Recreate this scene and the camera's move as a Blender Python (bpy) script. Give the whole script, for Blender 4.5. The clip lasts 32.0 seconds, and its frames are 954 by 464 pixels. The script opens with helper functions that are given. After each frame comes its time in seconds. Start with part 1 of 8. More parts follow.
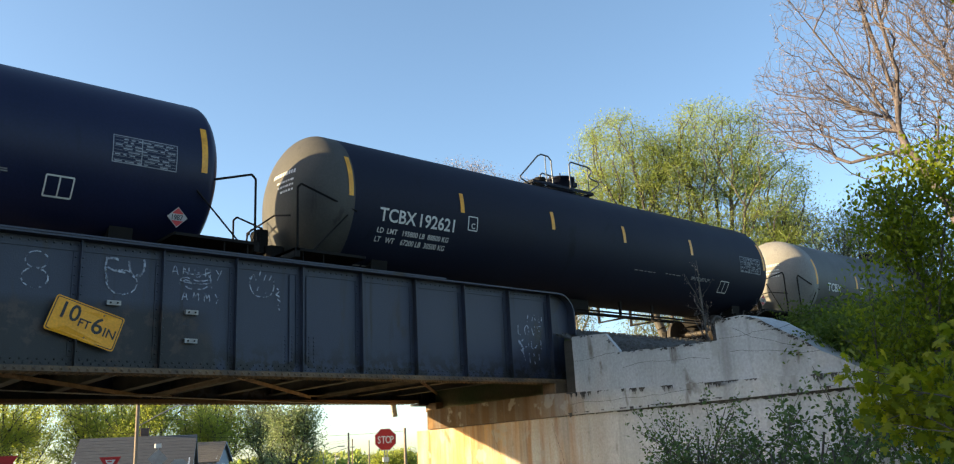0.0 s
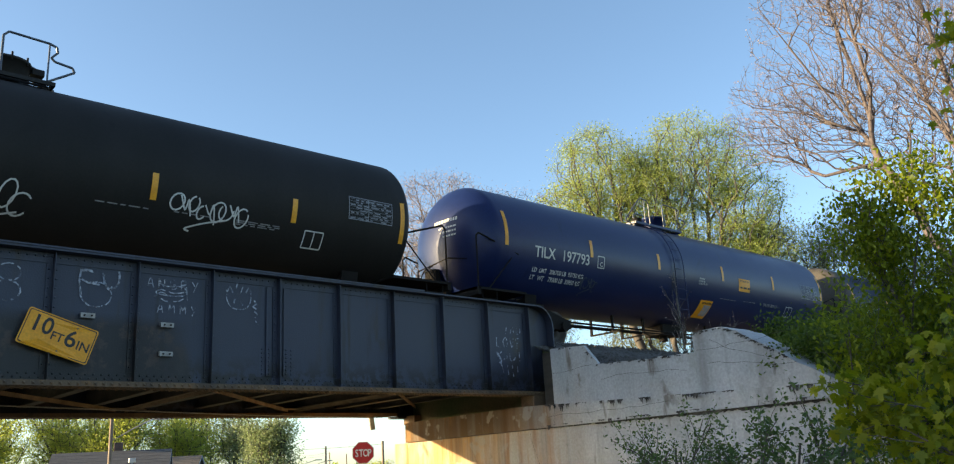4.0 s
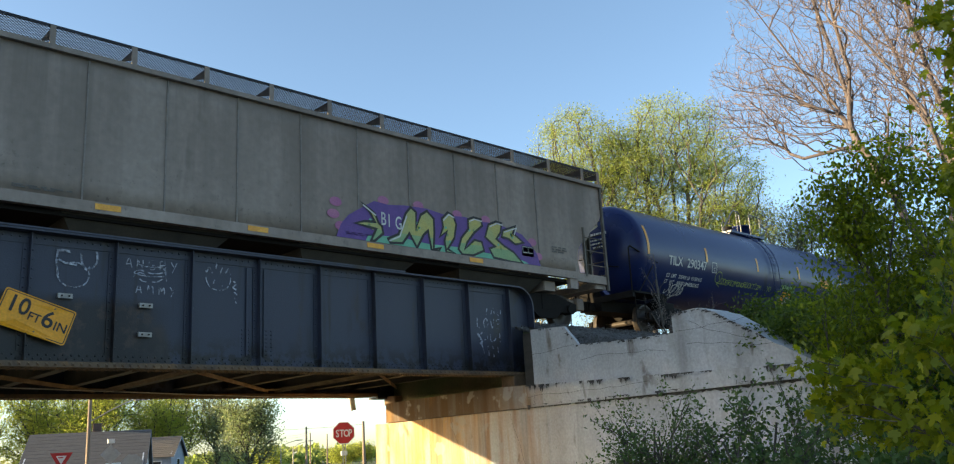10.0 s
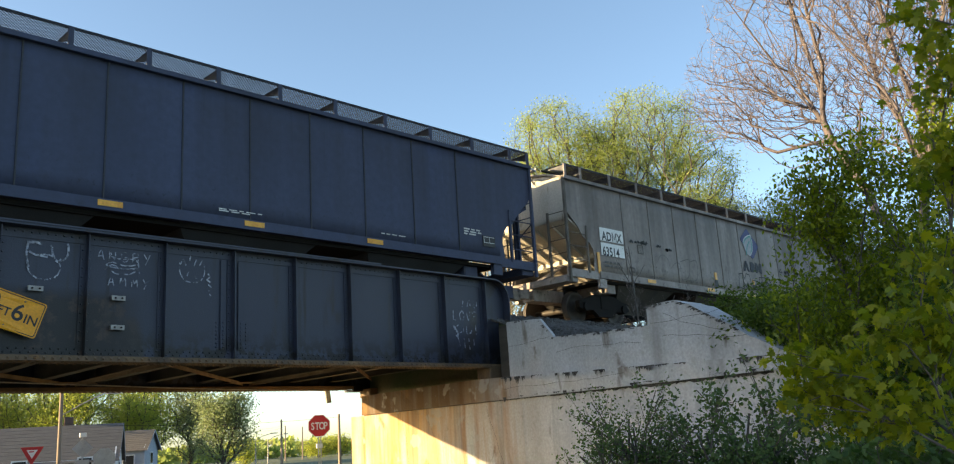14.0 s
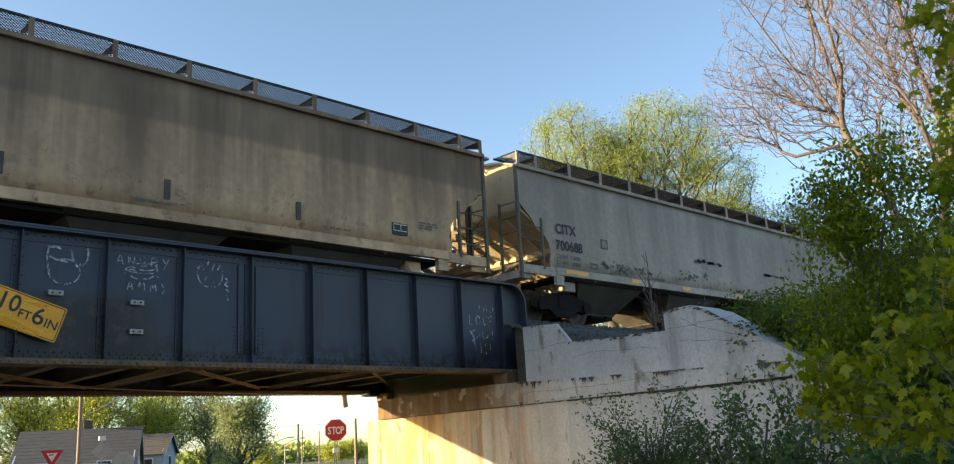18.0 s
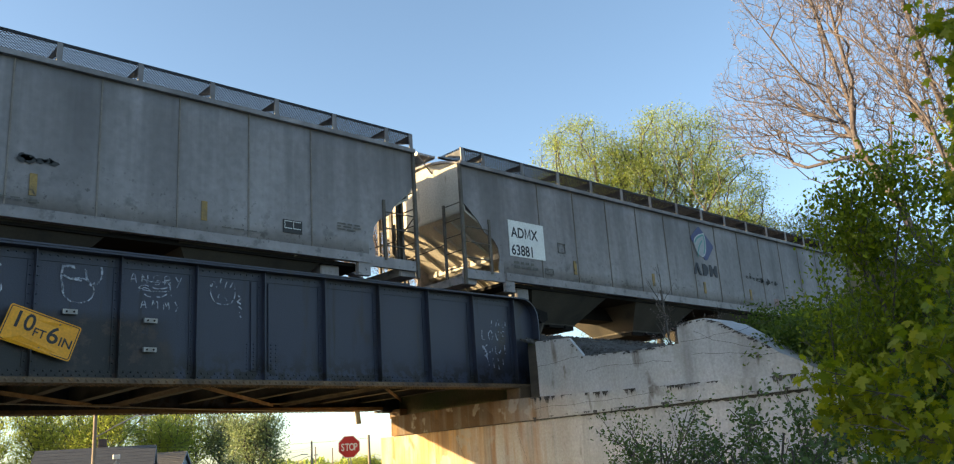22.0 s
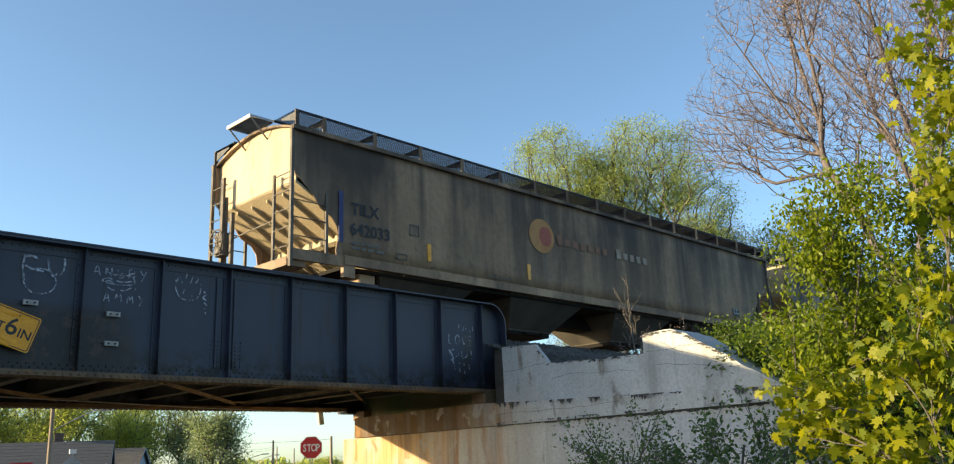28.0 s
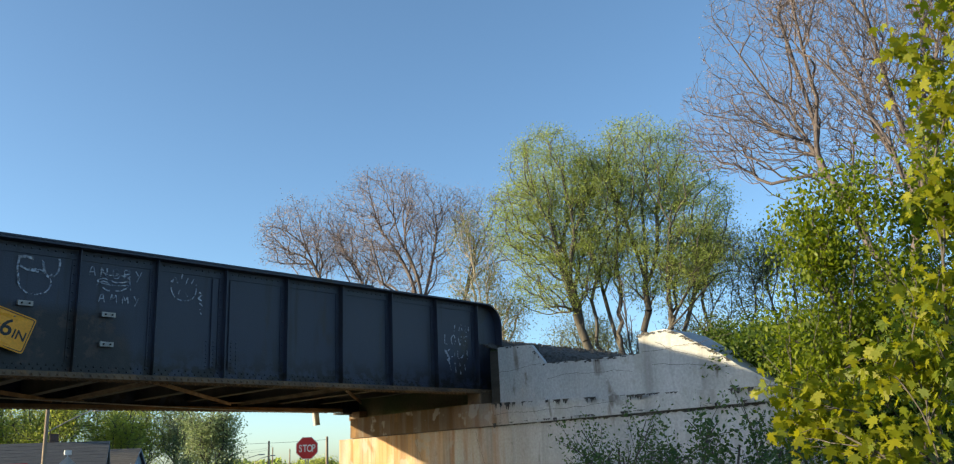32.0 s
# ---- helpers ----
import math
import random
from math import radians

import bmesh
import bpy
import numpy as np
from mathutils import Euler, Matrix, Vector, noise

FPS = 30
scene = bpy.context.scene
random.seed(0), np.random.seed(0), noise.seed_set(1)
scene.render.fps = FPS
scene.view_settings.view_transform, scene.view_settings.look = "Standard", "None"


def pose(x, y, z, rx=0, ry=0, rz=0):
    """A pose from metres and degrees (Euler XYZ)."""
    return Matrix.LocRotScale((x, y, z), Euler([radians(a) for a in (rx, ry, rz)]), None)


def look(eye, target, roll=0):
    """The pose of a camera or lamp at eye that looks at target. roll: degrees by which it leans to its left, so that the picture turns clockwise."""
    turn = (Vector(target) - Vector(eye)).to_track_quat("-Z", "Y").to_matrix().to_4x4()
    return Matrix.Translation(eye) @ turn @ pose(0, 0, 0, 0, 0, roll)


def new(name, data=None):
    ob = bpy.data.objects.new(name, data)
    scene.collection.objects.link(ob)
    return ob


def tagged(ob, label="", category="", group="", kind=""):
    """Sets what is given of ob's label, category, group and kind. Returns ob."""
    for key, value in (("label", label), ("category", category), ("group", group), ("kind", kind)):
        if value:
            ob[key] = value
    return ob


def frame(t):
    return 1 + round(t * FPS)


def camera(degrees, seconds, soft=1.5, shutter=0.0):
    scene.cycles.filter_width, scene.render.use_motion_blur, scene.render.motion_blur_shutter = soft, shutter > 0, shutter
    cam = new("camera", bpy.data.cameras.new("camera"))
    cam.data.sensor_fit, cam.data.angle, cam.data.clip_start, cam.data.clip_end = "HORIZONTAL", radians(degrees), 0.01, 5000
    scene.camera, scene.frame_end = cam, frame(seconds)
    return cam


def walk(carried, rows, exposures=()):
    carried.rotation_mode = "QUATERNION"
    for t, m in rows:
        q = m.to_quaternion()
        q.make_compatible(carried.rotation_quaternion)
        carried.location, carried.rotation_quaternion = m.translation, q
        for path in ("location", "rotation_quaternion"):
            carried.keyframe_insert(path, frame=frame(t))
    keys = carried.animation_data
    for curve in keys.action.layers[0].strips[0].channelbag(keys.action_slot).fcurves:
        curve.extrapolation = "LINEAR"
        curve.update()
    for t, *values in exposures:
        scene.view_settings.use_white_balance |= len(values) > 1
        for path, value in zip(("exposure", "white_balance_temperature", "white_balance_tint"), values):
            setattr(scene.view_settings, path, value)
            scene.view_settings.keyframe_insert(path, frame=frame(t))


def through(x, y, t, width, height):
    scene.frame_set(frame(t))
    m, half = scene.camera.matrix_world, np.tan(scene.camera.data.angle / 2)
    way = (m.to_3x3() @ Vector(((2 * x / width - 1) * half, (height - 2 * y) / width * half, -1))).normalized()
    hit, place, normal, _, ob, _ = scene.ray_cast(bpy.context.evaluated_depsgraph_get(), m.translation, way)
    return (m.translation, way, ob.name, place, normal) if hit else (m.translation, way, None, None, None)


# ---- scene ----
# The whole scene stands in metres: x runs along the track, y across it, z up.
EYE = (0.0, -12.8, 1.75)


def at_eye(rx, ry, rz):
    return pose(*EYE, rx, ry, rz)


cam = camera(58.0, 32.0, soft=1.15)
walk(cam, [
    (0.0, at_eye(104.56, 2.78, -40.64)),
    (0.5, at_eye(104.83, 3.00, -41.44)),
    (1.0, at_eye(105.62, 2.90, -41.60)),
    (1.5, at_eye(105.68, 2.64, -41.01)),
    (2.0, at_eye(105.64, 2.82, -41.61)),
    (2.5, at_eye(105.58, 3.02, -41.57)),
    (3.0, at_eye(105.56, 3.05, -41.47)),
    (3.5, at_eye(105.42, 3.05, -41.94)),
    (5.5, at_eye(104.86, 3.11, -41.88)),
    (6.0, at_eye(104.82, 3.07, -40.98)),
    (6.5, at_eye(104.65, 3.41, -41.44)),
    (7.0, at_eye(104.55, 3.52, -41.87)),
    (7.5, at_eye(104.53, 3.41, -41.70)),
    (8.0, at_eye(104.38, 3.64, -41.78)),
    (8.5, at_eye(104.36, 3.50, -42.15)),
    (9.0, at_eye(104.21, 3.62, -42.81)),
    (9.5, at_eye(104.14, 3.30, -43.08)),
    (10.0, at_eye(103.96, 3.24, -43.31)),
    (10.5, at_eye(103.84, 3.38, -43.85)),
    (11.0, at_eye(103.74, 3.49, -43.88)),
    (11.5, at_eye(103.71, 3.62, -42.35)),
    (12.0, at_eye(103.69, 3.66, -42.87)),
    (12.5, at_eye(103.68, 3.67, -43.48)),
    (13.0, at_eye(103.56, 3.50, -44.06)),
    (13.5, at_eye(103.48, 3.55, -44.57)),
    (14.0, at_eye(103.37, 3.50, -44.88)),
    (14.5, at_eye(103.44, 3.16, -44.16)),
    (16.5, at_eye(103.53, 3.00, -44.22)),
    (17.0, at_eye(103.56, 3.23, -44.37)),
    (17.5, at_eye(103.60, 3.30, -44.21)),
    (18.0, at_eye(103.75, 3.26, -43.82)),
    (18.5, at_eye(103.76, 3.43, -44.21)),
    (19.0, at_eye(103.78, 3.46, -44.52)),
    (19.5, at_eye(103.73, 3.20, -44.51)),
    (20.0, at_eye(104.23, 3.09, -44.59)),
    (20.5, at_eye(104.58, 3.08, -44.91)),
    (21.0, at_eye(104.50, 3.14, -45.15)),
    (21.5, at_eye(104.60, 3.71, -44.67)),
    (22.0, at_eye(104.79, 3.67, -42.93)),
    (22.5, at_eye(104.83, 3.58, -42.02)),
    (23.0, at_eye(104.79, 3.46, -42.43)),
    (23.5, at_eye(104.88, 3.48, -42.96)),
    (24.0, at_eye(104.90, 3.45, -43.44)),
    (24.5, at_eye(104.91, 3.22, -43.97)),
    (25.0, at_eye(104.97, 3.21, -44.13)),
    (25.5, at_eye(105.01, 3.00, -44.32)),
    (27.5, at_eye(104.94, 2.16, -45.00)),
    (28.0, at_eye(104.95, 2.26, -45.34)),
    (28.5, at_eye(104.94, 2.23, -45.75)),
    (29.0, at_eye(104.91, 2.25, -46.04)),
    (29.5, at_eye(104.90, 2.17, -46.25)),
    (30.0, at_eye(104.85, 2.11, -45.87)),
    (30.5, at_eye(104.93, 2.19, -45.67)),
    (31.0, at_eye(104.98, 2.21, -45.79)),
    (31.5, at_eye(105.00, 2.25, -45.58)),
    (32.0, at_eye(104.96, 2.34, -45.60)),
], exposures=[(0.0, 1.60, 7300, 5), (9.0, 1.64, 7400, 5), (12.0, 1.71, 7850, 6), (25.0, 1.67, 7650, 6), (28.5, 1.28, 6850, 2), (30.0, 1.13, 6500, 1), (32.0, 1.09, 6400, 1)])

# ---- sky and sun: low evening sun from beyond the train ----
SUN_DIR = Vector((0.829, -0.560, -0.185)).normalized()   # the way its light travels
SUN_ELEV = math.asin(-SUN_DIR.z)
world = bpy.data.worlds.new("sky")
scene.world = world
world.use_nodes = True
wn = world.node_tree.nodes
sky = wn.new("ShaderNodeTexSky")
sky.sky_type = "NISHITA"
sky.sun_disc = False
sky.sun_elevation = SUN_ELEV
sky.sun_rotation = math.atan2(-SUN_DIR.x, -SUN_DIR.y)
sky.air_density, sky.dust_density, sky.ozone_density = 0.7, 0.8, 2.0
wn["Background"].inputs["Strength"].default_value = 0.148
world.node_tree.links.new(sky.outputs["Color"], wn["Background"].inputs["Color"])
sun_data = bpy.data.lights.new("sun", "SUN")
sun_data.energy, sun_data.angle, sun_data.color = 5.0, radians(0.6), (1.0, 0.79, 0.50)
sun = new("sun", sun_data)
sun.matrix_world = look((0, 0, 60), Vector((0, 0, 60)) + SUN_DIR)


# ---- materials ----
def mat(name, c1, c2, rough=0.7, metal=0.0, scale=2.0, stretch=(1, 1, 1), bump=0.2, fine=30.0, c3=None, spots=0.0, spec=0.5):
    """A weathered surface: two colours in large soft patches, a fine grain, stains of a third colour, relief."""
    m = bpy.data.materials.new(name)
    m.use_nodes = True
    n, l = m.node_tree.nodes, m.node_tree.links
    b = n["Principled BSDF"]
    b.inputs["Metallic"].default_value = metal
    b.inputs["Specular IOR Level"].default_value = spec
    co = n.new("ShaderNodeTexCoord")
    mp = n.new("ShaderNodeMapping")
    mp.inputs["Scale"].default_value = stretch
    l.new(co.outputs["Object"], mp.inputs["Vector"])

    def noise_tex(s, detail, vec):
        t = n.new("ShaderNodeTexNoise")
        t.inputs["Scale"].default_value, t.inputs["Detail"].default_value = s, detail
        l.new(vec, t.inputs["Vector"])
        return t

    def ramp(src, lo, hi):
        r = n.new("ShaderNodeMapRange")
        r.inputs["From Min"].default_value, r.inputs["From Max"].default_value = lo, hi
        l.new(src, r.inputs["Value"])
        return r.outputs["Result"]

    def mix(fac, a, c, kind="MIX"):
        x = n.new("ShaderNodeMix")
        x.data_type, x.blend_type = "RGBA", kind
        for sock, v in ((x.inputs["Factor"], fac), (x.inputs["A"], a), (x.inputs["B"], c)):
            if hasattr(v, "links"):
                l.new(v, sock)
            elif isinstance(v, tuple):
                sock.default_value = (*v, 1)
            else:
                sock.default_value = v
        return x.outputs["Result"]

    big = noise_tex(scale, 5, mp.outputs["Vector"])
    small = noise_tex(fine, 3, co.outputs["Object"])
    col = mix(ramp(big.outputs["Fac"], 0.35, 0.65), c1, c2)
    if c3:
        stain = noise_tex(scale * 1.7, 8, mp.outputs["Vector"])
        stain.inputs["Distortion"].default_value = 0.6
        col = mix(ramp(stain.outputs["Fac"], 0.62 - spots, 0.70 - spots * 0.6), col, c3)
    g = mix(ramp(small.outputs["Fac"], 0.25, 0.75), (0.82, 0.82, 0.82), (1.12, 1.12, 1.12))
    col = mix(1.0, col, g, "MULTIPLY")
    l.new(col, b.inputs["Base Color"])
    rr = n.new("ShaderNodeMapRange")
    rr.inputs["To Min"].default_value, rr.inputs["To Max"].default_value = max(rough - 0.12, 0.05), min(rough + 0.12, 1)
    l.new(big.outputs["Fac"], rr.inputs["Value"])
    l.new(rr.outputs["Result"], b.inputs["Roughness"])
    if bump:
        bp = n.new("ShaderNodeBump")
        bp.inputs["Strength"].default_value, bp.inputs["Distance"].default_value = bump, 0.01
        l.new(small.outputs["Fac"], bp.inputs["Height"])
        l.new(bp.outputs["Normal"], b.inputs["Normal"])
    return m


def leaf_mat(name, c1, c2, through=0.45):
    m = bpy.data.materials.new(name)
    m.use_nodes = True
    n, l = m.node_tree.nodes, m.node_tree.links
    b = n["Principled BSDF"]
    b.inputs["Roughness"].default_value = 0.55
    geo = n.new("ShaderNodeNewGeometry")
    mx = n.new("ShaderNodeMix")
    mx.data_type = "RGBA"
    mx.inputs["A"].default_value, mx.inputs["B"].default_value = (*c1, 1), (*c2, 1)
    l.new(geo.outputs["Random Per Island"], mx.inputs["Factor"])
    l.new(mx.outputs["Result"], b.inputs["Base Color"])
    tr = n.new("ShaderNodeBsdfTranslucent")
    l.new(mx.outputs["Result"], tr.inputs["Color"])
    ms = n.new("ShaderNodeMixShader")
    ms.inputs["Fac"].default_value = through
    l.new(b.outputs["BSDF"], ms.inputs[1])
    l.new(tr.outputs["BSDF"], ms.inputs[2])
    l.new(ms.outputs["Shader"], n["Material Output"].inputs["Surface"])
    return m


STEEL = mat("girder_paint", (0.021, 0.026, 0.047), (0.029, 0.034, 0.057), 0.55, 0.0, 0.9, (1, 1, 0.35), 0.25, 45, (0.030, 0.024, 0.022), 0.03)


def stain_girder(m):
    """Brown rust bloom on the lower panels by the sign, and dark spotting along the lower edge."""
    n, l = m.node_tree.nodes, m.node_tree.links
    b = n["Principled BSDF"]
    src = b.inputs["Base Color"].links[0].from_socket
    co = n.new("ShaderNodeTexCoord")
    sx = n.new("ShaderNodeSeparateXYZ")
    l.new(co.outputs["Object"], sx.inputs["Vector"])

    def ramp(sock, lo, hi):
        r = n.new("ShaderNodeMapRange")
        r.inputs["From Min"].default_value, r.inputs["From Max"].default_value = lo, hi
        l.new(sock, r.inputs["Value"])
        return r.outputs["Result"]

    def times(p, q):
        mu = n.new("ShaderNodeMath")
        mu.operation = "MULTIPLY"
        l.new(p, mu.inputs[0])
        l.new(q, mu.inputs[1])
        return mu.outputs["Value"]

    def over(base, fac, colour):
        x = n.new("ShaderNodeMix")
        x.data_type = "RGBA"
        l.new(fac, x.inputs["Factor"])
        l.new(base, x.inputs["A"])
        x.inputs["B"].default_value = (*colour, 1)
        return x.outputs["Result"]

    def blotch(scale, lo, hi):
        t = n.new("ShaderNodeTexNoise")
        t.inputs["Scale"].default_value, t.inputs["Detail"].default_value, t.inputs["Roughness"].default_value = scale, 8, 0.65
        l.new(co.outputs["Object"], t.inputs["Vector"])
        return ramp(t.outputs["Fac"], lo, hi)

    def drip(lo, hi):
        mp = n.new("ShaderNodeMapping")
        mp.inputs["Scale"].default_value = (5.0, 1.0, 0.35)
        l.new(co.outputs["Object"], mp.inputs["Vector"])
        t = n.new("ShaderNodeTexNoise")
        t.inputs["Scale"].default_value, t.inputs["Detail"].default_value = 1.0, 6
        l.new(mp.outputs["Vector"], t.inputs["Vector"])
        return ramp(t.outputs["Fac"], lo, hi)

    west = times(ramp(sx.outputs["X"], 5.75, 5.25), ramp(sx.outputs["Z"], 4.22, 4.02))
    src = over(src, times(west, blotch(2.2, 0.30, 0.40)), (0.008, 0.007, 0.008))
    src = over(src, times(west, blotch(3.4, 0.50, 0.58)), (0.042, 0.024, 0.019))
    src = over(src, times(ramp(sx.outputs["Z"], 3.70, 3.35), blotch(5.0, 0.46, 0.54)), (0.009, 0.008, 0.008))
    src = over(src, blotch(9.0, 0.70, 0.75), (0.09, 0.055, 0.035))
    src = over(src, drip(0.58, 0.70), (0.014, 0.013, 0.016))
    src = over(src, drip(0.30, 0.20), (0.046, 0.043, 0.050))
    l.new(src, b.inputs["Base Color"])


stain_girder(STEEL)
RUST = mat("rusted_steel", (0.22, 0.155, 0.10), (0.14, 0.098, 0.065), 0.85, 0.0, 3, bump=0.4)
RUSTY_PAINT = mat("rusty_flange", (0.175, 0.105, 0.055), (0.085, 0.058, 0.040), 0.8, 0.0, 2.5, bump=0.4, c3=(0.20, 0.10, 0.04), spots=0.02)
SOOT_STEEL = mat("sooty_deck_steel", (0.070, 0.062, 0.056), (0.050, 0.045, 0.042), 0.85, 0.0, 2.0, c3=(0.09, 0.055, 0.035), spots=0.0)
DARK = mat("dark_underframe", (0.009, 0.008, 0.008), (0.015, 0.013, 0.012), 0.8, 0.0, 2.0)
DARK.node_tree.nodes["Principled BSDF"].inputs["Specular IOR Level"].default_value = 0.12
BRIGHT_STEEL = mat("worn_steel", (0.32, 0.30, 0.28), (0.22, 0.20, 0.19), 0.35, 0.9, 3.0)


def wall_paint(name, rust, iron=0.0):
    """Whitewashed concrete: flaking patches, grime runs and, towards the bearings, rust runs."""
    m = mat(name, (0.462, 0.466, 0.476), (0.378, 0.38, 0.385), 0.9, 0.0, 1.3, (1, 1, 0.45), 0.7, 22, (0.20, 0.185, 0.165), 0.0)
    n, l = m.node_tree.nodes, m.node_tree.links
    b = n["Principled BSDF"]
    src = b.inputs["Base Color"].links[0].from_socket
    co = n.new("ShaderNodeTexCoord")

    def layer(base, stretch, scale, lo, hi, colour, y0=None, y1=None, amount=1.0):
        mp = n.new("ShaderNodeMapping")
        mp.inputs["Scale"].default_value = stretch
        l.new(co.outputs["Object"], mp.inputs["Vector"])
        t = n.new("ShaderNodeTexNoise")
        t.inputs["Scale"].default_value, t.inputs["Detail"].default_value = scale, 7
        l.new(mp.outputs["Vector"], t.inputs["Vector"])
        r = n.new("ShaderNodeMapRange")
        for k, v in (("From Min", lo), ("From Max", hi), ("To Max", amount)):
            r.inputs[k].default_value = v
        l.new(t.outputs["Fac"], r.inputs["Value"])
        fac = r.outputs["Result"]
        if y0 is not None:
            sx = n.new("ShaderNodeSeparateXYZ")
            l.new(co.outputs["Object"], sx.inputs["Vector"])
            yr = n.new("ShaderNodeMapRange")
            yr.inputs["From Min"].default_value, yr.inputs["From Max"].default_value = y0, y1
            l.new(sx.outputs["Y"], yr.inputs["Value"])
            mu = n.new("ShaderNodeMath")
            mu.operation = "MULTIPLY"
            l.new(yr.outputs["Result"], mu.inputs[0])
            l.new(fac, mu.inputs[1])
            fac = mu.outputs["Value"]
        x = n.new("ShaderNodeMix")
        x.data_type = "RGBA"
        l.new(fac, x.inputs["Factor"])
        l.new(base, x.inputs["A"])
        x.inputs["B"].default_value = (*colour, 1)
        return x.outputs["Result"]

    src = layer(src, (1, 1.3, 0.35), 1.1, 0.33, 0.60, (0.46, 0.235, 0.060), -2.4, 0.6, rust)
    src = layer(src, (1, 2.6, 0.22), 1.7, 0.47, 0.66, (0.26, 0.115, 0.032), -2.4, 0.2, rust)
    if iron:
        src = layer(src, (1, 0.9, 0.6), 1.3, 0.06, 0.42, (0.075, 0.042, 0.019), -1.9, 0.8, iron)
    src = layer(src, (1, 4.5, 0.14), 1.2, 0.60, 0.72, (0.10, 0.07, 0.045), -2.2, 0.2, 0.6)
    src = layer(src, (1, 1.7, 0.10), 1.5, 0.52, 0.72, (0.17, 0.16, 0.145), None, None, 0.70)
    src = layer(src, (1, 1, 1), 7.0, 0.68, 0.74, (0.20, 0.19, 0.175), None, None, 0.55)
    src = layer(src, (1, 1, 1), 23.0, 0.70, 0.74, (0.15, 0.14, 0.13), None, None, 0.7)
    src = layer(src, (1, 1, 1), 2.4, 0.60, 0.64, (0.34, 0.33, 0.31), None, None, 0.55)
    l.new(src, b.inputs["Base Color"])
    return m


CONCRETE = wall_paint("whitewashed_concrete", 0.28)
CONCRETE_RUST = wall_paint("rust_stained_concrete", 0.76)
CONCRETE_IRON = wall_paint("iron_browned_concrete", 0.92, 0.92)
# grime of the wall's edges, and the painted shadow line under the coping
GRIME_SHADE = mat("black_grime_and_shade", (0.035, 0.032, 0.030), (0.09, 0.085, 0.08), 0.95, 0.0, 9.0)
BALLAST = mat("ballast_stone", (0.095, 0.088, 0.082), (0.052, 0.048, 0.044), 0.95, 0.0, 9.0, bump=0.9, fine=60)
EARTH = mat("embankment_grass", (0.05, 0.075, 0.025), (0.10, 0.085, 0.05), 0.95, 0.0, 0.8, bump=0.8, fine=18)
GROUND = mat("ground_grass", (0.055, 0.085, 0.03), (0.09, 0.10, 0.045), 0.95, 0.0, 0.15, bump=0.5, fine=6)
ASPHALT = mat("asphalt", (0.05, 0.05, 0.05), (0.065, 0.063, 0.06), 0.9, 0.0, 0.6, bump=0.5, fine=70)
WOOD = mat("creosote_wood", (0.045, 0.035, 0.028), (0.08, 0.065, 0.05), 0.9, 0.0, 4.0, (1, 0.2, 1))
POLE_WOOD = mat("weathered_pole_wood", (0.30, 0.23, 0.17), (0.22, 0.17, 0.13), 0.9, 0.0, 5.0, (1, 1, 0.1))
SIGN_YELLOW = mat("sign_yellow", (0.84, 0.34, 0.006), (0.74, 0.29, 0.006), 0.5, 0.0, 4.0, bump=0.05)
SIGN_RED = mat("sign_red", (0.50, 0.025, 0.03), (0.45, 0.02, 0.025), 0.45, 0.0, 4.0, bump=0.05)
SIGN_WHITE = mat("sign_white", (0.75, 0.75, 0.74), (0.68, 0.68, 0.67), 0.5, 0.0, 4.0, bump=0.05)
SIGN_BACK = mat("sign_back_metal", (0.42, 0.43, 0.44), (0.35, 0.36, 0.37), 0.5, 0.4, 4.0, bump=0.05)
BLACK = mat("black_paint", (0.012, 0.012, 0.013), (0.018, 0.018, 0.018), 0.6, 0.0, 4.0, bump=0.05)
NAVY_TEXT = mat("dark_lettering", (0.014, 0.016, 0.026), (0.022, 0.024, 0.034), 0.7, 0.0, 6.0, bump=0.05)
STRIPE = mat("reflective_yellow", (0.80, 0.36, 0.02), (0.68, 0.28, 0.015), 0.4, 0.0, 5.0, bump=0.05)
LETTER = mat("white_lettering", (0.62, 0.62, 0.60), (0.50, 0.50, 0.49), 0.7, 0.0, 7.0, bump=0.05)
CHALK = mat("white_spray_paint", (0.44, 0.46, 0.52), (0.24, 0.26, 0.32), 0.9, 0.0, 9.0, bump=0.1)


def worn_through(m, lo, hi, scale):
    """Thin paint: flaked away in specks, so that the steel shows between."""
    n, l = m.node_tree.nodes, m.node_tree.links
    co, t, r = n.new("ShaderNodeTexCoord"), n.new("ShaderNodeTexNoise"), n.new("ShaderNodeMapRange")
    t.inputs["Scale"].default_value, t.inputs["Detail"].default_value = scale, 4
    l.new(co.outputs["Object"], t.inputs["Vector"])
    r.inputs["From Min"].default_value, r.inputs["From Max"].default_value = lo, hi
    l.new(t.outputs["Fac"], r.inputs["Value"])
    l.new(r.outputs["Result"], n["Principled BSDF"].inputs["Alpha"])


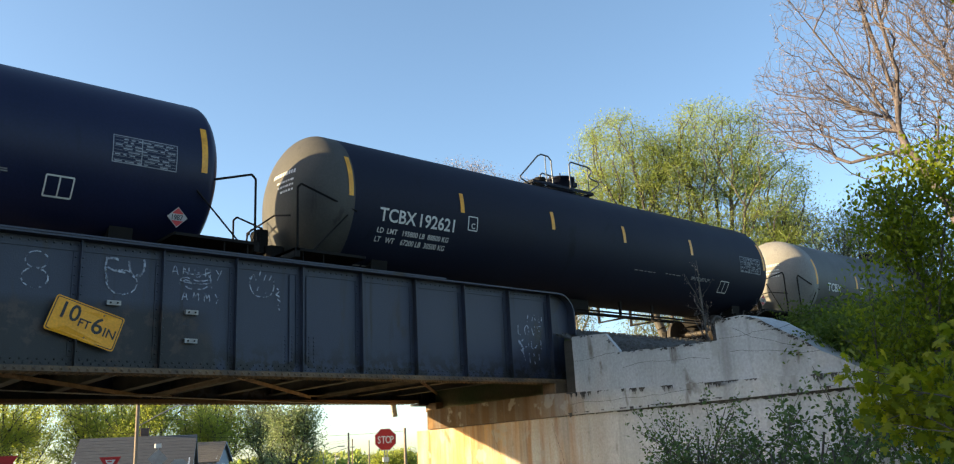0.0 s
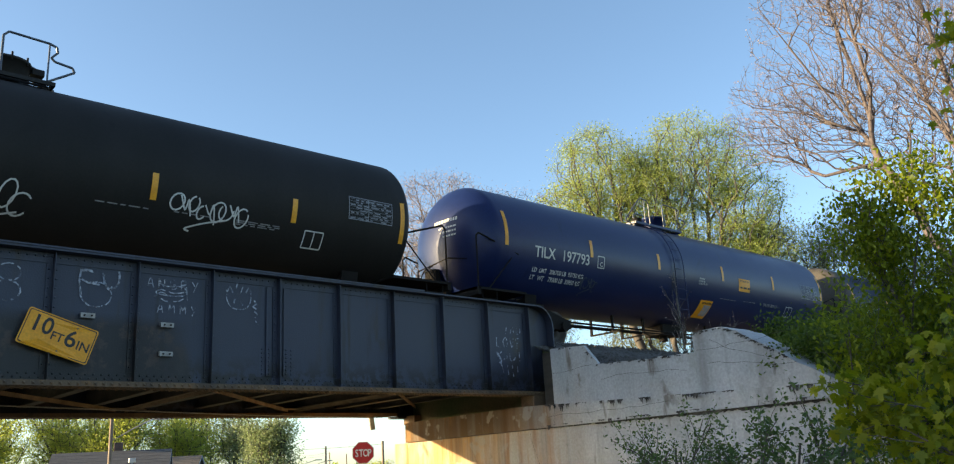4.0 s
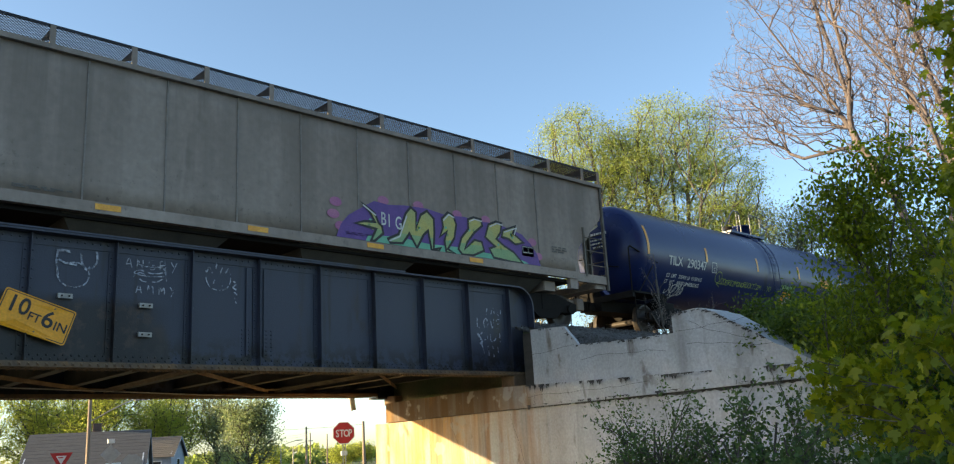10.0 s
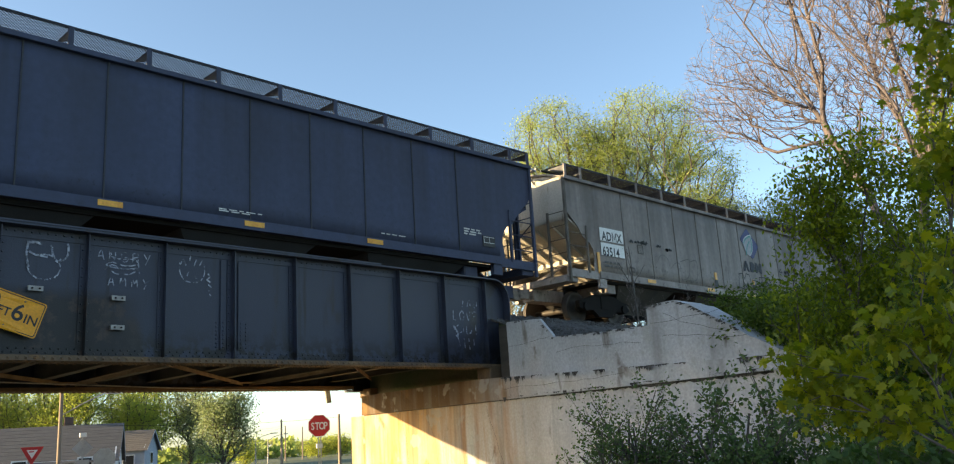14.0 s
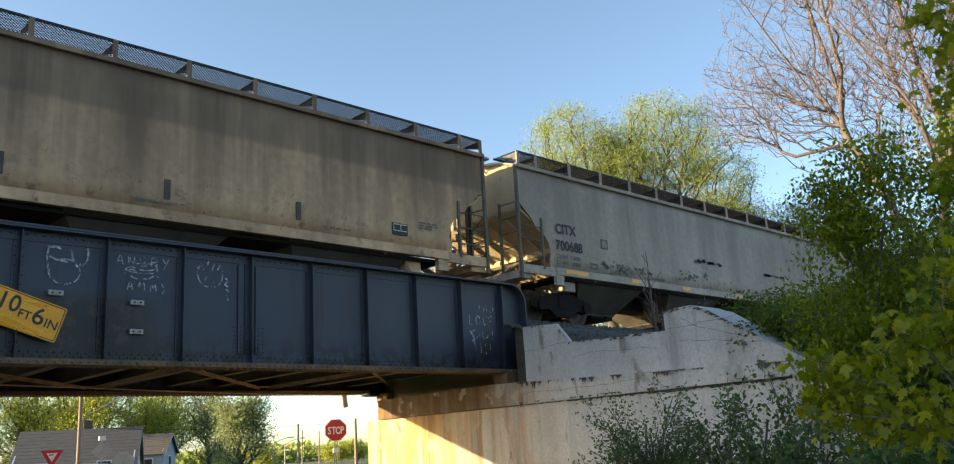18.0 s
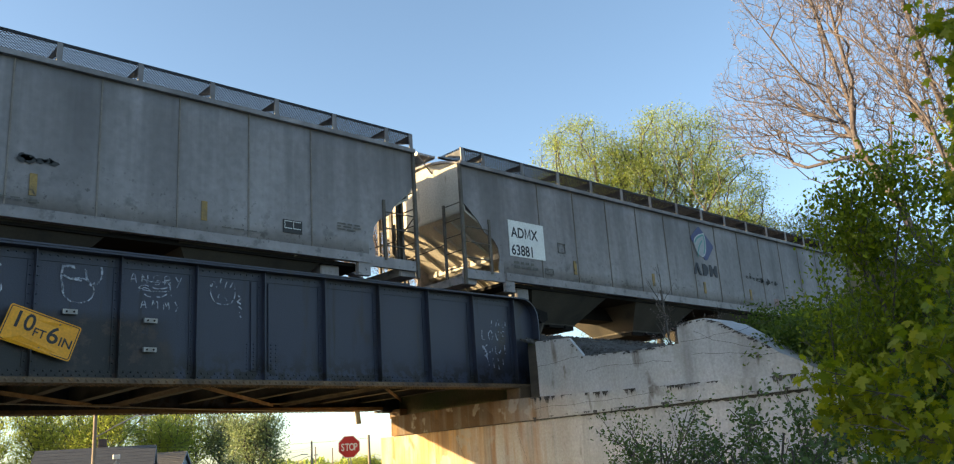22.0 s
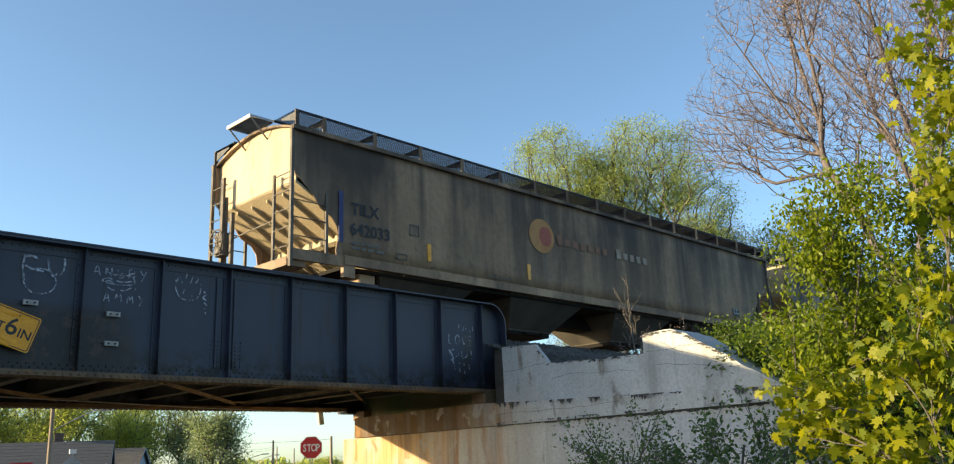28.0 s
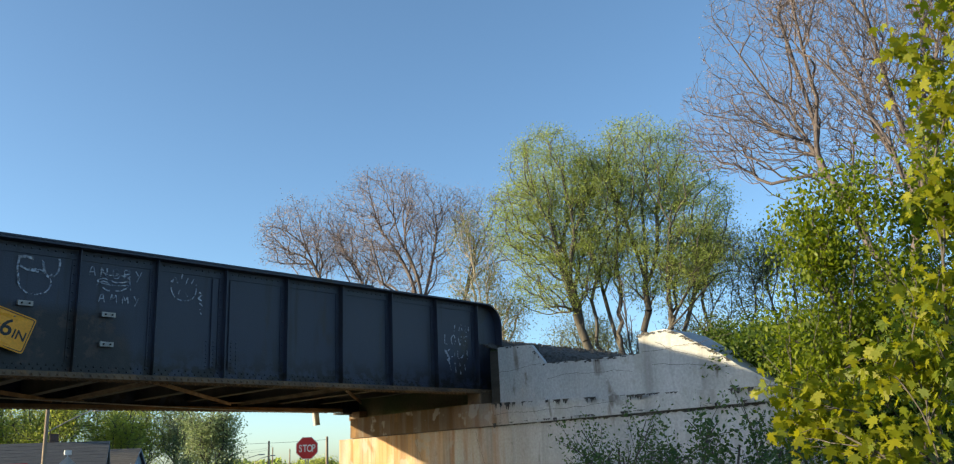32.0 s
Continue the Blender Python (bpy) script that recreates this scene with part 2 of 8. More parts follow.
worn_through(CHALK, 0.34, 0.60, 16.0)
GALV = mat("galvanised_plate", (0.40, 0.38, 0.36), (0.28, 0.26, 0.24), 0.6, 0.5, 6.0)
BARK_GREY = mat("grey_bark", (0.105, 0.092, 0.082), (0.065, 0.056, 0.049), 0.95, 0.0, 4.0, (1, 1, 0.2), 0.6)
BARK_PALE = mat("pale_bark", (0.42, 0.36, 0.30), (0.26, 0.21, 0.17), 0.9, 0.0, 4.0, (1, 1, 0.3), 0.5)
BARK_MAUVE = mat("grey_mauve_bark", (0.155, 0.125, 0.122), (0.105, 0.085, 0.084), 0.95, 0.0, 4.0, (1, 1, 0.3), 0.5)
BARK_PURPLE = mat("budding_bark", (0.135, 0.108, 0.108), (0.095, 0.078, 0.080), 0.95, 0.0, 4.0, (1, 1, 0.3), 0.5)
LEAF_SPRING = leaf_mat("spring_leaves", (0.25, 0.33, 0.07), (0.37, 0.41, 0.12), 0.6)
LEAF_BUSH = leaf_mat("bush_leaves", (0.036, 0.092, 0.014), (0.082, 0.140, 0.018), 0.5)
LEAF_SAPLING = leaf_mat("grey_green_sapling_leaves", (0.060, 0.115, 0.030), (0.105, 0.165, 0.045), 0.5)
LEAF_BANK = leaf_mat("bank_bush_leaves", (0.045, 0.090, 0.010), (0.125, 0.175, 0.015), 0.5)
LEAF_DEEP = leaf_mat("deep_green_leaves", (0.035, 0.085, 0.014), (0.075, 0.13, 0.022))
LEAF_MAPLE = leaf_mat("maple_leaves", (0.12, 0.17, 0.006), (0.33, 0.32, 0.010), 0.60)
LEAF_YELLOW = leaf_mat("yellow_green_leaves", (0.095, 0.150, 0.008), (0.25, 0.30, 0.011), 0.60)
LEAF_STREET = leaf_mat("sunlit_street_leaves", (0.30, 0.37, 0.065), (0.48, 0.49, 0.10), 0.72)
LEAF_OLIVE = leaf_mat("dull_olive_leaves", (0.17, 0.19, 0.08), (0.25, 0.26, 0.11), 0.55)
LEAF_WILLOW = leaf_mat("grey_green_willow_leaves", (0.19, 0.25, 0.11), (0.27, 0.32, 0.15), 0.55)
BUDS = leaf_mat("reddish_buds", (0.24, 0.18, 0.175), (0.32, 0.25, 0.23), 0.3)


# ---- mesh tools ----
class Geo:
    """Gathers vertices and faces of one part."""

    def __init__(self):
        self.v, self.f, self.s = [], [], []

    def add(self, verts, faces, smooth=False):
        o = len(self.v)
        self.v += [tuple(p) for p in verts]
        self.f += [tuple(i + o for i in fc) for fc in faces]
        self.s += [smooth] * len(faces)
        return self

    def box(self, x0, x1, y0, y1, z0, z1, c=0.0):
        """A box; c chamfers its four long upright edges seen from above."""
        if c <= 0:
            vs = [(x, y, z) for z in (z0, z1) for x, y in ((x0, y0), (x1, y0), (x1, y1), (x0, y1))]
        else:
            ring = ((x0 + c, y0), (x1 - c, y0), (x1, y0 + c), (x1, y1 - c), (x1 - c, y1), (x0 + c, y1), (x0, y1 - c), (x0, y0 + c))
            vs = [(x, y, z) for z in (z0, z1) for x, y in ring]
        n = len(vs) // 2
        fs = [tuple(range(n - 1, -1, -1)), tuple(range(n, 2 * n))] + [(i, (i + 1) % n, n + (i + 1) % n, n + i) for i in range(n)]
        return self.add(vs, fs)

    def tube(self, p, q, r, r2=None, n=8, caps=True):
        p, q = Vector(p), Vector(q)
        r2 = r if r2 is None else r2
        d = (q - p).normalized()
        a = d.orthogonal().normalized()
        b = d.cross(a)
        vs = [p + (a * math.cos(t) + b * math.sin(t)) * r for t in (2 * math.pi * i / n for i in range(n))]
        vs += [q + (a * math.cos(t) + b * math.sin(t)) * r2 for t in (2 * math.pi * i / n for i in range(n))]
        self.add(vs, [(i, (i + 1) % n, n + (i + 1) % n, n + i) for i in range(n)], True)
        if caps:
            self.add(vs, [tuple(range(n - 1, -1, -1)), tuple(range(n, 2 * n))])
        return self

    def pipe(self, pts, r, n=6):
        for a, b in zip(pts, pts[1:]):
            self.tube(a, b, r, n=n)
        return self

    def prism(self, poly, axis, lo, hi):
        """A flat outline pulled along an axis. For axis y the outline is (x, z), for x (y, z), for z (x, y)."""
        def put(a, b, h):
            return {"y": (a, h, b), "x": (h, a, b), "z": (a, b, h)}[axis]
        n = len(poly)
        vs = [put(a, b, lo) for a, b in poly] + [put(a, b, hi) for a, b in poly]
        return self.add(vs, [tuple(range(n)), tuple(range(2 * n - 1, n - 1, -1))] + [(i, n + i, n + (i + 1) % n, (i + 1) % n) for i in range(n)])

    def rings(self, rows, smooth=True, close=True, caps=True):
        """Skin over rings of equal count."""
        n = len(rows[0])
        vs = [p for r in rows for p in r]
        fs = []
        for k in range(len(rows) - 1):
            for i in range(n if close else n - 1):
                fs.append((k * n + i, k * n + (i + 1) % n, (k + 1) * n + (i + 1) % n, (k + 1) * n + i))
        self.add(vs, fs, smooth)
        if caps:
            self.add(rows[0], [tuple(range(n - 1, -1, -1))])
            self.add(rows[-1], [tuple(range(n))])
        return self

    def mesh(self, name):
        me = bpy.data.meshes.new(name)
        me.from_pydata(self.v, [], self.f)
        me.polygons.foreach_set("use_smooth", self.s)
        bm = bmesh.new()
        bm.from_mesh(me)
        bmesh.ops.recalc_face_normals(bm, faces=bm.faces)
        bm.to_mesh(me)
        bm.free()
        return me


def part(name, g, material, parent=None, label="", m=None):
    """Links what was gathered as one mesh object under its thing."""
    me = g if isinstance(g, bpy.types.Mesh) else g.mesh(name)
    if material and not me.materials:
        me.materials.append(material)
    ob = new(name, me)
    if parent:
        ob.parent = parent
    if m:
        ob.matrix_basis = m
    if label:
        ob["label"] = label
    return ob


def thing(name, label, category, m=None, group="", kind=""):
    ob = new(name)
    ob.empty_display_size = 0.3
    if m:
        ob.matrix_basis = m
    return tagged(ob, label, category, group, kind)


TEXTS = {}


def letters(text, bold=0.022):
    """The outline faces of a word in the built-in font, one unit high, from its left end."""
    key = (text, bold)
    if key not in TEXTS and text == "M":
        w = 0.12 + bold
        bars_ = [((0.10, 0), (0.10 + w, 0), (0.10 + w, 1), (0.10, 1)), ((0.98 - w, 0), (0.98, 0), (0.98, 1), (0.98 - w, 1)),
                 ((0.10 + w, 1), (0.10 + w, 0.78), (0.54, 0.06), (0.54, 0.30)), ((0.98 - w, 1), (0.54, 0.30), (0.54, 0.06), (0.98 - w, 0.78))]
        TEXTS[key] = ([p for b_ in bars_ for p in b_], [tuple(range(4 * i, 4 * i + 4)) for i in range(4)])
    if key not in TEXTS:
        cu = bpy.data.curves.new("word", "FONT")
        cu.body, cu.size, cu.resolution_u, cu.offset = text, 1.4, 3, bold
        ob = new("word", cu)
        dg = bpy.context.evaluated_depsgraph_get()
        me = ob.evaluated_get(dg).to_mesh()
        TEXTS[key] = ([(v.co.x, v.co.y) for v in me.vertices], [tuple(p.vertices) for p in me.polygons])
        bpy.data.objects.remove(ob)
        bpy.data.curves.remove(cu)
    return TEXTS[key]


def spell(text, size, wide=1.0, bold=0.022):
    """Each sign of a word with the metres by which it is set to the right."""
    for i, ch in enumerate(text):
        if ch != " ":
            yield ch, (max(x for x, y in letters(text[:i + 1], bold)[0]) - max(x for x, y in letters(ch, bold)[0])) * size * wide


def write(g, text, size, place, wide=1.0, bold=0.022):
    """Adds a word to g; place(a, b) puts its plane's metres into space."""
    vs, fs = letters(text, bold)
    return g.add([place(x * size * wide, y * size) for x, y in vs], fs)


def ribbon(g, pts, w, place):
    """A painted stroke along pts in a plane: one strip, mitred at its bends."""
    rows, n = [], len(pts)
    shut = n > 3 and math.dist(pts[0], pts[-1]) < 1e-6
    for i, (a, b) in enumerate(pts):
        p = pts[i - 1] if i else (pts[-2] if shut else pts[0])
        q = pts[i + 1] if i < n - 1 else (pts[1] if shut else pts[-1])
        u, v = Vector((a - p[0], b - p[1])), Vector((q[0] - a, q[1] - b))
        u, v = (u.normalized() if u.length > 1e-9 else v.normalized()), (v.normalized() if v.length > 1e-9 else u.normalized())
        t = u + v
        t = t.normalized() if t.length > 0.2 else v
        k = w / 2 / max(0.45, abs(t.dot(v)))
        rows.append([place(a - t.y * k, b + t.x * k), place(a + t.y * k, b - t.x * k)])
    return g.rings(rows, smooth=False, close=False, caps=False)


def smooth(pts, n=5):
    """A soft curve through pts."""
    out = []
    for i in range(len(pts) - 1):
        p0, p1, p2, p3 = (Vector(pts[min(max(k, 0), len(pts) - 1)]) for k in (i - 1, i, i + 1, i + 2))
        for k in range(n):
            t = k / n
            out.append(tuple(0.5 * (2 * p1 + (p2 - p0) * t + (2 * p0 - 5 * p1 + 4 * p2 - p3) * t * t + (3 * p1 - p0 - 3 * p2 + p3) * t * t * t)))
    return out + [tuple(pts[-1])]


def arc(cx, cy, rx, ry, a0, a1, n=10):
    return [(cx + rx * math.cos(radians(a0 + (a1 - a0) * i / n)), cy + ry * math.sin(radians(a0 + (a1 - a0) * i / n))) for i in range(n + 1)]


# ---- the large structure ----
RAIL_Z, TRACK_Y = 4.60, 2.78          # top of rail, middle of the track
Z_BOT, Z_TOP = 3.19, 5.05             # lower and upper edge of the plate girders
SPAN = (-9.0, 13.80)
PANEL0, PANEL = 3.63, 1.189


def setting(name, g, material, label, category):
    return tagged(part(name, g, material), label, category, kind="structure")


g = Geo()
g.add([(-2500, -2500, -0.05), (2500, -2500, -0.05), (2500, 2500, -0.05), (-2500, 2500, -0.05)], [(0, 1, 2, 3)])
setting("ground", g, GROUND, "flat grassy ground reaching the horizon", "ground")


def road_x(y):
    if y < 0:
        return 4.2 + 0.12 * y - 0.02 * y * y if y > -26 else -12.44 + 1.16 * (y + 26)
    return 4.2 + 0.12 * y if y < 14 else 5.9 + 0.55 * (y - 14)


ys = [-80, -50, -26, -23, -20, -17, -14, -11, -8, -5, -2, 0, 8, 14, 20, 30, 45, 70, 110, 160, 240]
g = Geo()
g.rings([[(road_x(y) - 3.7, y, 0.0), (road_x(y) + 3.7, y, 0.0), (road_x(y) + 3.7, y, -0.06), (road_x(y) - 3.7, y, -0.06)] for y in ys], smooth=False)
setting("road", g, ASPHALT, "worn grey asphalt road passing under the bridge", "road")
g = Geo()
g.rings([[(x, 24 + 0.02 * x, 0.004), (x, 31 + 0.02 * x, 0.004), (x, 31 + 0.02 * x, -0.06), (x, 24 + 0.02 * x, -0.06)] for x in (-120, -20, 9, 40, 200)], smooth=False)
setting("road_2", g, ASPHALT, "grey asphalt cross street beyond the bridge", "road")


def wall_pt(y, off, z):
    """A place on the east abutment: y along it, off into it."""
    return (12.9 + 0.12 * y + off, y, z)


def ledge_z(y):
    return 2.90 + 0.036 * min(y, 0.0)


def wall_block(ys, lo, hi, front, back, rough=0.012, seed=1, rows=3):
    """A length of wall, its face cut fine and slightly uneven; hi and lo are heights along y."""
    sec = []
    for y in ys:
        ring = []
        for i in range(rows + 1):
            z = lo(y) + (hi(y) - lo(y)) * i / rows
            ring.append(wall_pt(y, front + rough * noise.noise((y * 1.7, z * 1.7, seed)) + 0.4 * rough * noise.noise((y * 6, z * 6, seed)), z))
        ring.append(wall_pt(y, back, hi(y)))
        ring.append(wall_pt(y, back, lo(y)))
        sec.append(ring)
    return Geo().rings(sec, smooth=False)


def steps(a, b, d):
    n = max(1, round((b - a) / d))
    return [a + (b - a) * i / n for i in range(n + 1)]


def along(table):
    def f(y):
        for (a, za), (b, zb) in zip(table, table[1:]):
            if y <= b:
                return za + (zb - za) * max(0.0, (y - a) / (b - a))
        return table[-1][1]
    return f


abut = thing("abutment_east", "whitewashed concrete bridge abutment with rust stains and cracks", "abutment", kind="structure")
part("lower_wall", wall_block(steps(-13, -1.3, 0.3), lambda y: -0.3, lambda y: 2.42, 0.0, 1.2, seed=3, rows=8), CONCRETE, abut, "white painted concrete with grime runs")
part("lower_wall", wall_block(steps(-1.304, 5.27, 0.25), lambda y: -0.3, lambda y: 2.42, 0.0, 1.2, seed=3, rows=8), CONCRETE_RUST, abut, "concrete streaked with orange rust")
part("coping", wall_block(steps(-13, -1.3, 0.22), lambda y: 2.43, ledge_z, -0.07, 1.2, 0.03, 5, 3), CONCRETE, abut, "projecting coping with a chipped black edge")
part("coping", wall_block(steps(-1.304, 4.62, 0.22), lambda y: 2.43, ledge_z, -0.07, 1.2, 0.03, 5, 3), CONCRETE_IRON, abut, "rust-stained coping under the bearing")
top = along([(-13, 1.0), (-8.0, 2.2), (-6.54, 2.99), (-6.2, 3.22), (-5.87, 3.40), (-5.5, 3.62), (-5.24, 3.73), (-4.95, 3.74), (-4.63, 3.71)])
part("end_block", wall_block([-8.4, -8, -7.5, -7, -6.7, -6.54, -6.35, -6.2, -6.0, -5.87, -5.7, -5.5, -5.36, -5.24, -5.1, -4.95, -4.8, -4.63], lambda y: ledge_z(y) + 0.004 if y > -6.6 else 1.0,
     lambda y: top(y) + 0.03 * noise.noise((y * 5, 2, 2)), 0.02, 0.85, 0.05, 7, 5), CONCRETE, abut, "raised white end block with a broken sloping top")
low_top = along([(-4.63, 3.40), (-3.4, 3.44), (-2.29, 3.50)])
part("parapet", wall_block(steps(-4.622, -2.29, 0.2), lambda y: ledge_z(y) + 0.004, lambda y: low_top(y) + 0.02 * noise.noise((y * 4, 1, 8)), 0.03, 0.7, 0.02, 9, 4), CONCRETE, abut)
step_top = along([(-2.35, 3.46), (-1.94, 3.90), (-1.0, 3.97)])
part("parapet_step", wall_block([-2.282, -2.1, -1.94, -1.6, -1.3, -0.95], lambda y: ledge_z(y) + 0.004, step_top, 0.05, 0.12, 0.02, 11, 4), CONCRETE, abut)
g = Geo()
g.rings([[wall_pt(y, 1.0, 2.91), wall_pt(y, 1.0, 3.9), wall_pt(y, 1.6, 3.9), wall_pt(y, 1.6, 2.91)] for y in (-0.6, 2, 4.6)], smooth=False)
g.rings([[wall_pt(y, 1.0, 2.43), wall_pt(y, 1.0, 4.2), wall_pt(y, 1.6, 4.2), wall_pt(y, 1.6, 2.43)] for y in (4.604, 5.25)], smooth=False)
part("back_wall", g, CONCRETE_IRON, abut, "stained wall behind the bearings")
# added dark filler: closes the open gap between girder end and parapet
g = Geo()
g.rings([[wall_pt(y, 0.42, 2.91), wall_pt(y, 0.42, 3.98), wall_pt(y, 0.80, 3.98), wall_pt(y, 0.80, 2.91)] for y in (-1.45, -0.9, -0.30)], smooth=False)
part("ballast_board", g, WOOD, abut, "dark filler closing the gap beside the girder")
# cracks: thin dark grooves filled with dirt, lying on the painted face
CRACK = mat("crack_dirt", (0.03, 0.026, 0.022), (0.06, 0.05, 0.04), 0.95, 0.0, 20.0)
for seed, (y0, z0, dy, dz, n) in enumerate([(-0.2, 2.35, -0.10, -0.22, 7), (-4.9, 3.18, -0.18, -0.02, 9), (2.9, 2.3, -0.06, -0.25, 6), (-1.1, 2.86, 0.02, -0.1, 4), (-4.7, 3.42, -0.16, 0.01, 11), (-2.4, 3.2, -0.17, -0.005, 13), (-1.0, 3.45, -0.15, 0.0, 8), (-5.0, 3.55, -0.12, -0.05, 8), (-0.9, 2.62, -0.2, 0.0, 14), (1.9, 2.3, -0.05, -0.2, 6), (-3.0, 2.3, -0.04, -0.2, 6)]):
    rnd = random.Random(seed)
    pts = [(y0, z0)]
    for i in range(n):
        pts.append((pts[-1][0] + dy + rnd.uniform(-0.07, 0.07), pts[-1][1] + dz + rnd.uniform(-0.025, 0.025)))
    part("crack", ribbon(Geo(), pts, 0.005, lambda a, b: wall_pt(a, -0.012 if b < 2.42 else (-0.115 if b < ledge_z(a) else -0.02), b)), CRACK, abut, "thin dark crack")

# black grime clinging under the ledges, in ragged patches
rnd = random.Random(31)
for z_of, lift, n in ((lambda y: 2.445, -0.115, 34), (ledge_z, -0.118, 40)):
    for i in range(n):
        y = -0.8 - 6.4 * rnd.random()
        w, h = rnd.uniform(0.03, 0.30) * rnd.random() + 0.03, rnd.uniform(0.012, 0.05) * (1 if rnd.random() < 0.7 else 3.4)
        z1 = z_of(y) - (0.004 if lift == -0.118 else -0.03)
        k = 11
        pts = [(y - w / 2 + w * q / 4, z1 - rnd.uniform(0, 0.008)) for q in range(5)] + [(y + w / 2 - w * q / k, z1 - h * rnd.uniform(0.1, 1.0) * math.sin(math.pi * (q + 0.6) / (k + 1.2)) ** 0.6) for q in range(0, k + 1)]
        part("grime_patch", Geo().add([wall_pt(a, lift, min(b, z_of(a) - 0.003) if lift == -0.118 else b) for a, b in pts], [tuple(range(len(pts)))]), GRIME_SHADE, abut, "ragged black grime")

for y0, y1, z_of, n in ((-6.5, -4.65, top, 46), (-4.6, -2.3, low_top, 30), (-2.2, -1.0, step_top, 12)):
    for i in range(n):
        y = rnd.uniform(y0, y1)
        w, h = rnd.uniform(0.02, 0.10), rnd.uniform(0.006, 0.035)
        k = 6
        z1 = z_of(y) - rnd.uniform(0.0, 0.05) * rnd.random()
        pts = [(y - w / 2 + w * q / k, min(z1, z_of(y - w / 2 + w * q / k)) + 0.012 - rnd.uniform(0, 0.01)) for q in range(k + 1)] + [(y + w / 2 - w * q / k, z1 - h * rnd.uniform(0.2, 1)) for q in range(k + 1)]
        part("crust_patch", Geo().add([wall_pt(a, -0.012 if z_of is top else -0.004, b) for a, b in pts], [tuple(range(len(pts)))]), GRIME_SHADE, abut, "black crust on the broken edge")

# the coping's shadow painted as a black line below it, thinning towards the bridge
rnd = random.Random(77)
y = -6.9
while y < -0.6:
    l_ = rnd.uniform(0.15, 0.55)
    k = 6
    deep = 0.05 * min(1.0, max(0.18, (-y - 0.4) / 4.5))
    low = [(y + l_ * q / k, 2.425 - deep * rnd.uniform(0.4, 1.2)) for q in range(k + 1)]
    part("dirt_line", Geo().add([wall_pt(a, -0.016, b) for a, b in [(y + l_, 2.428), (y, 2.428)] + low], [tuple(range(k + 3))]), GRIME_SHADE, abut, "black strip standing for the coping's shadow")
    y += l_ * (1.0 if y < -3 else rnd.uniform(1.0, 1.7))

# the far side's abutment, out of the picture, carries the other end
g = Geo()
g.rings([[(-8.2 + 0.12 * y, y, -0.3), (-8.2 + 0.12 * y, y, 3.16), (-10.2 + 0.12 * y, y, 3.16), (-10.2 + 0.12 * y, y, -0.3)] for y in (-8, 0, 7)], smooth=False)
setting("abutment_west", g, CONCRETE, "plain whitewashed concrete abutment of the other side", "abutment")


def bank_z(y):
    d = max(0.0, 0.4 - y) * 0.285 if y < 0.4 else max(0.0, y - 5.4) * 0.5
    return max(4.28 - d, -0.1)


for name, x0, sx in (("embankment_east", 13.62, 1), ("embankment_west", -9.7, -1)):
    rows = []
    for y in [-16, -14, -12, -10, -8, -7, -6, -5, -4, -3, -2, -1, 0, 0.4, 2.8, 5.4, 7, 9, 11, 13.8]:
        rows.append([(x0 + 0.12 * min(y, 6) * (1 if d < 30 else 0) + sx * (d + max(0.0, y - 5.6) * 0.9), y, bank_z(y) - (0.25 if y < 0 else 0) + 0.12 * noise.noise((d * 0.5, y * 0.6, 3)) * (0 if d == 0 else 1)) for d in [0, 0.7, 1.5, 2.5, 4, 6, 8, 11, 15, 20, 30, 60, 110, 200, 410]])
    g = Geo().rings(rows, smooth=True, close=False, caps=False)
    lowr = [[(p[0], p[1], -0.2) for p in r[:1]] + [r[0]] for r in rows]
    g.rings(lowr, smooth=False, close=False, caps=False)
    setting(name, g, EARTH, "grassy railway embankment rising to the track", "embankment")

# ballast bed with a rough stony surface
for name, x0, x1 in (("ballast_east", 13.75, 420.0), ("ballast_west", -400.0, -9.1)):
    g = Geo()
    xs = steps(x0, min(x1, x0 + 14), 0.12) + ([] if x0 < 0 else steps(x0 + 15, x1, 6.0))
    if x0 < 0:
        xs = steps(x0, x1, 4.0)
    rows = []
    for x in xs:
        rows.append([(x, TRACK_Y + dy, z + (0.05 * noise.noise((x * 9, dy * 9, 1)) if abs(dy) < 4.8 else 0)) for dy, z in
                     ((-5.0, 3.42), (-4.4, 3.62), (-3.7, 3.86), (-3.0, 4.15), (-2.6, 4.26), (-2.3, 4.36), (-2.0, 4.43), (-1.7, 4.45), (-1.4, 4.45), (-0.7, 4.44), (0, 4.44), (0.7, 4.44), (1.6, 4.45), (2.2, 4.4), (3.0, 4.1))])
    g.rings(rows, smooth=False, close=False, caps=False)
    tagged(part(name, g, BALLAST), "grey crushed-stone ballast under the track", "ballast", kind="stuff")

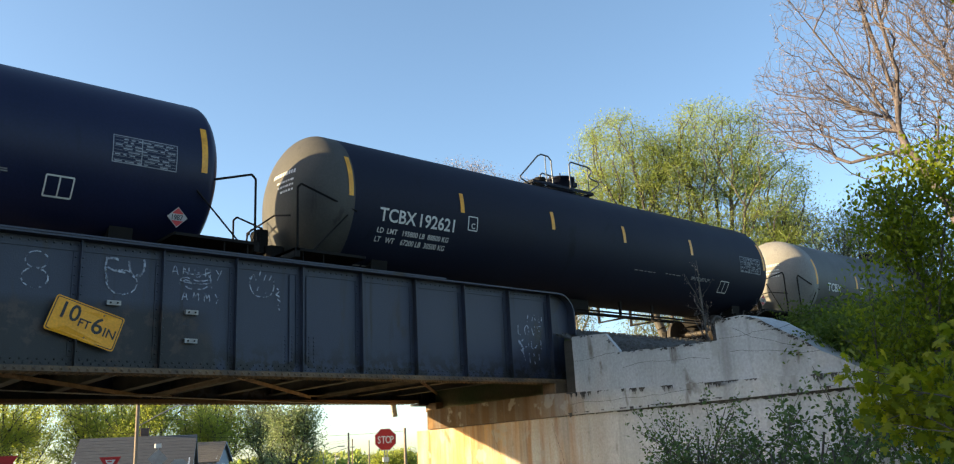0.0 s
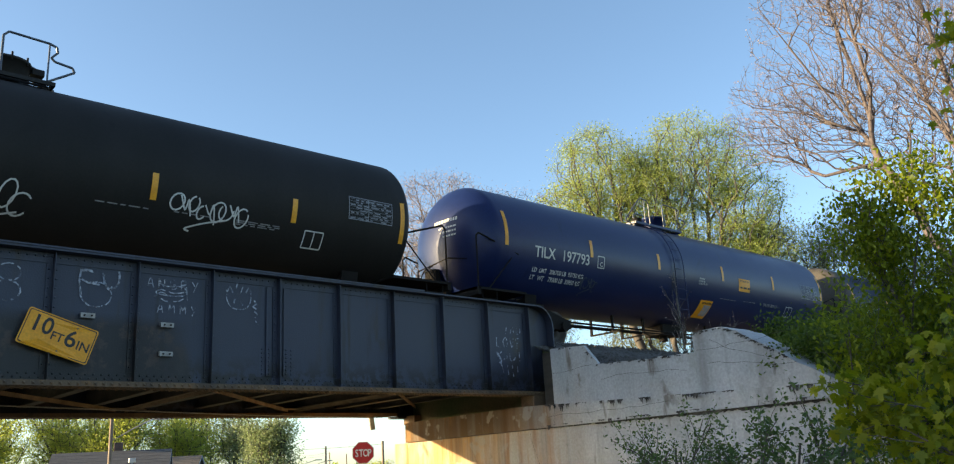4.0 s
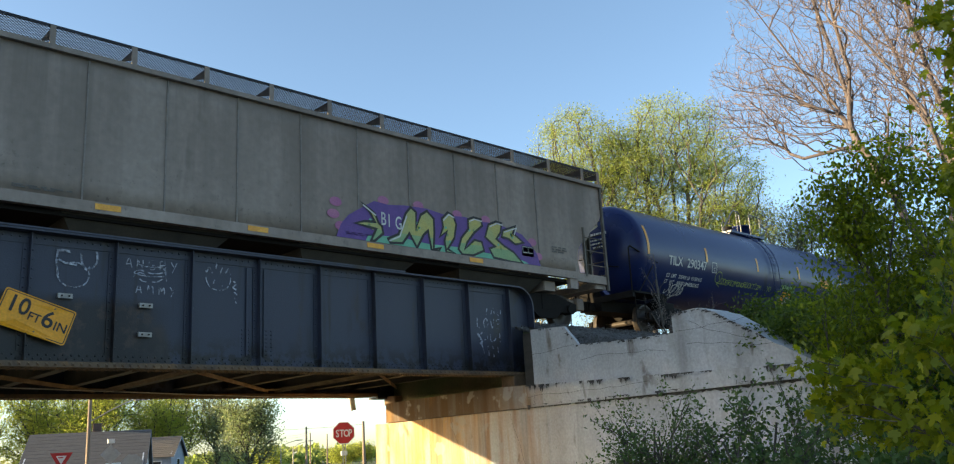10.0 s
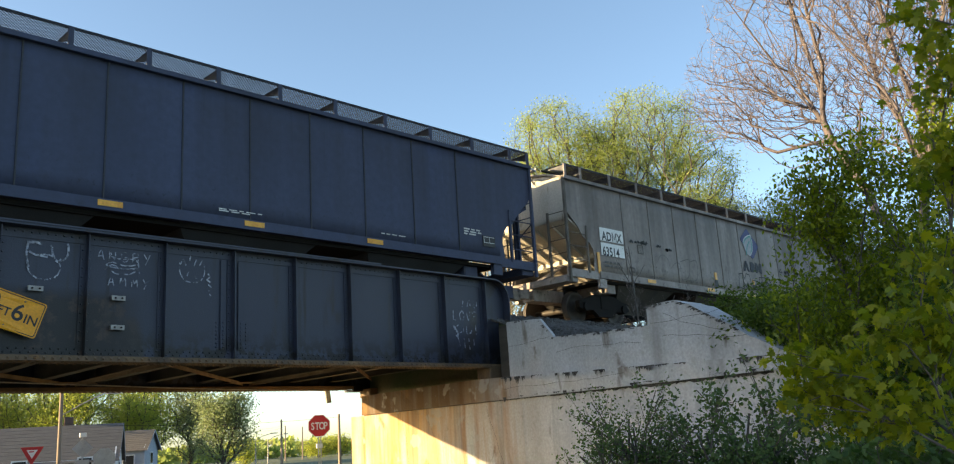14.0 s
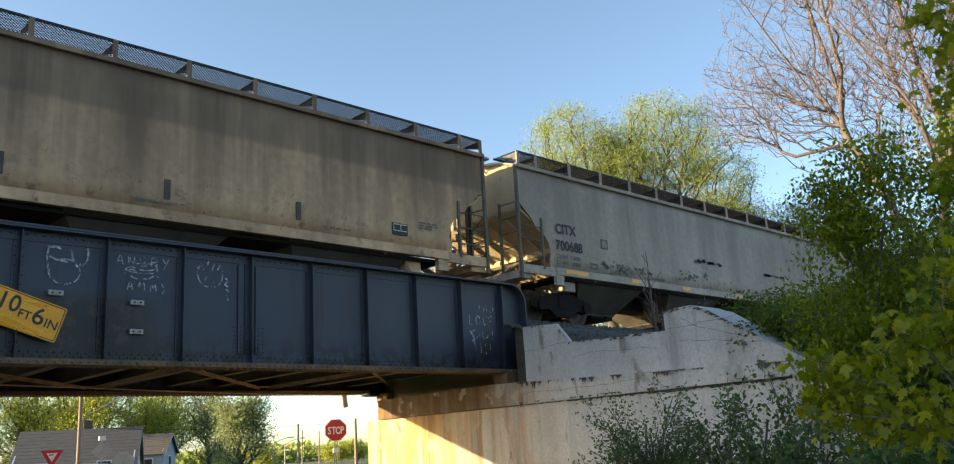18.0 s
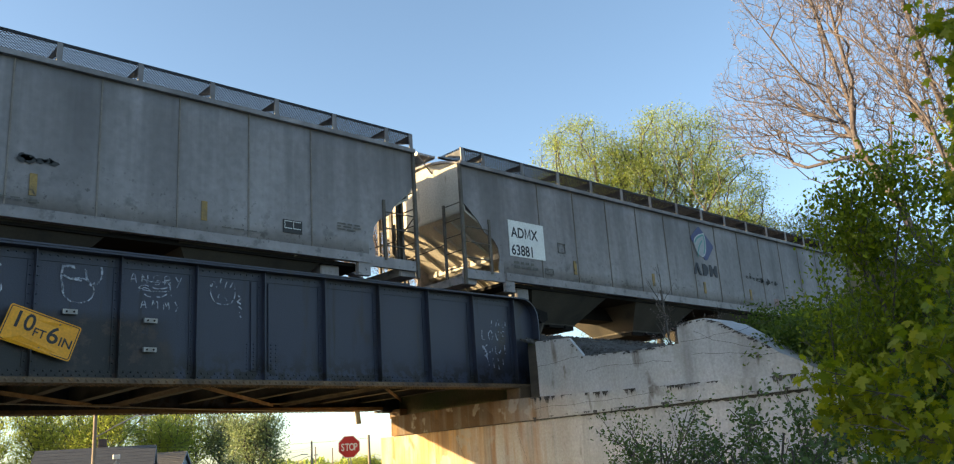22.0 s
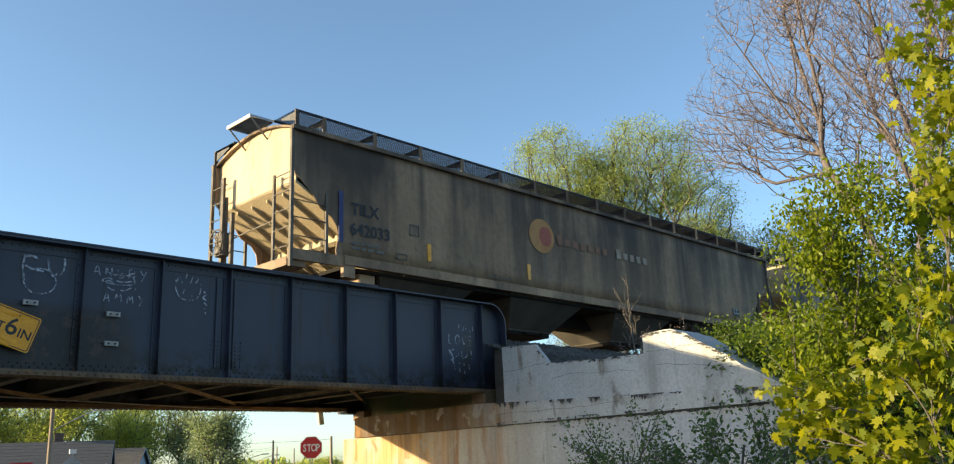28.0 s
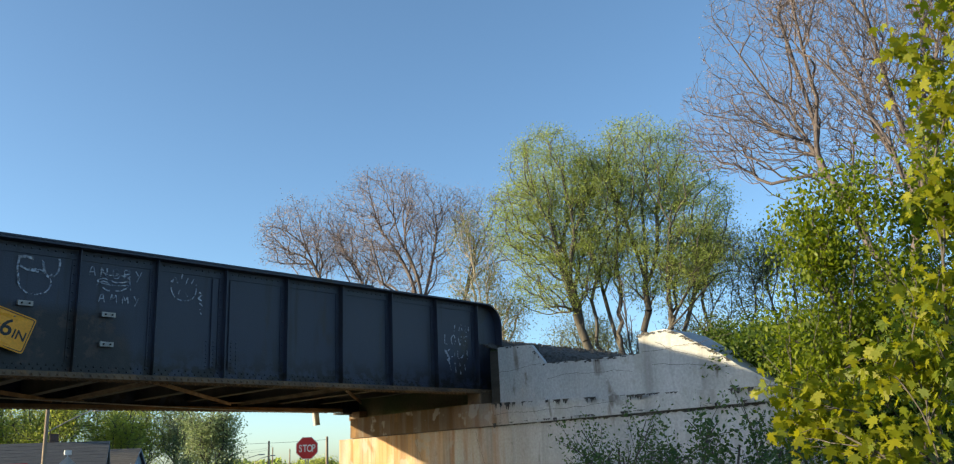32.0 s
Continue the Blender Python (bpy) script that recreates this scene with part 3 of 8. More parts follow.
# single ballast stones on the visible shoulder
rnd = random.Random(5)
stone = Geo()
for i in range(3400):
    x, dy = 13.3 + rnd.random() ** 1.5 * 9, rnd.uniform(-4.9, -0.9)
    z = 4.46 if dy > -2 else 4.46 - (abs(dy) - 2) * 0.345
    r = rnd.uniform(0.025, 0.055)
    q = Matrix.Rotation(rnd.uniform(0, 3), 3, Vector((rnd.random(), rnd.random(), 0.5)))
    vs = [Vector((x, TRACK_Y + dy, z)) + q @ Vector(p) * r * rnd.uniform(0.7, 1.2) for p in ((1, 0, 0), (0, 1, 0), (-1, 0, 0), (0, -1, 0), (0, 0, 1), (0, 0, -1))]
    stone.add(vs, [(0, 1, 4), (1, 2, 4), (2, 3, 4), (3, 0, 4), (1, 0, 5), (2, 1, 5), (3, 2, 5), (0, 3, 5)])
tagged(part("ballast_stones", stone, BALLAST), "loose grey stones on the ballast shoulder", "ballast", kind="stuff")

# ---- the bridge ----
bridge = thing("girder_bridge", "dark blue-black riveted plate girder railway bridge, rusting below", "bridge", kind="structure")


def girder_outline(x0, x1, z0, z1, r):
    pts = [(x0, z0), (x1, z0)]
    pts += [(x1 - r + r * math.cos(radians(a)), z1 - r + r * math.sin(radians(a))) for a in range(0, 91, 10)]
    pts += [(x0 + r - r * math.sin(radians(a)), z1 - r + r * math.cos(radians(a))) for a in range(0, 91, 10)]
    return pts


def girder(face, out):
    """One plate girder whose web stands at y = face; out is -1 or 1, the way it looks away from the track."""
    lo, hi = sorted((face, face - out * 0.03))
    part("web", Geo().prism(girder_outline(SPAN[0], SPAN[1], Z_BOT + 0.02, Z_TOP - 0.03, 0.44), "y", lo, hi), STEEL, bridge)
    # the flange plate runs over the top and round the rounded ends
    r = 0.46
    path = [(SPAN[1] + 0.02, Z_BOT + 0.03)] + [(SPAN[1] + 0.02 - r + r * math.cos(radians(a)), Z_TOP - r + r * math.sin(radians(a))) for a in range(0, 91, 9)]
    path += [(SPAN[0] - 0.02 + r - r * math.sin(radians(a)), Z_TOP - r + r * math.cos(radians(a))) for a in range(0, 91, 9)] + [(SPAN[0] - 0.02, Z_BOT + 0.03)]
    y0, y1 = face - 0.19, face + 0.19
    rows = []
    for i, (x, z) in enumerate(path):
        px, pz = path[max(i - 1, 0)]
        qx, qz = path[min(i + 1, len(path) - 1)]
        l = math.hypot(qx - px, qz - pz)
        nx, nz = (qz - pz) / l, -(qx - px) / l
        rows.append([(x, y0, z), (x, y1, z), (x + nx * -0.03, y1, z + nz * -0.03), (x + nx * -0.03, y0, z + nz * -0.03)])
    part("top_flange", Geo().rings(rows, smooth=False), STEEL, bridge, "thick top flange curving down at the ends")
    part("cover_plate", Geo().box(SPAN[0] + 2.5, 10.25, face - 0.2, face + 0.2, Z_TOP + 0.003, Z_TOP + 0.03), STEEL, bridge)
    part("bottom_flange", Geo().box(SPAN[0], SPAN[1] - 0.1, face - 0.2, face + 0.2, Z_BOT - 0.06, Z_BOT + 0.017), RUSTY_PAINT, bridge, "bottom flange with rust showing through")
    a, b = (face - 0.012, face - 0.13) if out < 0 else (face + 0.012, face + 0.13)
    g2 = Geo()
    for z0, z1 in ((Z_TOP - 0.18, Z_TOP - 0.034), (Z_BOT + 0.02, Z_BOT + 0.16)):
        g2.box(SPAN[0] + 0.5, SPAN[1] - 0.5, *sorted((face + out * 0.002, face + out * 0.014)), z0, z1)
    part("flange_angles", g2, STEEL, bridge)
    k = -10
    while k <= 8:
        x = PANEL0 + k * PANEL
        if x > SPAN[0] + 0.2:
            s = Geo()
            s.box(x - 0.085, x - 0.006, *sorted((face + out * 0.003, face + out * 0.016)), Z_BOT + 0.17, Z_TOP - 0.19)
            s.box(x - 0.006, x + 0.006, *sorted((face + out * 0.003, face + out * 0.125)), Z_BOT + 0.02, Z_TOP - 0.04)
            s.box(x + 0.006, x + 0.085, *sorted((face + out * 0.003, face + out * 0.016)), Z_BOT + 0.17, Z_TOP - 0.19)
            part("stiffener", s, STEEL, bridge)
        k += 1
    for x in (PANEL0 + 2 * PANEL, PANEL0 + 3 * PANEL - 0.16, PANEL0 + 3 * PANEL + 0.16):
        part("splice_plate", Geo().box(x - 0.05, x + 0.05, *sorted((face + out * 0.017, face + out * 0.028)), Z_BOT + 0.18, Z_TOP - 0.2), STEEL, bridge)
    # rivets: low six-sided buttons in rows
    rv = Geo()

    def rivet(x, z, base):
        r0 = 0.017
        ring = [(x + r0 * math.cos(i * math.pi / 3), base, z + r0 * math.sin(i * math.pi / 3)) for i in range(6)]
        rin = [(x + r0 * 0.55 * math.cos(i * math.pi / 3), base + out * 0.013, z + r0 * 0.55 * math.sin(i * math.pi / 3)) for i in range(6)]
        rv.add(ring + rin, [(i, (i + 1) % 6, 6 + (i + 1) % 6, 6 + i) for i in range(6)] + [tuple(range(6, 12))])
    if out < 0:
        for x in steps(SPAN[0] + 0.6, SPAN[1] - 0.6, 0.11):
            rivet(x, Z_TOP - 0.09, face + out * 0.0145)
            rivet(x + 0.05, Z_BOT + 0.07, face + out * 0.0145)
            rivet(x, Z_BOT + 0.125, face + out * 0.0145)
        for k in range(-3, 9):
            x = PANEL0 + k * PANEL
            for z in steps(Z_BOT + 0.25, Z_TOP - 0.27, 0.13):
                rivet(x - 0.05, z, face + out * 0.0165)
                rivet(x + 0.05, z, face + out * 0.0165)
        for x in (PANEL0 + 3 * PANEL - 0.27, PANEL0 + 3 * PANEL + 0.27, PANEL0 + 3 * PANEL - 0.16, PANEL0 + 3 * PANEL + 0.16):
            for z in steps(Z_BOT + 0.22, Z_BOT + 0.62, 0.07):
                rivet(x, z, face + out * 0.0285 if abs(abs(x - PANEL0 - 3 * PANEL) - 0.16) < 0.01 else face + out * 0.001)
        tagged(part("rivets", rv, STEEL, bridge), kind="stuff")
    # rivet heads under the bottom flange catch the light as a dotted edge
    dots = Geo()
    for x in steps(SPAN[0] + 0.3, SPAN[1] - 0.4, 0.115):
        for dy in (-0.14, -0.07, 0.07, 0.14):
            dots.add([(x - 0.02, face + dy - 0.02, Z_BOT - 0.061), (x + 0.02, face + dy - 0.02, Z_BOT - 0.061), (x + 0.02, face + dy + 0.02, Z_BOT - 0.061), (x - 0.02, face + dy + 0.02, Z_BOT - 0.061), (x, face + dy, Z_BOT - 0.085)],
                     [(0, 1, 4), (1, 2, 4), (2, 3, 4), (3, 0, 4)])
        if out < 0:
            c = (x + 0.05, face - 0.201, Z_BOT - 0.022)
            dots.add([(c[0] - 0.022, c[1], c[2] - 0.022), (c[0] + 0.022, c[1], c[2] - 0.022), (c[0] + 0.022, c[1], c[2] + 0.022), (c[0] - 0.022, c[1], c[2] + 0.022), (c[0], c[1] - 0.022, c[2])], [(0, 1, 4), (1, 2, 4), (2, 3, 4), (3, 0, 4)])
    tagged(part("rivets", dots, RUSTY_PAINT, bridge), kind="stuff")


FAR_Y = 5.56
girder(0.0, -1)
girder(FAR_Y, 1)
for k in range(-10, 9):
    x = PANEL0 + k * PANEL
    if SPAN[0] + 0.2 < x:
        g = Geo().box(x - 0.006, x + 0.006, 0.05, FAR_Y - 0.05, 3.34, 3.9).box(x - 0.09, x + 0.09, 0.05, FAR_Y - 0.05, 3.32, 3.338)
        part("floor_beam", g, SOOT_STEEL, bridge, "sooty cross beam")
part("deck_plate", Geo().box(SPAN[0] + 0.1, SPAN[1] - 0.1, 0.06, FAR_Y - 0.06, 3.904, 3.96), SOOT_STEEL, bridge, "dark deck plate under the track")
part("deck_ballast", Geo().box(SPAN[0] + 0.1, SPAN[1] - 0.05, 0.2, FAR_Y - 0.2, 3.962, 4.42), BALLAST, bridge, "stone ballast on the deck")
for i in range(-3, 2):
    xt = 6.65 + 3.97 * i
    for a, b in (((xt - 0.05, 0.04), (xt + 0.12, FAR_Y - 0.04)), ((xt - 1.15, 0.04), (xt + 3.87, FAR_Y - 0.12))):
        if SPAN[0] < min(a[0], b[0]) and max(a[0], b[0]) < SPAN[1] + 1:
            dx, dy = b[0] - a[0], b[1] - a[1]
            l = math.hypot(dx, dy)
            if b[0] > SPAN[1] - 0.3:
                k = (SPAN[1] - 0.3 - a[0]) / dx
                b, dx, dy, l = (a[0] + dx * k, a[1] + dy * k), dx * k, dy * k, l * k
            px, py = -dy / l * 0.036, dx / l * 0.036
            g = Geo()
            g.prism([(a[0] + px, a[1] + py), (a[0] - px, a[1] - py), (b[0] - px, b[1] - py), (b[0] + px, b[1] + py)], "z", 3.298, 3.309)
            g.prism([(a[0] - px, a[1] - py), (a[0] - px * 0.8, a[1] - py * 0.8), (b[0] - px * 0.8, b[1] - py * 0.8), (b[0] - px, b[1] - py)], "z", 3.235, 3.298)
            part("lateral_brace", g, RUST, bridge, "rusted angle brace")
    part("gusset", Geo().prism([(xt - 0.5, FAR_Y - 0.04), (xt + 0.6, FAR_Y - 0.04), (xt + 0.35, FAR_Y - 0.45), (xt - 0.3, FAR_Y - 0.45)], "z", 3.285, 3.296), RUST, bridge, "rusted gusset plate")
part("conduit", Geo().pipe([(SPAN[0] + 1, 0.9, 3.07), (2.0, 1.6, 3.07), (9.0, 4.2, 3.07), (12.6, 5.0, 3.07)], 0.012, 5), GALV, bridge, "thin pale cable slung under the floor")
for x0_, x1_, y0_, y1_ in ((13.05, 13.5, -0.2, 0.2), (14.0, 14.3, 5.04, 5.50)):
    part("bearing", Geo().box(x0_, x1_, y0_, y1_, 2.905, 3.125, 0.02), RUSTY_PAINT, bridge, "rusted bearing block")
part("bearing_pedestal", Geo().box(13.92, 14.40, 4.95, 5.26, 2.424, 2.903, 0.02), CONCRETE_IRON, abut, "stained block under the bearing")
part("girder_end", Geo().box(13.802, 14.54, FAR_Y - 0.02, FAR_Y + 0.02, 3.13, 4.5).box(13.702, 14.54, FAR_Y - 0.2, FAR_Y + 0.2, 3.075, 3.127), STEEL, bridge, "end panel of the far girder over the bearing")
# chalky spray-paint drawings on the near girder

def on_girder(a, b):
    return (a, -0.0185, b)


def scribble(strokes, w, label):
    g, rnd = Geo(), random.Random(label)
    for st in strokes:
        ribbon(g, [(a + rnd.uniform(-0.004, 0.004), b + rnd.uniform(-0.004, 0.004)) for a, b in smooth(st)], w * rnd.uniform(0.8, 1.2), on_girder)
    part("spray_paint", g, CHALK, bridge, label)


SIGNS = {"A": (((0, 0), (0.35, 1), (0.7, 0)), ((0.12, 0.4), (0.6, 0.42))), "N": (((0, 0), (0.02, 1)), ((0.02, 1), (0.6, 0)), ((0.6, 0), (0.62, 1))),
         "G": (((0.65, 0.9), (0.2, 1), (0, 0.5), (0.2, 0), (0.65, 0.1), (0.65, 0.45), (0.35, 0.45)),), "R": (((0, 0), (0, 1)), ((0, 1), (0.5, 0.95), (0.55, 0.65), (0.05, 0.5)), ((0.1, 0.5), (0.6, 0))),
         "Y": (((0, 1), (0.3, 0.5)), ((0.65, 1), (0.15, -0.15))), "M": (((0, 0), (0.08, 1)), ((0.08, 1), (0.35, 0.4)), ((0.35, 0.4), (0.62, 1)), ((0.62, 1), (0.7, 0))),
         "L": (((0.05, 1), (0, 0)), ((0, 0), (0.55, 0.02))), "O": (((0.3, 1), (0, 0.6), (0.2, 0), (0.6, 0.3), (0.5, 0.9), (0.28, 1)),), "V": (((0, 1), (0.3, 0)), ((0.3, 0), (0.6, 1))),
         "E": (((0.55, 1), (0, 0.98)), ((0, 0.98), (0.02, 0)), ((0.02, 0), (0.55, 0.02)), ((0, 0.5), (0.45, 0.5))),
         "Q": (((0.35, 0.75), (0.4, 0.5), (0.5, 0.35)), ((0.62, 0.05), (0.2, 0.15), (0.0, 0.5), (0.1, 0.9), (0.42, 1.02), (0.62, 0.75), (0.6, 0.3), (0.3, 0.05), (0.7, -0.2))), "C": (((0.62, 0.85), (0.28, 1), (0, 0.5), (0.25, 0), (0.62, 0.12)),), "K": (((0, 1), (0.02, 0)), ((0.55, 1), (0.05, 0.45)), ((0.05, 0.45), (0.62, -0.05))),
         "T": (((0.3, 1), (0.28, 0)), ((-0.02, 0.98), (0.62, 1))), "I": (((0.3, 1), (0.28, 0)), ((0.12, 1), (0.5, 1)), ((0.08, 0), (0.5, 0.02))),
         "Z": (((0, 0.96), (0.62, 1)), ((0.62, 1), (0.02, 0)), ((0.02, 0), (0.64, 0.05))), "S": (((0.6, 0.9), (0.3, 1), (0.05, 0.75), (0.3, 0.5), (0.55, 0.25), (0.3, 0), (0, 0.1)),),
         "B": (((0.05, 0), (0.05, 1)), ((0.05, 1), (0.5, 0.95), (0.45, 0.58), (0.05, 0.5)), ((0.05, 0.5), (0.62, 0.4), (0.5, 0), (0.05, 0))), "H": (((0.02, 1), (0, 0)), ((0.56, 1), (0.54, 0)), ((0, 0.5), (0.55, 0.52))),
         "W": (((0, 0.9), (0.05, 0.1), (0.25, 0.05), (0.32, 0.7)), ((0.32, 0.7), (0.36, 0.1), (0.58, 0.08), (0.66, 0.95))), ".": (((0.2, 0.02), (0.24, 0.1), (0.3, 0.02)),),
         "i": (((0.3, 0.7), (0.26, 0)), ((0.32, 0.92), (0.33, 0.98))), "m": (((0.0, 0.7), (0.0, 0)), ((0, 0.5), (0.2, 0.72), (0.32, 0.5), (0.32, 0)), ((0.32, 0.5), (0.5, 0.72), (0.64, 0.5), (0.64, 0))),
         "t": (((0.28, 1), (0.24, 0.2), (0.36, 0), (0.52, 0.1)), ((0, 0.68), (0.58, 0.72))), "h": (((0.06, 1), (0.02, 0)), ((0.02, 0.4), (0.25, 0.68), (0.46, 0.5), (0.46, 0))),
         "e": (((0.05, 0.36), (0.52, 0.42), (0.42, 0.7), (0.1, 0.6), (0.06, 0.15), (0.3, 0), (0.56, 0.12)),), "f": (((0.58, 0.95), (0.34, 1), (0.24, 0.7), (0.2, -0.1)), ((0, 0.52), (0.5, 0.56))),
         "r": (((0.1, 0.7), (0.08, 0)), ((0.08, 0.45), (0.28, 0.7), (0.52, 0.66))), "s": (((0.52, 0.64), (0.2, 0.66), (0.14, 0.46), (0.46, 0.26), (0.4, 0.02), (0.04, 0.06)),)}


def hand(text, x, z, size, pitch):
    """Hand-sprayed capitals as loose strokes."""
    return [[(x + i * pitch + size * p, z + size * q) for p, q in st] for i, ch in enumerate(text) for st in SIGNS.get(ch, ())]


scribble([arc(3.07, 4.69, 0.15, 0.12, 70, 250, 7), arc(3.07, 4.69, 0.15, 0.12, 268, 410, 6), arc(3.06, 4.43, 0.17, 0.14, 100, 235, 6), arc(3.06, 4.43, 0.17, 0.14, 255, 300, 4), arc(3.06, 4.43, 0.17, 0.14, 330, 440, 5)], 0.021, "faint white spray-painted figure eight")
scribble([[(4.01, 4.83), (4.0, 4.62), (4.03, 4.45)], [(4.0, 4.81), (4.1, 4.82), (4.2, 4.80)], [(4.02, 4.68), (4.12, 4.64), (4.28, 4.62)], [(4.33, 4.80), (4.36, 4.64), (4.42, 4.57), (4.47, 4.60)], [(4.55, 4.85), (4.56, 4.70), (4.50, 4.60), (4.42, 4.57)]], 0.032, "white spray-painted capital strokes")
scribble([arc(4.24, 4.48, 0.22, 0.19, 165, 285, 8), arc(4.24, 4.48, 0.22, 0.19, 292, 385, 6), arc(4.24, 4.48, 0.21, 0.18, 40, 120, 6)], 0.018, "faint white ring")
scribble(hand("ANGRY", 4.98, 4.66, 0.145, 0.178), 0.016, "faded white sprayed capitals")
scribble([[(5.15, 4.74), (5.3, 4.70), (5.5, 4.71), (5.62, 4.68)], [(5.62, 4.64), (5.4, 4.60), (5.2, 4.64), (5.12, 4.58), (5.35, 4.55), (5.62, 4.58)], [(5.6, 4.58), (5.5, 4.49), (5.3, 4.46), (5.2, 4.5)], [(5.6, 4.72), (5.62, 4.5)], [(5.1, 4.52), (5.2, 4.60), (5.3, 4.56)]], 0.017, "white scribble striking the capitals through")
scribble(hand("AMMY", 5.15, 4.28, 0.13, 0.178), 0.015, "faded white sprayed capitals")
scribble([[(6.27, 4.74), (6.28, 4.58), (6.36, 4.46), (6.50, 4.43), (6.63, 4.47), (6.70, 4.60), (6.69, 4.76)], [(6.28, 4.70), (6.33, 4.79), (6.38, 4.70)], [(6.44, 4.78), (6.46, 4.88)], [(6.52, 4.70), (6.56, 4.83)], [(6.60, 4.70), (6.66, 4.81)], [(6.40, 4.53), (6.42, 4.60)], [(6.52, 4.57), (6.56, 4.50)]], 0.020, "white spray-painted bowl of flames")
scribble([[(6.76, 4.60), (6.80, 4.55), (6.75, 4.50), (6.81, 4.46)], [(6.77, 4.42), (6.83, 4.36), (6.78, 4.31)], [(6.79, 4.27), (6.84, 4.20)]], 0.022, "white spray-painted squiggles")
scribble(hand("LOVE", 12.24, 4.12, 0.20, 0.19) + [[(12.52, 4.40), (12.55, 4.54)], [(12.66, 4.42), (12.72, 4.56), (12.76, 4.44)], [(12.84, 4.56), (12.86, 4.42), (12.94, 4.44), (12.95, 4.58)], [(12.32, 3.98), (12.44, 4.04), (12.52, 3.92), (12.42, 3.86)], [(12.60, 4.02), (12.62, 3.86), (12.74, 3.88), (12.78, 4.02)], [(12.88, 4.03), (12.89, 3.84)], [(12.36, 3.76), (12.40, 3.58)], [(12.52, 3.74), (12.54, 3.55)], [(12.66, 3.76), (12.68, 3.52)], [(12.80, 3.74), (12.82, 3.56)]], 0.020, "faded white sprayed words near the girder's end")
part("spray_paint", Geo().add([on_girder(a, b) for a, b in ((12.22, 4.02), (12.30, 3.98), (12.40, 3.80), (12.36, 3.72), (12.28, 3.80))], [(0, 1, 2, 3, 4)]), CHALK, bridge, "white sprayed patch")
for x, z in ((4.13, 4.15), (5.30, 4.09), (5.30, 3.65)):
    s = thing("mounting_bracket", "small galvanised bracket bolted to the girder", "bracket", pose(x, -0.02, z), "girder brackets")
    part("plate", Geo().box(-0.1, 0.1, -0.05, 0.0, -0.035, 0.035), GALV, s)
    for dx in (-0.05, 0.05):
        part("bolt", Geo().tube((dx, -0.05, 0), (dx, -0.066, 0), 0.014, n=6), DARK, s)

# clearance sign, hanging askew
s = thing("clearance_sign", "bent yellow clearance sign hanging askew on the girder", "sign", pose(3.735, -0.13, 3.818, 0, 17.8, 0))
hw, hh, cr = 0.49, 0.255, 0.035


def round_rect(hw, hh, r, n=4):
    pts = []
    for cx, cz, a0 in ((hw - r, hh - r, 0), (-hw + r, hh - r, 90), (-hw + r, -hh + r, 180), (hw - r, -hh + r, 270)):
        pts += [(cx + r * math.cos(radians(a0 + 90 * i / n)), cz + r * math.sin(radians(a0 + 90 * i / n))) for i in range(n + 1)]
    return pts


def bent(x, z):
    d = max(0.0, (-0.15 - x) + (-0.1 - z)) if z < -0.05 else 0.0
    return 0.10 * d * d + 0.012 * math.sin(x * 7)


def bent_plate(poly, lo, hi, cells=16):
    """A thin plate cut fine so that it can bend."""
    g = Geo()
    ring = [[(x * k, bent(x * k, z * k) + h, z * k) for x, z in poly] for k, h in ((0.02, lo), (0.5, lo), (0.8, lo), (1.0, lo), (1.0, hi), (0.5, hi), (0.02, hi))]
    return g.rings(ring, smooth=False)


part("panel", bent_plate(round_rect(hw, hh, cr), -0.003, 0.003), SIGN_YELLOW, s)
inner, outer = round_rect(hw - 0.028, hh - 0.028, 0.025), round_rect(hw - 0.016, hh - 0.016, 0.03)
g = Geo()
n = len(inner)
g.add([(x, bent(x, z) - 0.0055, z) for x, z in inner] + [(x, bent(x, z) - 0.0055, z) for x, z in outer], [(i, (i + 1) % n, n + (i + 1) % n, n + i) for i in range(n)])
part("border", g, BLACK, s)
for txt, x, z, size, wd in (("10", -0.415, -0.035, 0.235, 0.95), ("FT", -0.105, -0.075, 0.12, 1.0), ("6", 0.08, -0.09, 0.24, 1.05), ("IN", 0.262, -0.09, 0.13, 1.0)):
    for ch, dx in spell(txt, size, wd, 0.018):
        part("letter", write(Geo(), ch, size, lambda a, b: (x + dx + a, bent(x + dx + a, z + b) - 0.007, z + b), wd, 0.018), BLACK, s)
part("hanger", Geo().box(-0.02, 0.02, 0.004, 0.11, -0.16, 0.2), GALV, s)
for bx, bz in ((-0.2, 0.19), (0.2, 0.19), (0.05, -0.2)):
    part("bolt", Geo().tube((bx, 0.0, bz), (bx, -0.012, bz), 0.012, n=6), RUST, s)

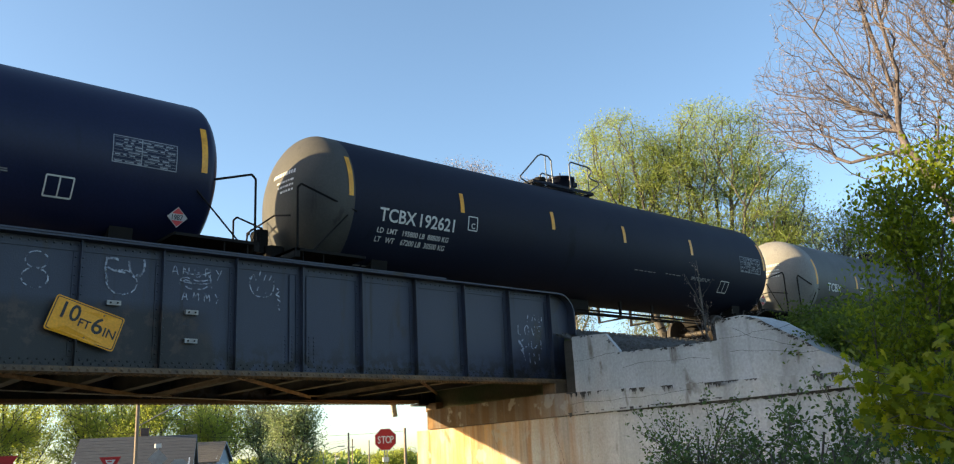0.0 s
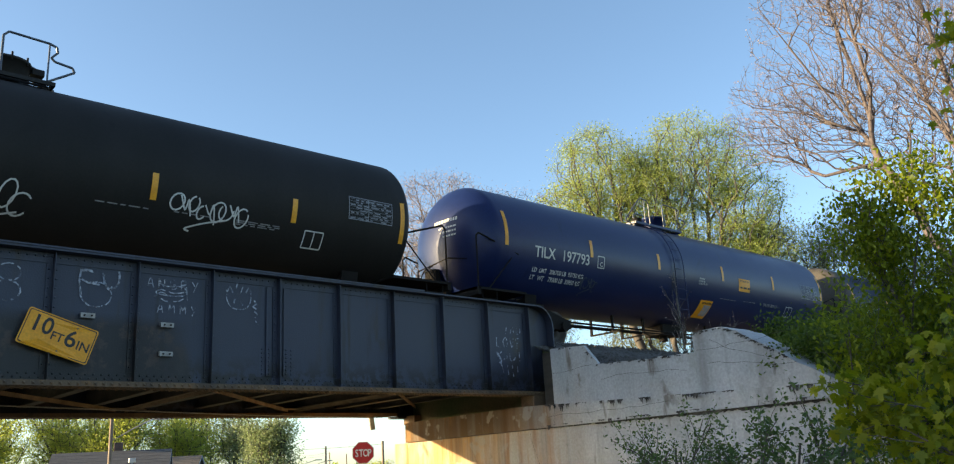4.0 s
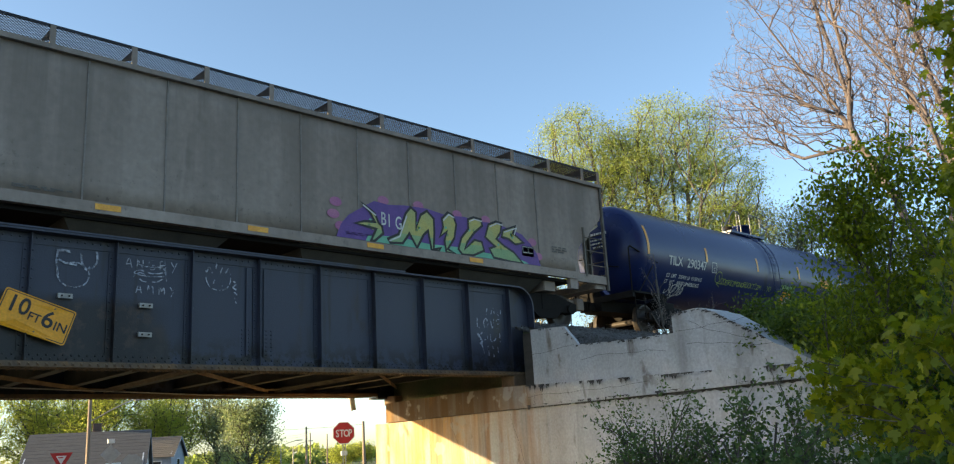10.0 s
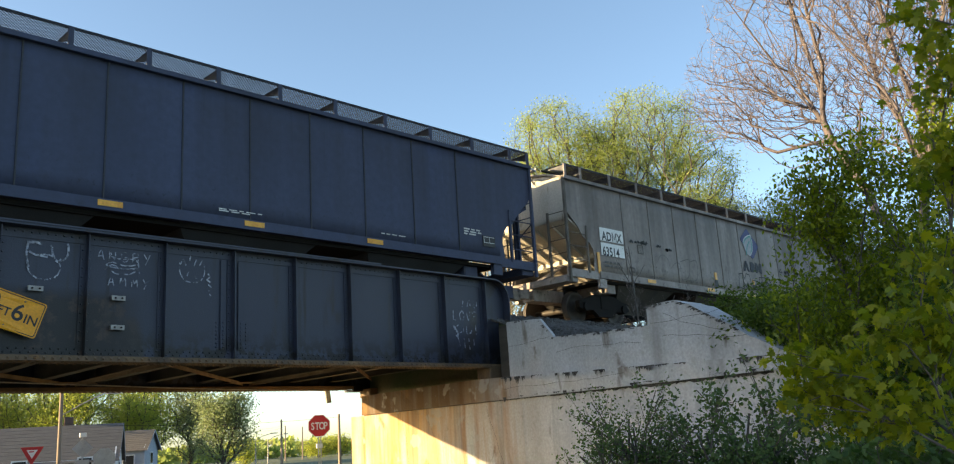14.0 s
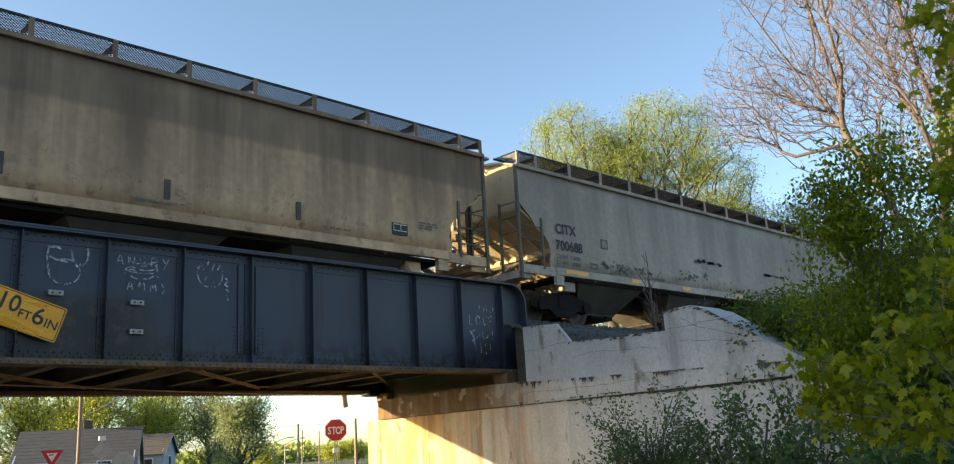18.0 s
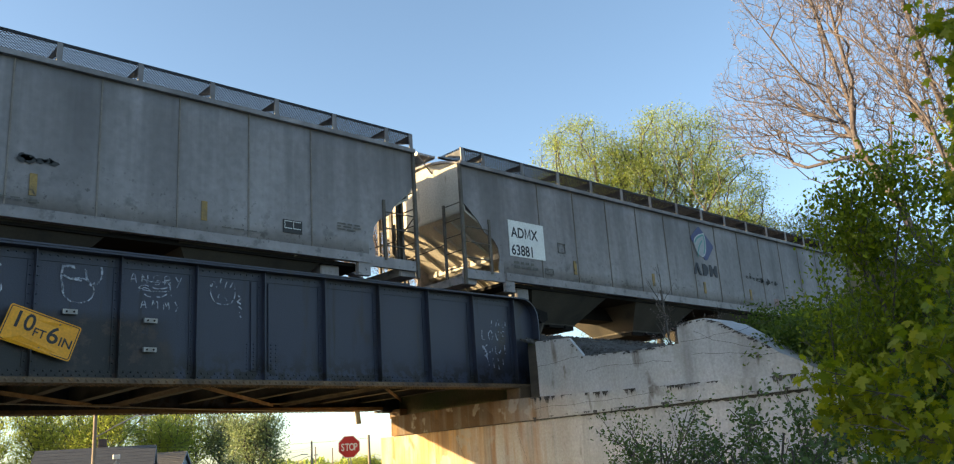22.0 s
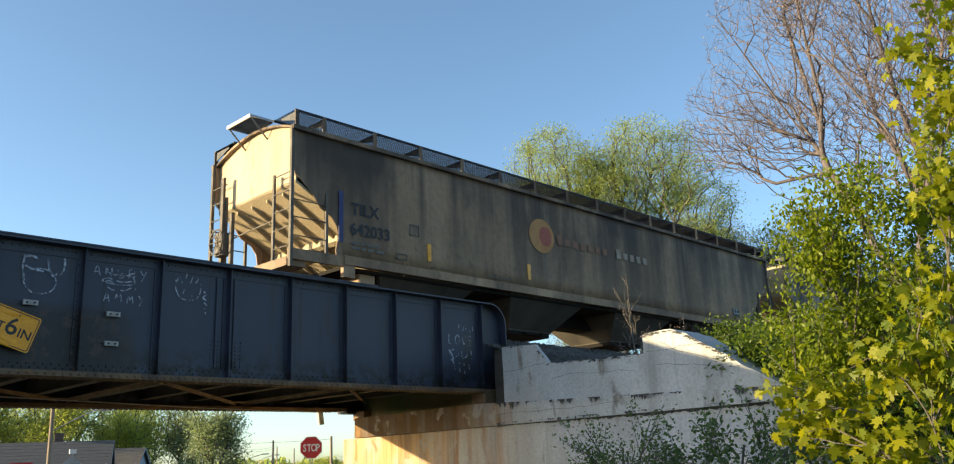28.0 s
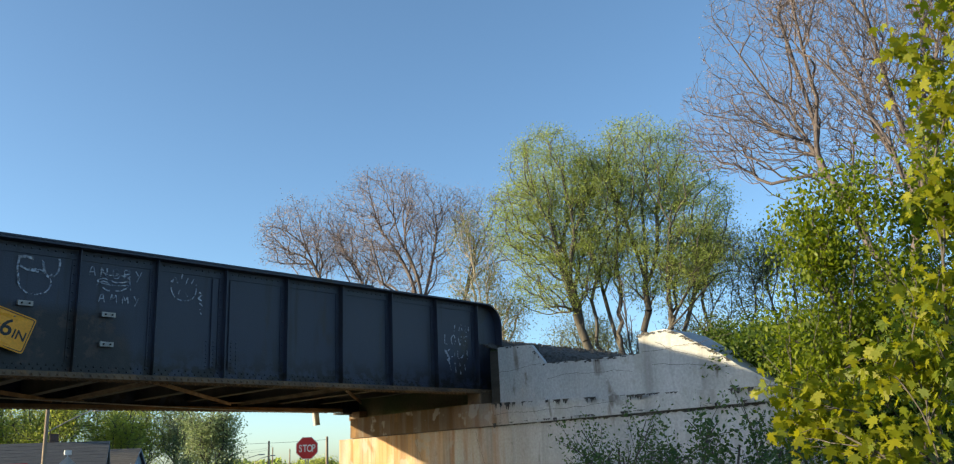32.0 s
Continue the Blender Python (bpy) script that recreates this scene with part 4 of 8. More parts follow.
# ---- rails and ties ----
track = thing("railway_track", "steel rails on dark wooden ties", "track", kind="structure")
for dy in (-0.755, 0.755):
    y = TRACK_Y + dy
    prof = [(y - 0.075, 4.43), (y + 0.075, 4.43), (y + 0.07, 4.445), (y + 0.012, 4.46), (y + 0.012, 4.555), (y + 0.036, 4.565), (y + 0.036, 4.595), (y + 0.028, 4.60), (y - 0.028, 4.60), (y - 0.036, 4.595), (y - 0.036, 4.565), (y - 0.012, 4.555), (y - 0.012, 4.46), (y - 0.07, 4.445)]
    part("rail", Geo().prism(prof, "x", -400, 420), RUST, track, "rail with a rusted web")
tie = Geo().box(-0.115, 0.115, -1.3, 1.3, 4.24, 4.4295, 0.01).mesh("tie")
tie.materials.append(WOOD)
for i in range(150):
    part("tie", tie, None, track, m=pose(-12 + i * 0.52, TRACK_Y, 0))

# ---- the train ----
def shift(t):
    """How far the train has gone after t seconds."""
    return 10.52 * t - 0.0045 * t * t


CARS = []


def stuff_part(*args):
    return tagged(part(*args), kind="stuff")



WHEEL = mat("wheel_steel", (0.030, 0.024, 0.021), (0.055, 0.043, 0.034), 0.65, 0.3, 4.0)
TRUCK_MESH = {}


def truck_meshes():
    if TRUCK_MESH:
        return TRUCK_MESH
    b = Geo().box(-0.22, 0.22, -1.15, 1.15, 0.42, 0.78, 0.04)
    for y in (-1.0, 1.0):
        for dx in (-0.12, 0.12):
            b.tube((dx, y, 0.28), (dx, y, 0.52), 0.075, n=8)
    TRUCK_MESH["truck"] = b.mesh("truck")
    sf = Geo().prism([(-1.15, 0.62), (-1.15, 0.42), (-0.95, 0.36), (-0.55, 0.38), (-0.30, 0.20), (0.30, 0.20), (0.55, 0.38), (0.95, 0.36), (1.15, 0.42), (1.15, 0.62), (0.85, 0.68), (0.42, 0.82), (-0.42, 0.82), (-0.85, 0.68)], "y", -0.07, 0.07)
    for x in (-0.89, 0.89):
        sf.tube((x, -0.13, 0.457), (x, 0.1, 0.457), 0.13, n=10)
    TRUCK_MESH["side_frame"] = sf.mesh("side_frame")
    w = Geo().tube((0, -1.0, 0), (0, 1.0, 0), 0.085, n=10)
    for sg in (-1, 1):
        prof = [(0.66, 0.485), (0.69, 0.49), (0.715, 0.465), (0.80, 0.455), (0.815, 0.44), (0.805, 0.37), (0.75, 0.33), (0.74, 0.18), (0.80, 0.14), (0.80, 0.06)]
        w.rings([[(r * math.cos(2 * math.pi * i / 20), sg * y, r * math.sin(2 * math.pi * i / 20)) for i in range(20)] for y, r in prof], caps=True)
    TRUCK_MESH["wheelset"] = w.mesh("wheelset")
    for k, m in (("truck", DARK), ("side_frame", DARK), ("wheelset", WHEEL)):
        TRUCK_MESH[k].materials.append(m)
    return TRUCK_MESH


def add_trucks(car, at):
    tm = truck_meshes()
    for x in (-at, at):
        tr = part("truck", tm["truck"], None, car, "sooty cast steel truck", pose(x, 0, 0))
        for y in (-1.06, 1.06):
            part("side_frame", tm["side_frame"], None, tr, m=pose(0, y, 0))
        for dx in (-0.89, 0.89):
            part("wheelset", tm["wheelset"], None, tr, m=pose(dx, 0, 0.457))


def bars(g, x, z, rows, w, h, place, seed):
    """Small print past reading: plain short bars."""
    rnd = random.Random(seed)
    for r in range(rows):
        a = x
        while a < x + w * (1 - 0.35 * rnd.random()):
            l = rnd.uniform(0.08, 0.22)
            l = min(l, x + w - a)
            if l < 0.02:
                break
            b0, b1 = z - r * h * 1.7, z - r * h * 1.7 + h
            g.add([place(a, b0), place(a + l, b0), place(a + l, b1), place(a, b1)], [(0, 1, 2, 3)])
            a += l + 0.05
    return g


def wriggle(x0, x1, z, h, seed):
    """A spray-can tag past reading: overlapping hooks, loops and slashes with a tail below."""
    rnd = random.Random(seed)
    n = max(3, round((x1 - x0) / (0.40 * h)))
    out = []
    for i in range(n):
        cx, cz = x0 + (x1 - x0) * (i + 0.5) / n, z + h * rnd.uniform(-0.16, 0.16)
        if i % 3 == 1:
            out.append(smooth([(cx - 0.26 * h, cz + rnd.uniform(0.2, 0.5) * h), (cx, cz - 0.1 * h), (cx + 0.12 * h, cz + 0.32 * h), (cx + 0.3 * h, cz - rnd.uniform(0.3, 0.55) * h)]))
        else:
            a0 = rnd.uniform(20, 200)
            out.append([(p + 0.2 * (q - cz), q) for p, q in arc(cx, cz, h * rnd.uniform(0.2, 0.36), h * rnd.uniform(0.26, 0.46), a0, a0 + rnd.uniform(210, 400), 14)])
    if h > 0.28:
        a, b = x0 + rnd.uniform(0.1, 0.4) * (x1 - x0), x0 + rnd.uniform(0.7, 1.0) * (x1 - x0)
        out.append(smooth([(b, z - 0.35 * h), ((a + b) / 2, z - 0.55 * h), (a, z - 0.85 * h), (a + 0.2 * h, z - 0.95 * h)]))
    return out


def lettered(text, x0, x1, z, h, seed):
    """Sprayed writing between x0 and x1, its letters crowded and uneven."""
    rnd = random.Random(seed)
    pitch, out = (x1 - x0) / len(text), []
    for i, ch in enumerate(text):
        hh, lift = h * rnd.uniform(0.88, 1.12), rnd.uniform(-0.06, 0.06) * h
        wide = pitch * (1.5 if ch != "." else 0.6)
        for st in SIGNS.get(ch, ()):
            out.append(smooth([(x0 + i * pitch + wide * p + 0.14 * hh * q, z - h / 2 + lift + hh * q + rnd.uniform(-0.02, 0.02) * h) for p, q in st]))
    return out


TR, TZ, TH = 1.50, 2.48, 7.85      # tank radius, its middle above the rail, half its straight length


def on_tank(a, b, lift=0.010):
    r = TR + lift
    return (a, -math.sqrt(max(r * r - (b - TZ) ** 2, 0.0)), b)


def tank_patch(g, x0, x1, z0, z1, lift=0.008, n=8):
    """A sticker that follows the tank's side."""
    rows = [[on_tank(x0, z0 + (z1 - z0) * i / n, lift), on_tank(x1, z0 + (z1 - z0) * i / n, lift)] for i in range(n + 1)]
    return g.rings(rows, smooth=True, close=False, caps=False)


SHARED = {}


def once(name, make, material):
    """Alike parts of the cars share one mesh."""
    if (name, material.name) not in SHARED:
        me = make().mesh(name)
        me.materials.append(material)
        SHARED[name, material.name] = me
    return SHARED[name, material.name]


def tank_shell(half, right):
    prof = [(x, TR) for x in (-half + 0.23, -half + 0.25, -5.2, -2.6, 0, 2.6, 5.2, right - 0.25, right - 0.23)]
    return Geo().rings([[(x, r * math.cos(2 * math.pi * i / 56), TZ + r * math.sin(2 * math.pi * i / 56)) for i in range(56)] for x, r in prof])


def tank_head(deep=0.75):
    prof = [(7.62, TR)] + [(TH + deep * math.sin(radians(a)), TR * math.cos(radians(a))) for a in (0, 4, 8, 14, 22, 30, 40, 50, 60, 70, 80, 87)]
    return Geo().rings([[(x, r * math.cos(2 * math.pi * i / 56), TZ + r * math.sin(2 * math.pi * i / 56)) for i in range(56)] for x, r in prof])


def tank_end():
    """Stub sill, end platform and coupler of the right-hand end."""
    g = Geo().box(5.6, 8.95, -0.33, 0.33, 0.70, 1.06, 0.02).box(7.35, 8.95, -1.45, 1.45, 1.075, 1.13, 0.03)
    g.box(6.35, 6.95, -1.05, 1.05, 0.80, 0.98, 0.03)
    g.prism([(-0.85, 0.98), (0.85, 0.98), (0.9, 1.24), (0.7, 1.13), (0, 1.0), (-0.7, 1.13), (-0.9, 1.24)], "x", 6.45, 6.85)
    g.box(8.85, 8.95, -1.45, 1.45, 0.95, 1.13)
    g.box(8.955, 9.22, -0.12, 0.12, 0.74, 0.96, 0.03).box(9.1, 9.33, -0.2, 0.05, 0.70, 1.0, 0.05)
    for y in (-1.38, 1.38):
        g.pipe([(8.3, y, 0.35), (8.3, y, 1.08)], 0.016).pipe([(8.75, y, 0.35), (8.75, y, 1.08)], 0.016)
        for z in (0.36, 0.62, 0.88):
            g.tube((8.3, y, z), (8.75, y, z), 0.016, n=6)
    return g


def end_railing():
    g = Geo()
    for y in (-1.40,):
        g.pipe([(8.88, y, 1.12), (8.88, y, 2.35), (8.80, y, 2.43), (7.55, y * 0.98, 2.05)], 0.022)
        g.pipe([(8.55, y, 1.12), (7.75, y, 1.95)], 0.016)
    return g


def brake_gear():
    g = Geo()
    ring = [(8.98, -0.30 + 0.26 * math.cos(radians(a)), 1.62 + 0.26 * math.sin(radians(a))) for a in range(0, 361, 24)]
    g.pipe(ring, 0.018)
    for a in range(0, 360, 60):
        g.tube((8.98, -0.30, 1.62), ring[a // 24 if a % 24 == 0 else a // 24], 0.010, n=5)
    g.box(8.7, 8.93, -0.5, -0.1, 1.35, 1.85, 0.04).box(8.72, 8.85, -0.37, -0.23, 1.13, 1.35)
    g.pipe([(8.80, -0.9, 1.13), (8.80, -0.9, 1.95), (8.80, 0.3, 2.05), (8.80, 0.95, 1.9)], 0.018)
    g.box(8.4, 8.8, -0.75, 0.05, 1.135, 1.5, 0.08)
    g.tube((8.2, -0.95, 1.3), (8.75, -0.95, 1.3), 0.13, n=12)
    return g


RAIL_PAINT = mat("grey_blue_rail_paint", (0.055, 0.065, 0.085), (0.040, 0.047, 0.062), 0.3, 0.0, 6.0, bump=0.04)


def tank_car(x0, label, paint, spec):
    car = thing("tank_car", label, "tank car", group="tank cars of the train")
    CARS.append((car, x0))
    half = spec.get("half", TH)
    right = spec.get("right", half - 0.2)
    part("tank", once("tank_%d_%d" % (half * 100, right * 100), lambda: tank_shell(half, right), paint), None, car)
    for rz in (0, 180):
        part("tank_head", once("tank_head" if rz else "flat_head", tank_head if rz else (lambda: tank_head(0.45)), paint if rz == 0 else spec.get("dust", DUST)), None, car, "domed end of the tank", pose(right - TH if rz == 0 else TH - half, 0, 0, 0, 0, rz))
        part("end_sill", once("end_sill", tank_end, DARK), None, car, "black stub sill with platform and coupler", pose(0, 0, 0, 0, 0, rz))
        part("end_railing", once("end_railing", end_railing, DARK), None, car, m=pose(0, 0, 0, 0, 0, rz))
        part("end_railing", once("end_railing", end_railing, DARK), None, car, m=pose(0, 2.8, 0, 0, 0, rz) if rz == 0 else pose(0, -2.8, 0, 0, 0, rz))
    part("brake_gear", once("brake_gear", brake_gear, DARK), None, car, "hand brake wheel and housing", pose(0, 0, 0, 0, 0, 180))
    add_trucks(car, 6.65)
    part("bottom_outlet", once("bottom_outlet", lambda: Geo().box(-0.5, 0.5, -0.35, 0.35, 0.70, 1.02, 0.06).tube((0, 0, 0.55), (0, 0, 0.72), 0.14), DARK), None, car)
    part("brake_pipe", once("brake_pipe", lambda: Geo().pipe([(-6, -0.45, 0.74), (6, -0.45, 0.74)], 0.025).pipe([(-6, -0.75, 0.60), (6, -0.75, 0.60)], 0.02).pipe([(-5, 0.3, 0.8), (5, 0.3, 0.8)], 0.03), DARK), None, car)
    for x in (-3, -1.6, 1.6, 3):
        part("pipe_hanger", once("pipe_hanger", lambda: Geo().box(-0.03, 0.03, -0.8, 0.35, 0.57, 0.61).box(-0.03, 0.03, -0.5, -0.44, 0.6, 1.15).box(-0.03, 0.03, 0.28, 0.34, 0.6, 1.06), DARK), None, car, m=pose(x, 0, 0))
    # top fittings
    long = spec.get("long_walk", False)
    a, b = (-1.3, 2.8) if long else (-1.6, 0.75)
    dx0 = -1.03 if long else 0.08
    deck = part("top_platform", Geo().box(a, b, -0.62, -0.57, 3.95, 4.02, 0.01).box(a, b, 0.57, 0.62, 3.95, 4.02, 0.01).box(a, a + 0.05, -0.56, 0.56, 3.95, 4.02).box(b - 0.05, b, -0.56, 0.56, 3.95, 4.02).box(a + 0.06, a + 0.16, -0.5, 0.5, 3.84, 3.945).box(b - 0.16, b - 0.06, -0.5, 0.5, 3.84, 3.945), paint, car, "thin grating platform frame")
    bearer = Geo()
    for k in range(10):
        bearer.box(a + 0.06, b - 0.06, -0.53 + k * 0.117, -0.51 + k * 0.117, 3.975, 4.015)
    stuff_part("grating", bearer, DARK, deck)
    dome = part("dome", Geo().rings([[(dx0 + r * math.cos(2 * math.pi * i / 20), r * math.sin(2 * math.pi * i / 20), z) for i in range(20)] for z, r in ((3.9, 0.38), (4.40, 0.38), (4.402, 0.41), (4.45, 0.41), (4.455, 0.36), (4.48, 0.30))]), paint, car, "manway nozzle on top")
    part("lid_hinge", Geo().box(dx0 + 0.40, dx0 + 0.62, -0.10, 0.10, 4.33, 4.44, 0.02).box(dx0 + 0.30, dx0 + 0.41, -0.05, 0.05, 4.36, 4.41), paint, dome)
    part("lid_handle", Geo().pipe([(dx0 - 0.37, -0.06, 4.28), (dx0 - 0.55, -0.06, 4.26), (dx0 - 0.55, -0.06, 4.18), (dx0 - 0.37, -0.06, 4.16)], 0.02, 5), paint, dome)
    for i in range(8):
        t = 2 * math.pi * i / 8
        part("bolt", once("dome_bolt", lambda: Geo().tube((0, 0, 4.36), (0, 0, 4.52), 0.018, n=6), DARK), None, dome, m=pose(dx0 + 0.39 * math.cos(t), 0.39 * math.sin(t), 0))
    vx = -2.19 if long else -0.72
    part("valve", Geo().tube((vx, 0.0, 3.9), (vx, 0.0, 4.3), 0.11).tube((vx, 0, 4.26), (vx, 0, 4.36), 0.16), DARK, car)
    part("vent", Geo().tube((vx + 1.45, 0.15, 4.0), (vx + 1.45, 0.15, 4.28), 0.07), DARK, car)
    for y in (-0.56, 0.56):
        if long:
            part("top_handrail", Geo().pipe([(-2.6, y, 3.9), (-1.15, y, 4.76), (-0.95, y, 4.84), (0.42, y, 4.84), (0.54, y, 4.74), (0.58, y, 4.0)], 0.023), RAIL_PAINT, car)
            part("handrail_post", Geo().pipe([(-0.85, y, 4.0), (-0.85, y, 4.83)], 0.02), GALV, car)
            part("top_handrail", Geo().pipe([(1.3, y, 4.0), (1.3, y, 4.72), (1.4, y, 4.80), (2.6, y, 4.80), (2.68, y, 4.74), (2.7, y, 4.0)], 0.023).pipe([(1.7, y, 4.15), (2.68, y, 4.6)], 0.016), RAIL_PAINT, car)
        else:
            if y < 0:
                part("top_handrail", Geo().pipe([(-1.72, y, 3.90), (-1.98, y, 3.98), (-2.0, y, 4.04), (-1.32, y, 4.72), (-1.18, y, 4.79), (-0.92, y, 4.78), (-0.82, y, 4.68), (-0.80, y, 4.0)], 0.022), RAIL_PAINT, car, "bent grey-blue pipe handrail")
                part("handrail_post", Geo().pipe([(-1.04, y, 3.95), (-1.04, y, 4.79)], 0.016), RAIL_PAINT, car)
                part("handrail_post", Geo().pipe([(0.62, y, 3.98), (0.62, y, 4.75)], 0.016), RAIL_PAINT, car)
            part("top_handrail", Geo().pipe([(-0.12, y, 3.98), (-0.12, y, 4.70), (-0.04, y, 4.79), (0.62, y, 4.76), (0.74, y, 4.72), (0.76, y, 4.62), (0.66, y, 4.50), (0.72, y, 4.44), (1.02, y, 4.40), (1.06, y, 4.32), (0.64, y, 4.04)], 0.022), RAIL_PAINT, car, "bent grey-blue pipe handrail")
    if spec.get("ladder", True):
        g = Geo()
        lad = spec.get("ladder_x", -1.04)
        rise = [(-1.56, z_) for z_ in (0.98, 1.5, 2.0, 2.45)] + [(-(TR + 0.06) * math.cos(radians(q)), TZ + (TR + 0.06) * math.sin(radians(q))) for q in range(6, 76, 8)]
        for lx in (lad - 0.22, lad + 0.22):
            g.pipe([(lx, y_, z_) for y_, z_ in rise], 0.014, 5)
        for q in (1.2, 1.5, 1.8, 2.1, 2.4):
            g.tube((lad - 0.22, -1.56, q), (lad + 0.22, -1.56, q), 0.010, n=5)
        for q in range(8, 72, 11):
            c_, s_ = -(TR + 0.06) * math.cos(radians(q)), TZ + (TR + 0.06) * math.sin(radians(q))
            g.tube((lad - 0.22, c_, s_), (lad + 0.22, c_, s_), 0.010, n=5)
        part("side_ladder", g, paint, car)
    sz = spec.get("stripe_z", 2.52)
    for x in spec.get("stripes", (-7.98, -4.87, -1.93, 1.34, 4.36, 7.50)):
        h = 0.44 if abs(x) > 7 else 0.23
        zc = sz + (0.14 if abs(x) > 7 else 0.0)
        x = x if abs(x) < 7 else right - 0.09 if x > 0 else 0.13 - half
        part("reflective_stripe", tank_patch(Geo(), x - 0.055, x + 0.055, zc - h, zc + h), STRIPE, car, "yellow reflective stripe")
    ink = spec.get("ink", LETTER)
    for txt, x, z, size, wd in spec["text"]:
        if size > 0.2:
            for ch, dx in spell(txt, size, wd):
                part("letter", write(Geo(), ch, size, lambda p, q: on_tank(x + dx + p, z + q), wd), ink, car)
        else:
            tagged(part("small_print", write(Geo(), txt, size, lambda p, q: on_tank(x + p, z + q), wd), ink, car), kind="stuff")
    for i, (x, z, rows, w) in enumerate(((1.3, 1.76, 1, 0.9), (2.65, 1.78, 1, 0.8), (3.83, 1.80, 3, 1.0), (-7.6, 1.12, 1, 0.9))):
        stuff_part("small_print", bars(Geo(), x, z, rows, w, 0.019, on_tank, i + 3), FINE_INK, car)
    rim = Geo()
    for z_ in (2.19, 2.655):
        tank_patch(rim, 6.24, 7.34, z_ - 0.008, z_ + 0.008, 0.006, n=1)
    for x_ in (6.24, 6.72, 7.325):
        tank_patch(rim, x_, x_ + 0.015, 2.19, 2.66, 0.007, n=6)
    table = part("test_table", rim, TABLE_INK, car, "pale stencilled inspection table past reading")
    g, rt = Geo(), random.Random(8)
    for r in range(8):
        z_ = 2.60 - r * 0.055
        tank_patch(g, 6.26, 7.32, z_ + 0.021, z_ + 0.026, 0.010, n=1)
        x_ = 6.28
        while x_ < 7.2:
            l_ = rt.uniform(0.05, 0.22)
            if rt.random() < 0.75:
                tank_patch(g, x_, min(x_ + l_, 7.3), z_ - 0.012, z_ + 0.010, 0.010, n=1)
            x_ += l_ + 0.05
    stuff_part("table_print", g, TABLE_INK, table)
    if spec.get("remove"):
        for i, w_ in enumerate(("REMOVE", "RESIDUAL", "COMMODITY")):
            stuff_part("small_print", write(Geo(), w_, 0.055, lambda p, q: on_tank(0.06 - 0.02 * i + p, 2.22 - 0.075 * i + q), 1.0, 0.0), ink, car)
    for x, z, w, h in spec.get("frames", ((-4.62, 2.05, 0.26, 0.30), (5.30, 1.52, 0.42, 0.30))):
        g = Geo()
        for p, q in (((x, z), (x + w, z)), ((x, z + h), (x + w, z + h))):
            tank_patch(g, p[0], q[0], p[1] - 0.012, p[1] + 0.012, n=1)
        for p in (x, x + w, *((x + w / 2,) if w > 0.4 else ())):
            tank_patch(g, p - 0.012, p + 0.012, z, z + h, n=3)
        part("stencil_frame", g, LETTER, car)
    if spec.get("plate_c", True):
        part("letter", write(Geo(), "C", 0.12, lambda p, q: on_tank(-4.54 + p, 2.09 + q)), ink, car)
    if spec.get("yellow"):
        for x0_, x1_, z0_, z1_ in spec["yellow"]:
            p = part("notice_panel", tank_patch(Geo(), x0_, x1_, z0_, z1_, 0.006), SIGN_YELLOW, car, "yellow notice panel")
            if z0_ > 1.9:
                stuff_part("small_print", bars(bars(Geo(), x0_ + 0.06, z1_ - 0.06, 3, (x1_ - x0_) * 0.8, 0.012, lambda a_, b_: on_tank(a_, b_, 0.012), 5), x0_ + 0.07, z0_ + 0.09, 1, (x1_ - x0_) * 0.95, 0.055, lambda a_, b_: on_tank(a_, b_, 0.012), 9), BLACK, p)
            else:
                stuff_part("small_print", bars(Geo(), x0_ + 0.12, z1_ - 0.07, 2, (x1_ - x0_) * 0.8, 0.016, lambda a_, b_: on_tank(a_, b_, 0.012), 5), BLACK, p)
                for u0, u1, v0, v1 in ((0.42, 0.60, 0.12, 0.42), (0.42, 0.60, 0.46, 0.72), (0.62, 0.95, 0.12, 0.72)):
                    part("blank_field", tank_patch(Geo(), x0_ + (x1_ - x0_) * u0, x0_ + (x1_ - x0_) * u1, z0_ + (z1_ - z0_) * v0, z0_ + (z1_ - z0_) * v1, 0.011), DULL_WHITE, p, "pale field on the notice")
    if spec.get("placard", True):
        pl = part("placard", Geo().prism([(0, -0.18), (0.18, 0), (0, 0.18), (-0.18, 0)], "y", -0.006, 0.006), DULL_WHITE, car, "grimy white and red diamond hazard placard", pose(7.42, -1.40, 1.40, 12, 0, 0))
        for sz_ in (-1, 1):
            part("placard_field", Geo().add([(0, -0.009, sz_ * 0.165), (0.105, -0.009, sz_ * 0.06), (-0.105, -0.009, sz_ * 0.06)], [(0, 1, 2)]), SIGN_RED, pl)
        stuff_part("placard_number", write(Geo(), "1987", 0.09, lambda p, q: (-0.12 + p, -0.009, -0.045 + q), 0.85), BLACK, pl)
    for i, (x, x1, z, h, m, w, words) in enumerate(spec.get("scrawl", ())):
        g, haze = Geo(), Geo()
        for st in lettered(words, x, x1, z, h, i + 4) if words else wriggle(x, x1, z, h, i * 7 + int(abs(x0))):
            ribbon(g, st, w, lambda a_, b_: on_tank(a_, b_, 0.014))
            ribbon(haze, [(a_, b_ + 0.3 * w) for a_, b_ in st[::2]], w * 4.2, on_tank)
        p = part("spray_paint", g, m, car, "looping spray-painted scrawl" if not words else "thin hand-sprayed words")
        tagged(p, kind="stuff")
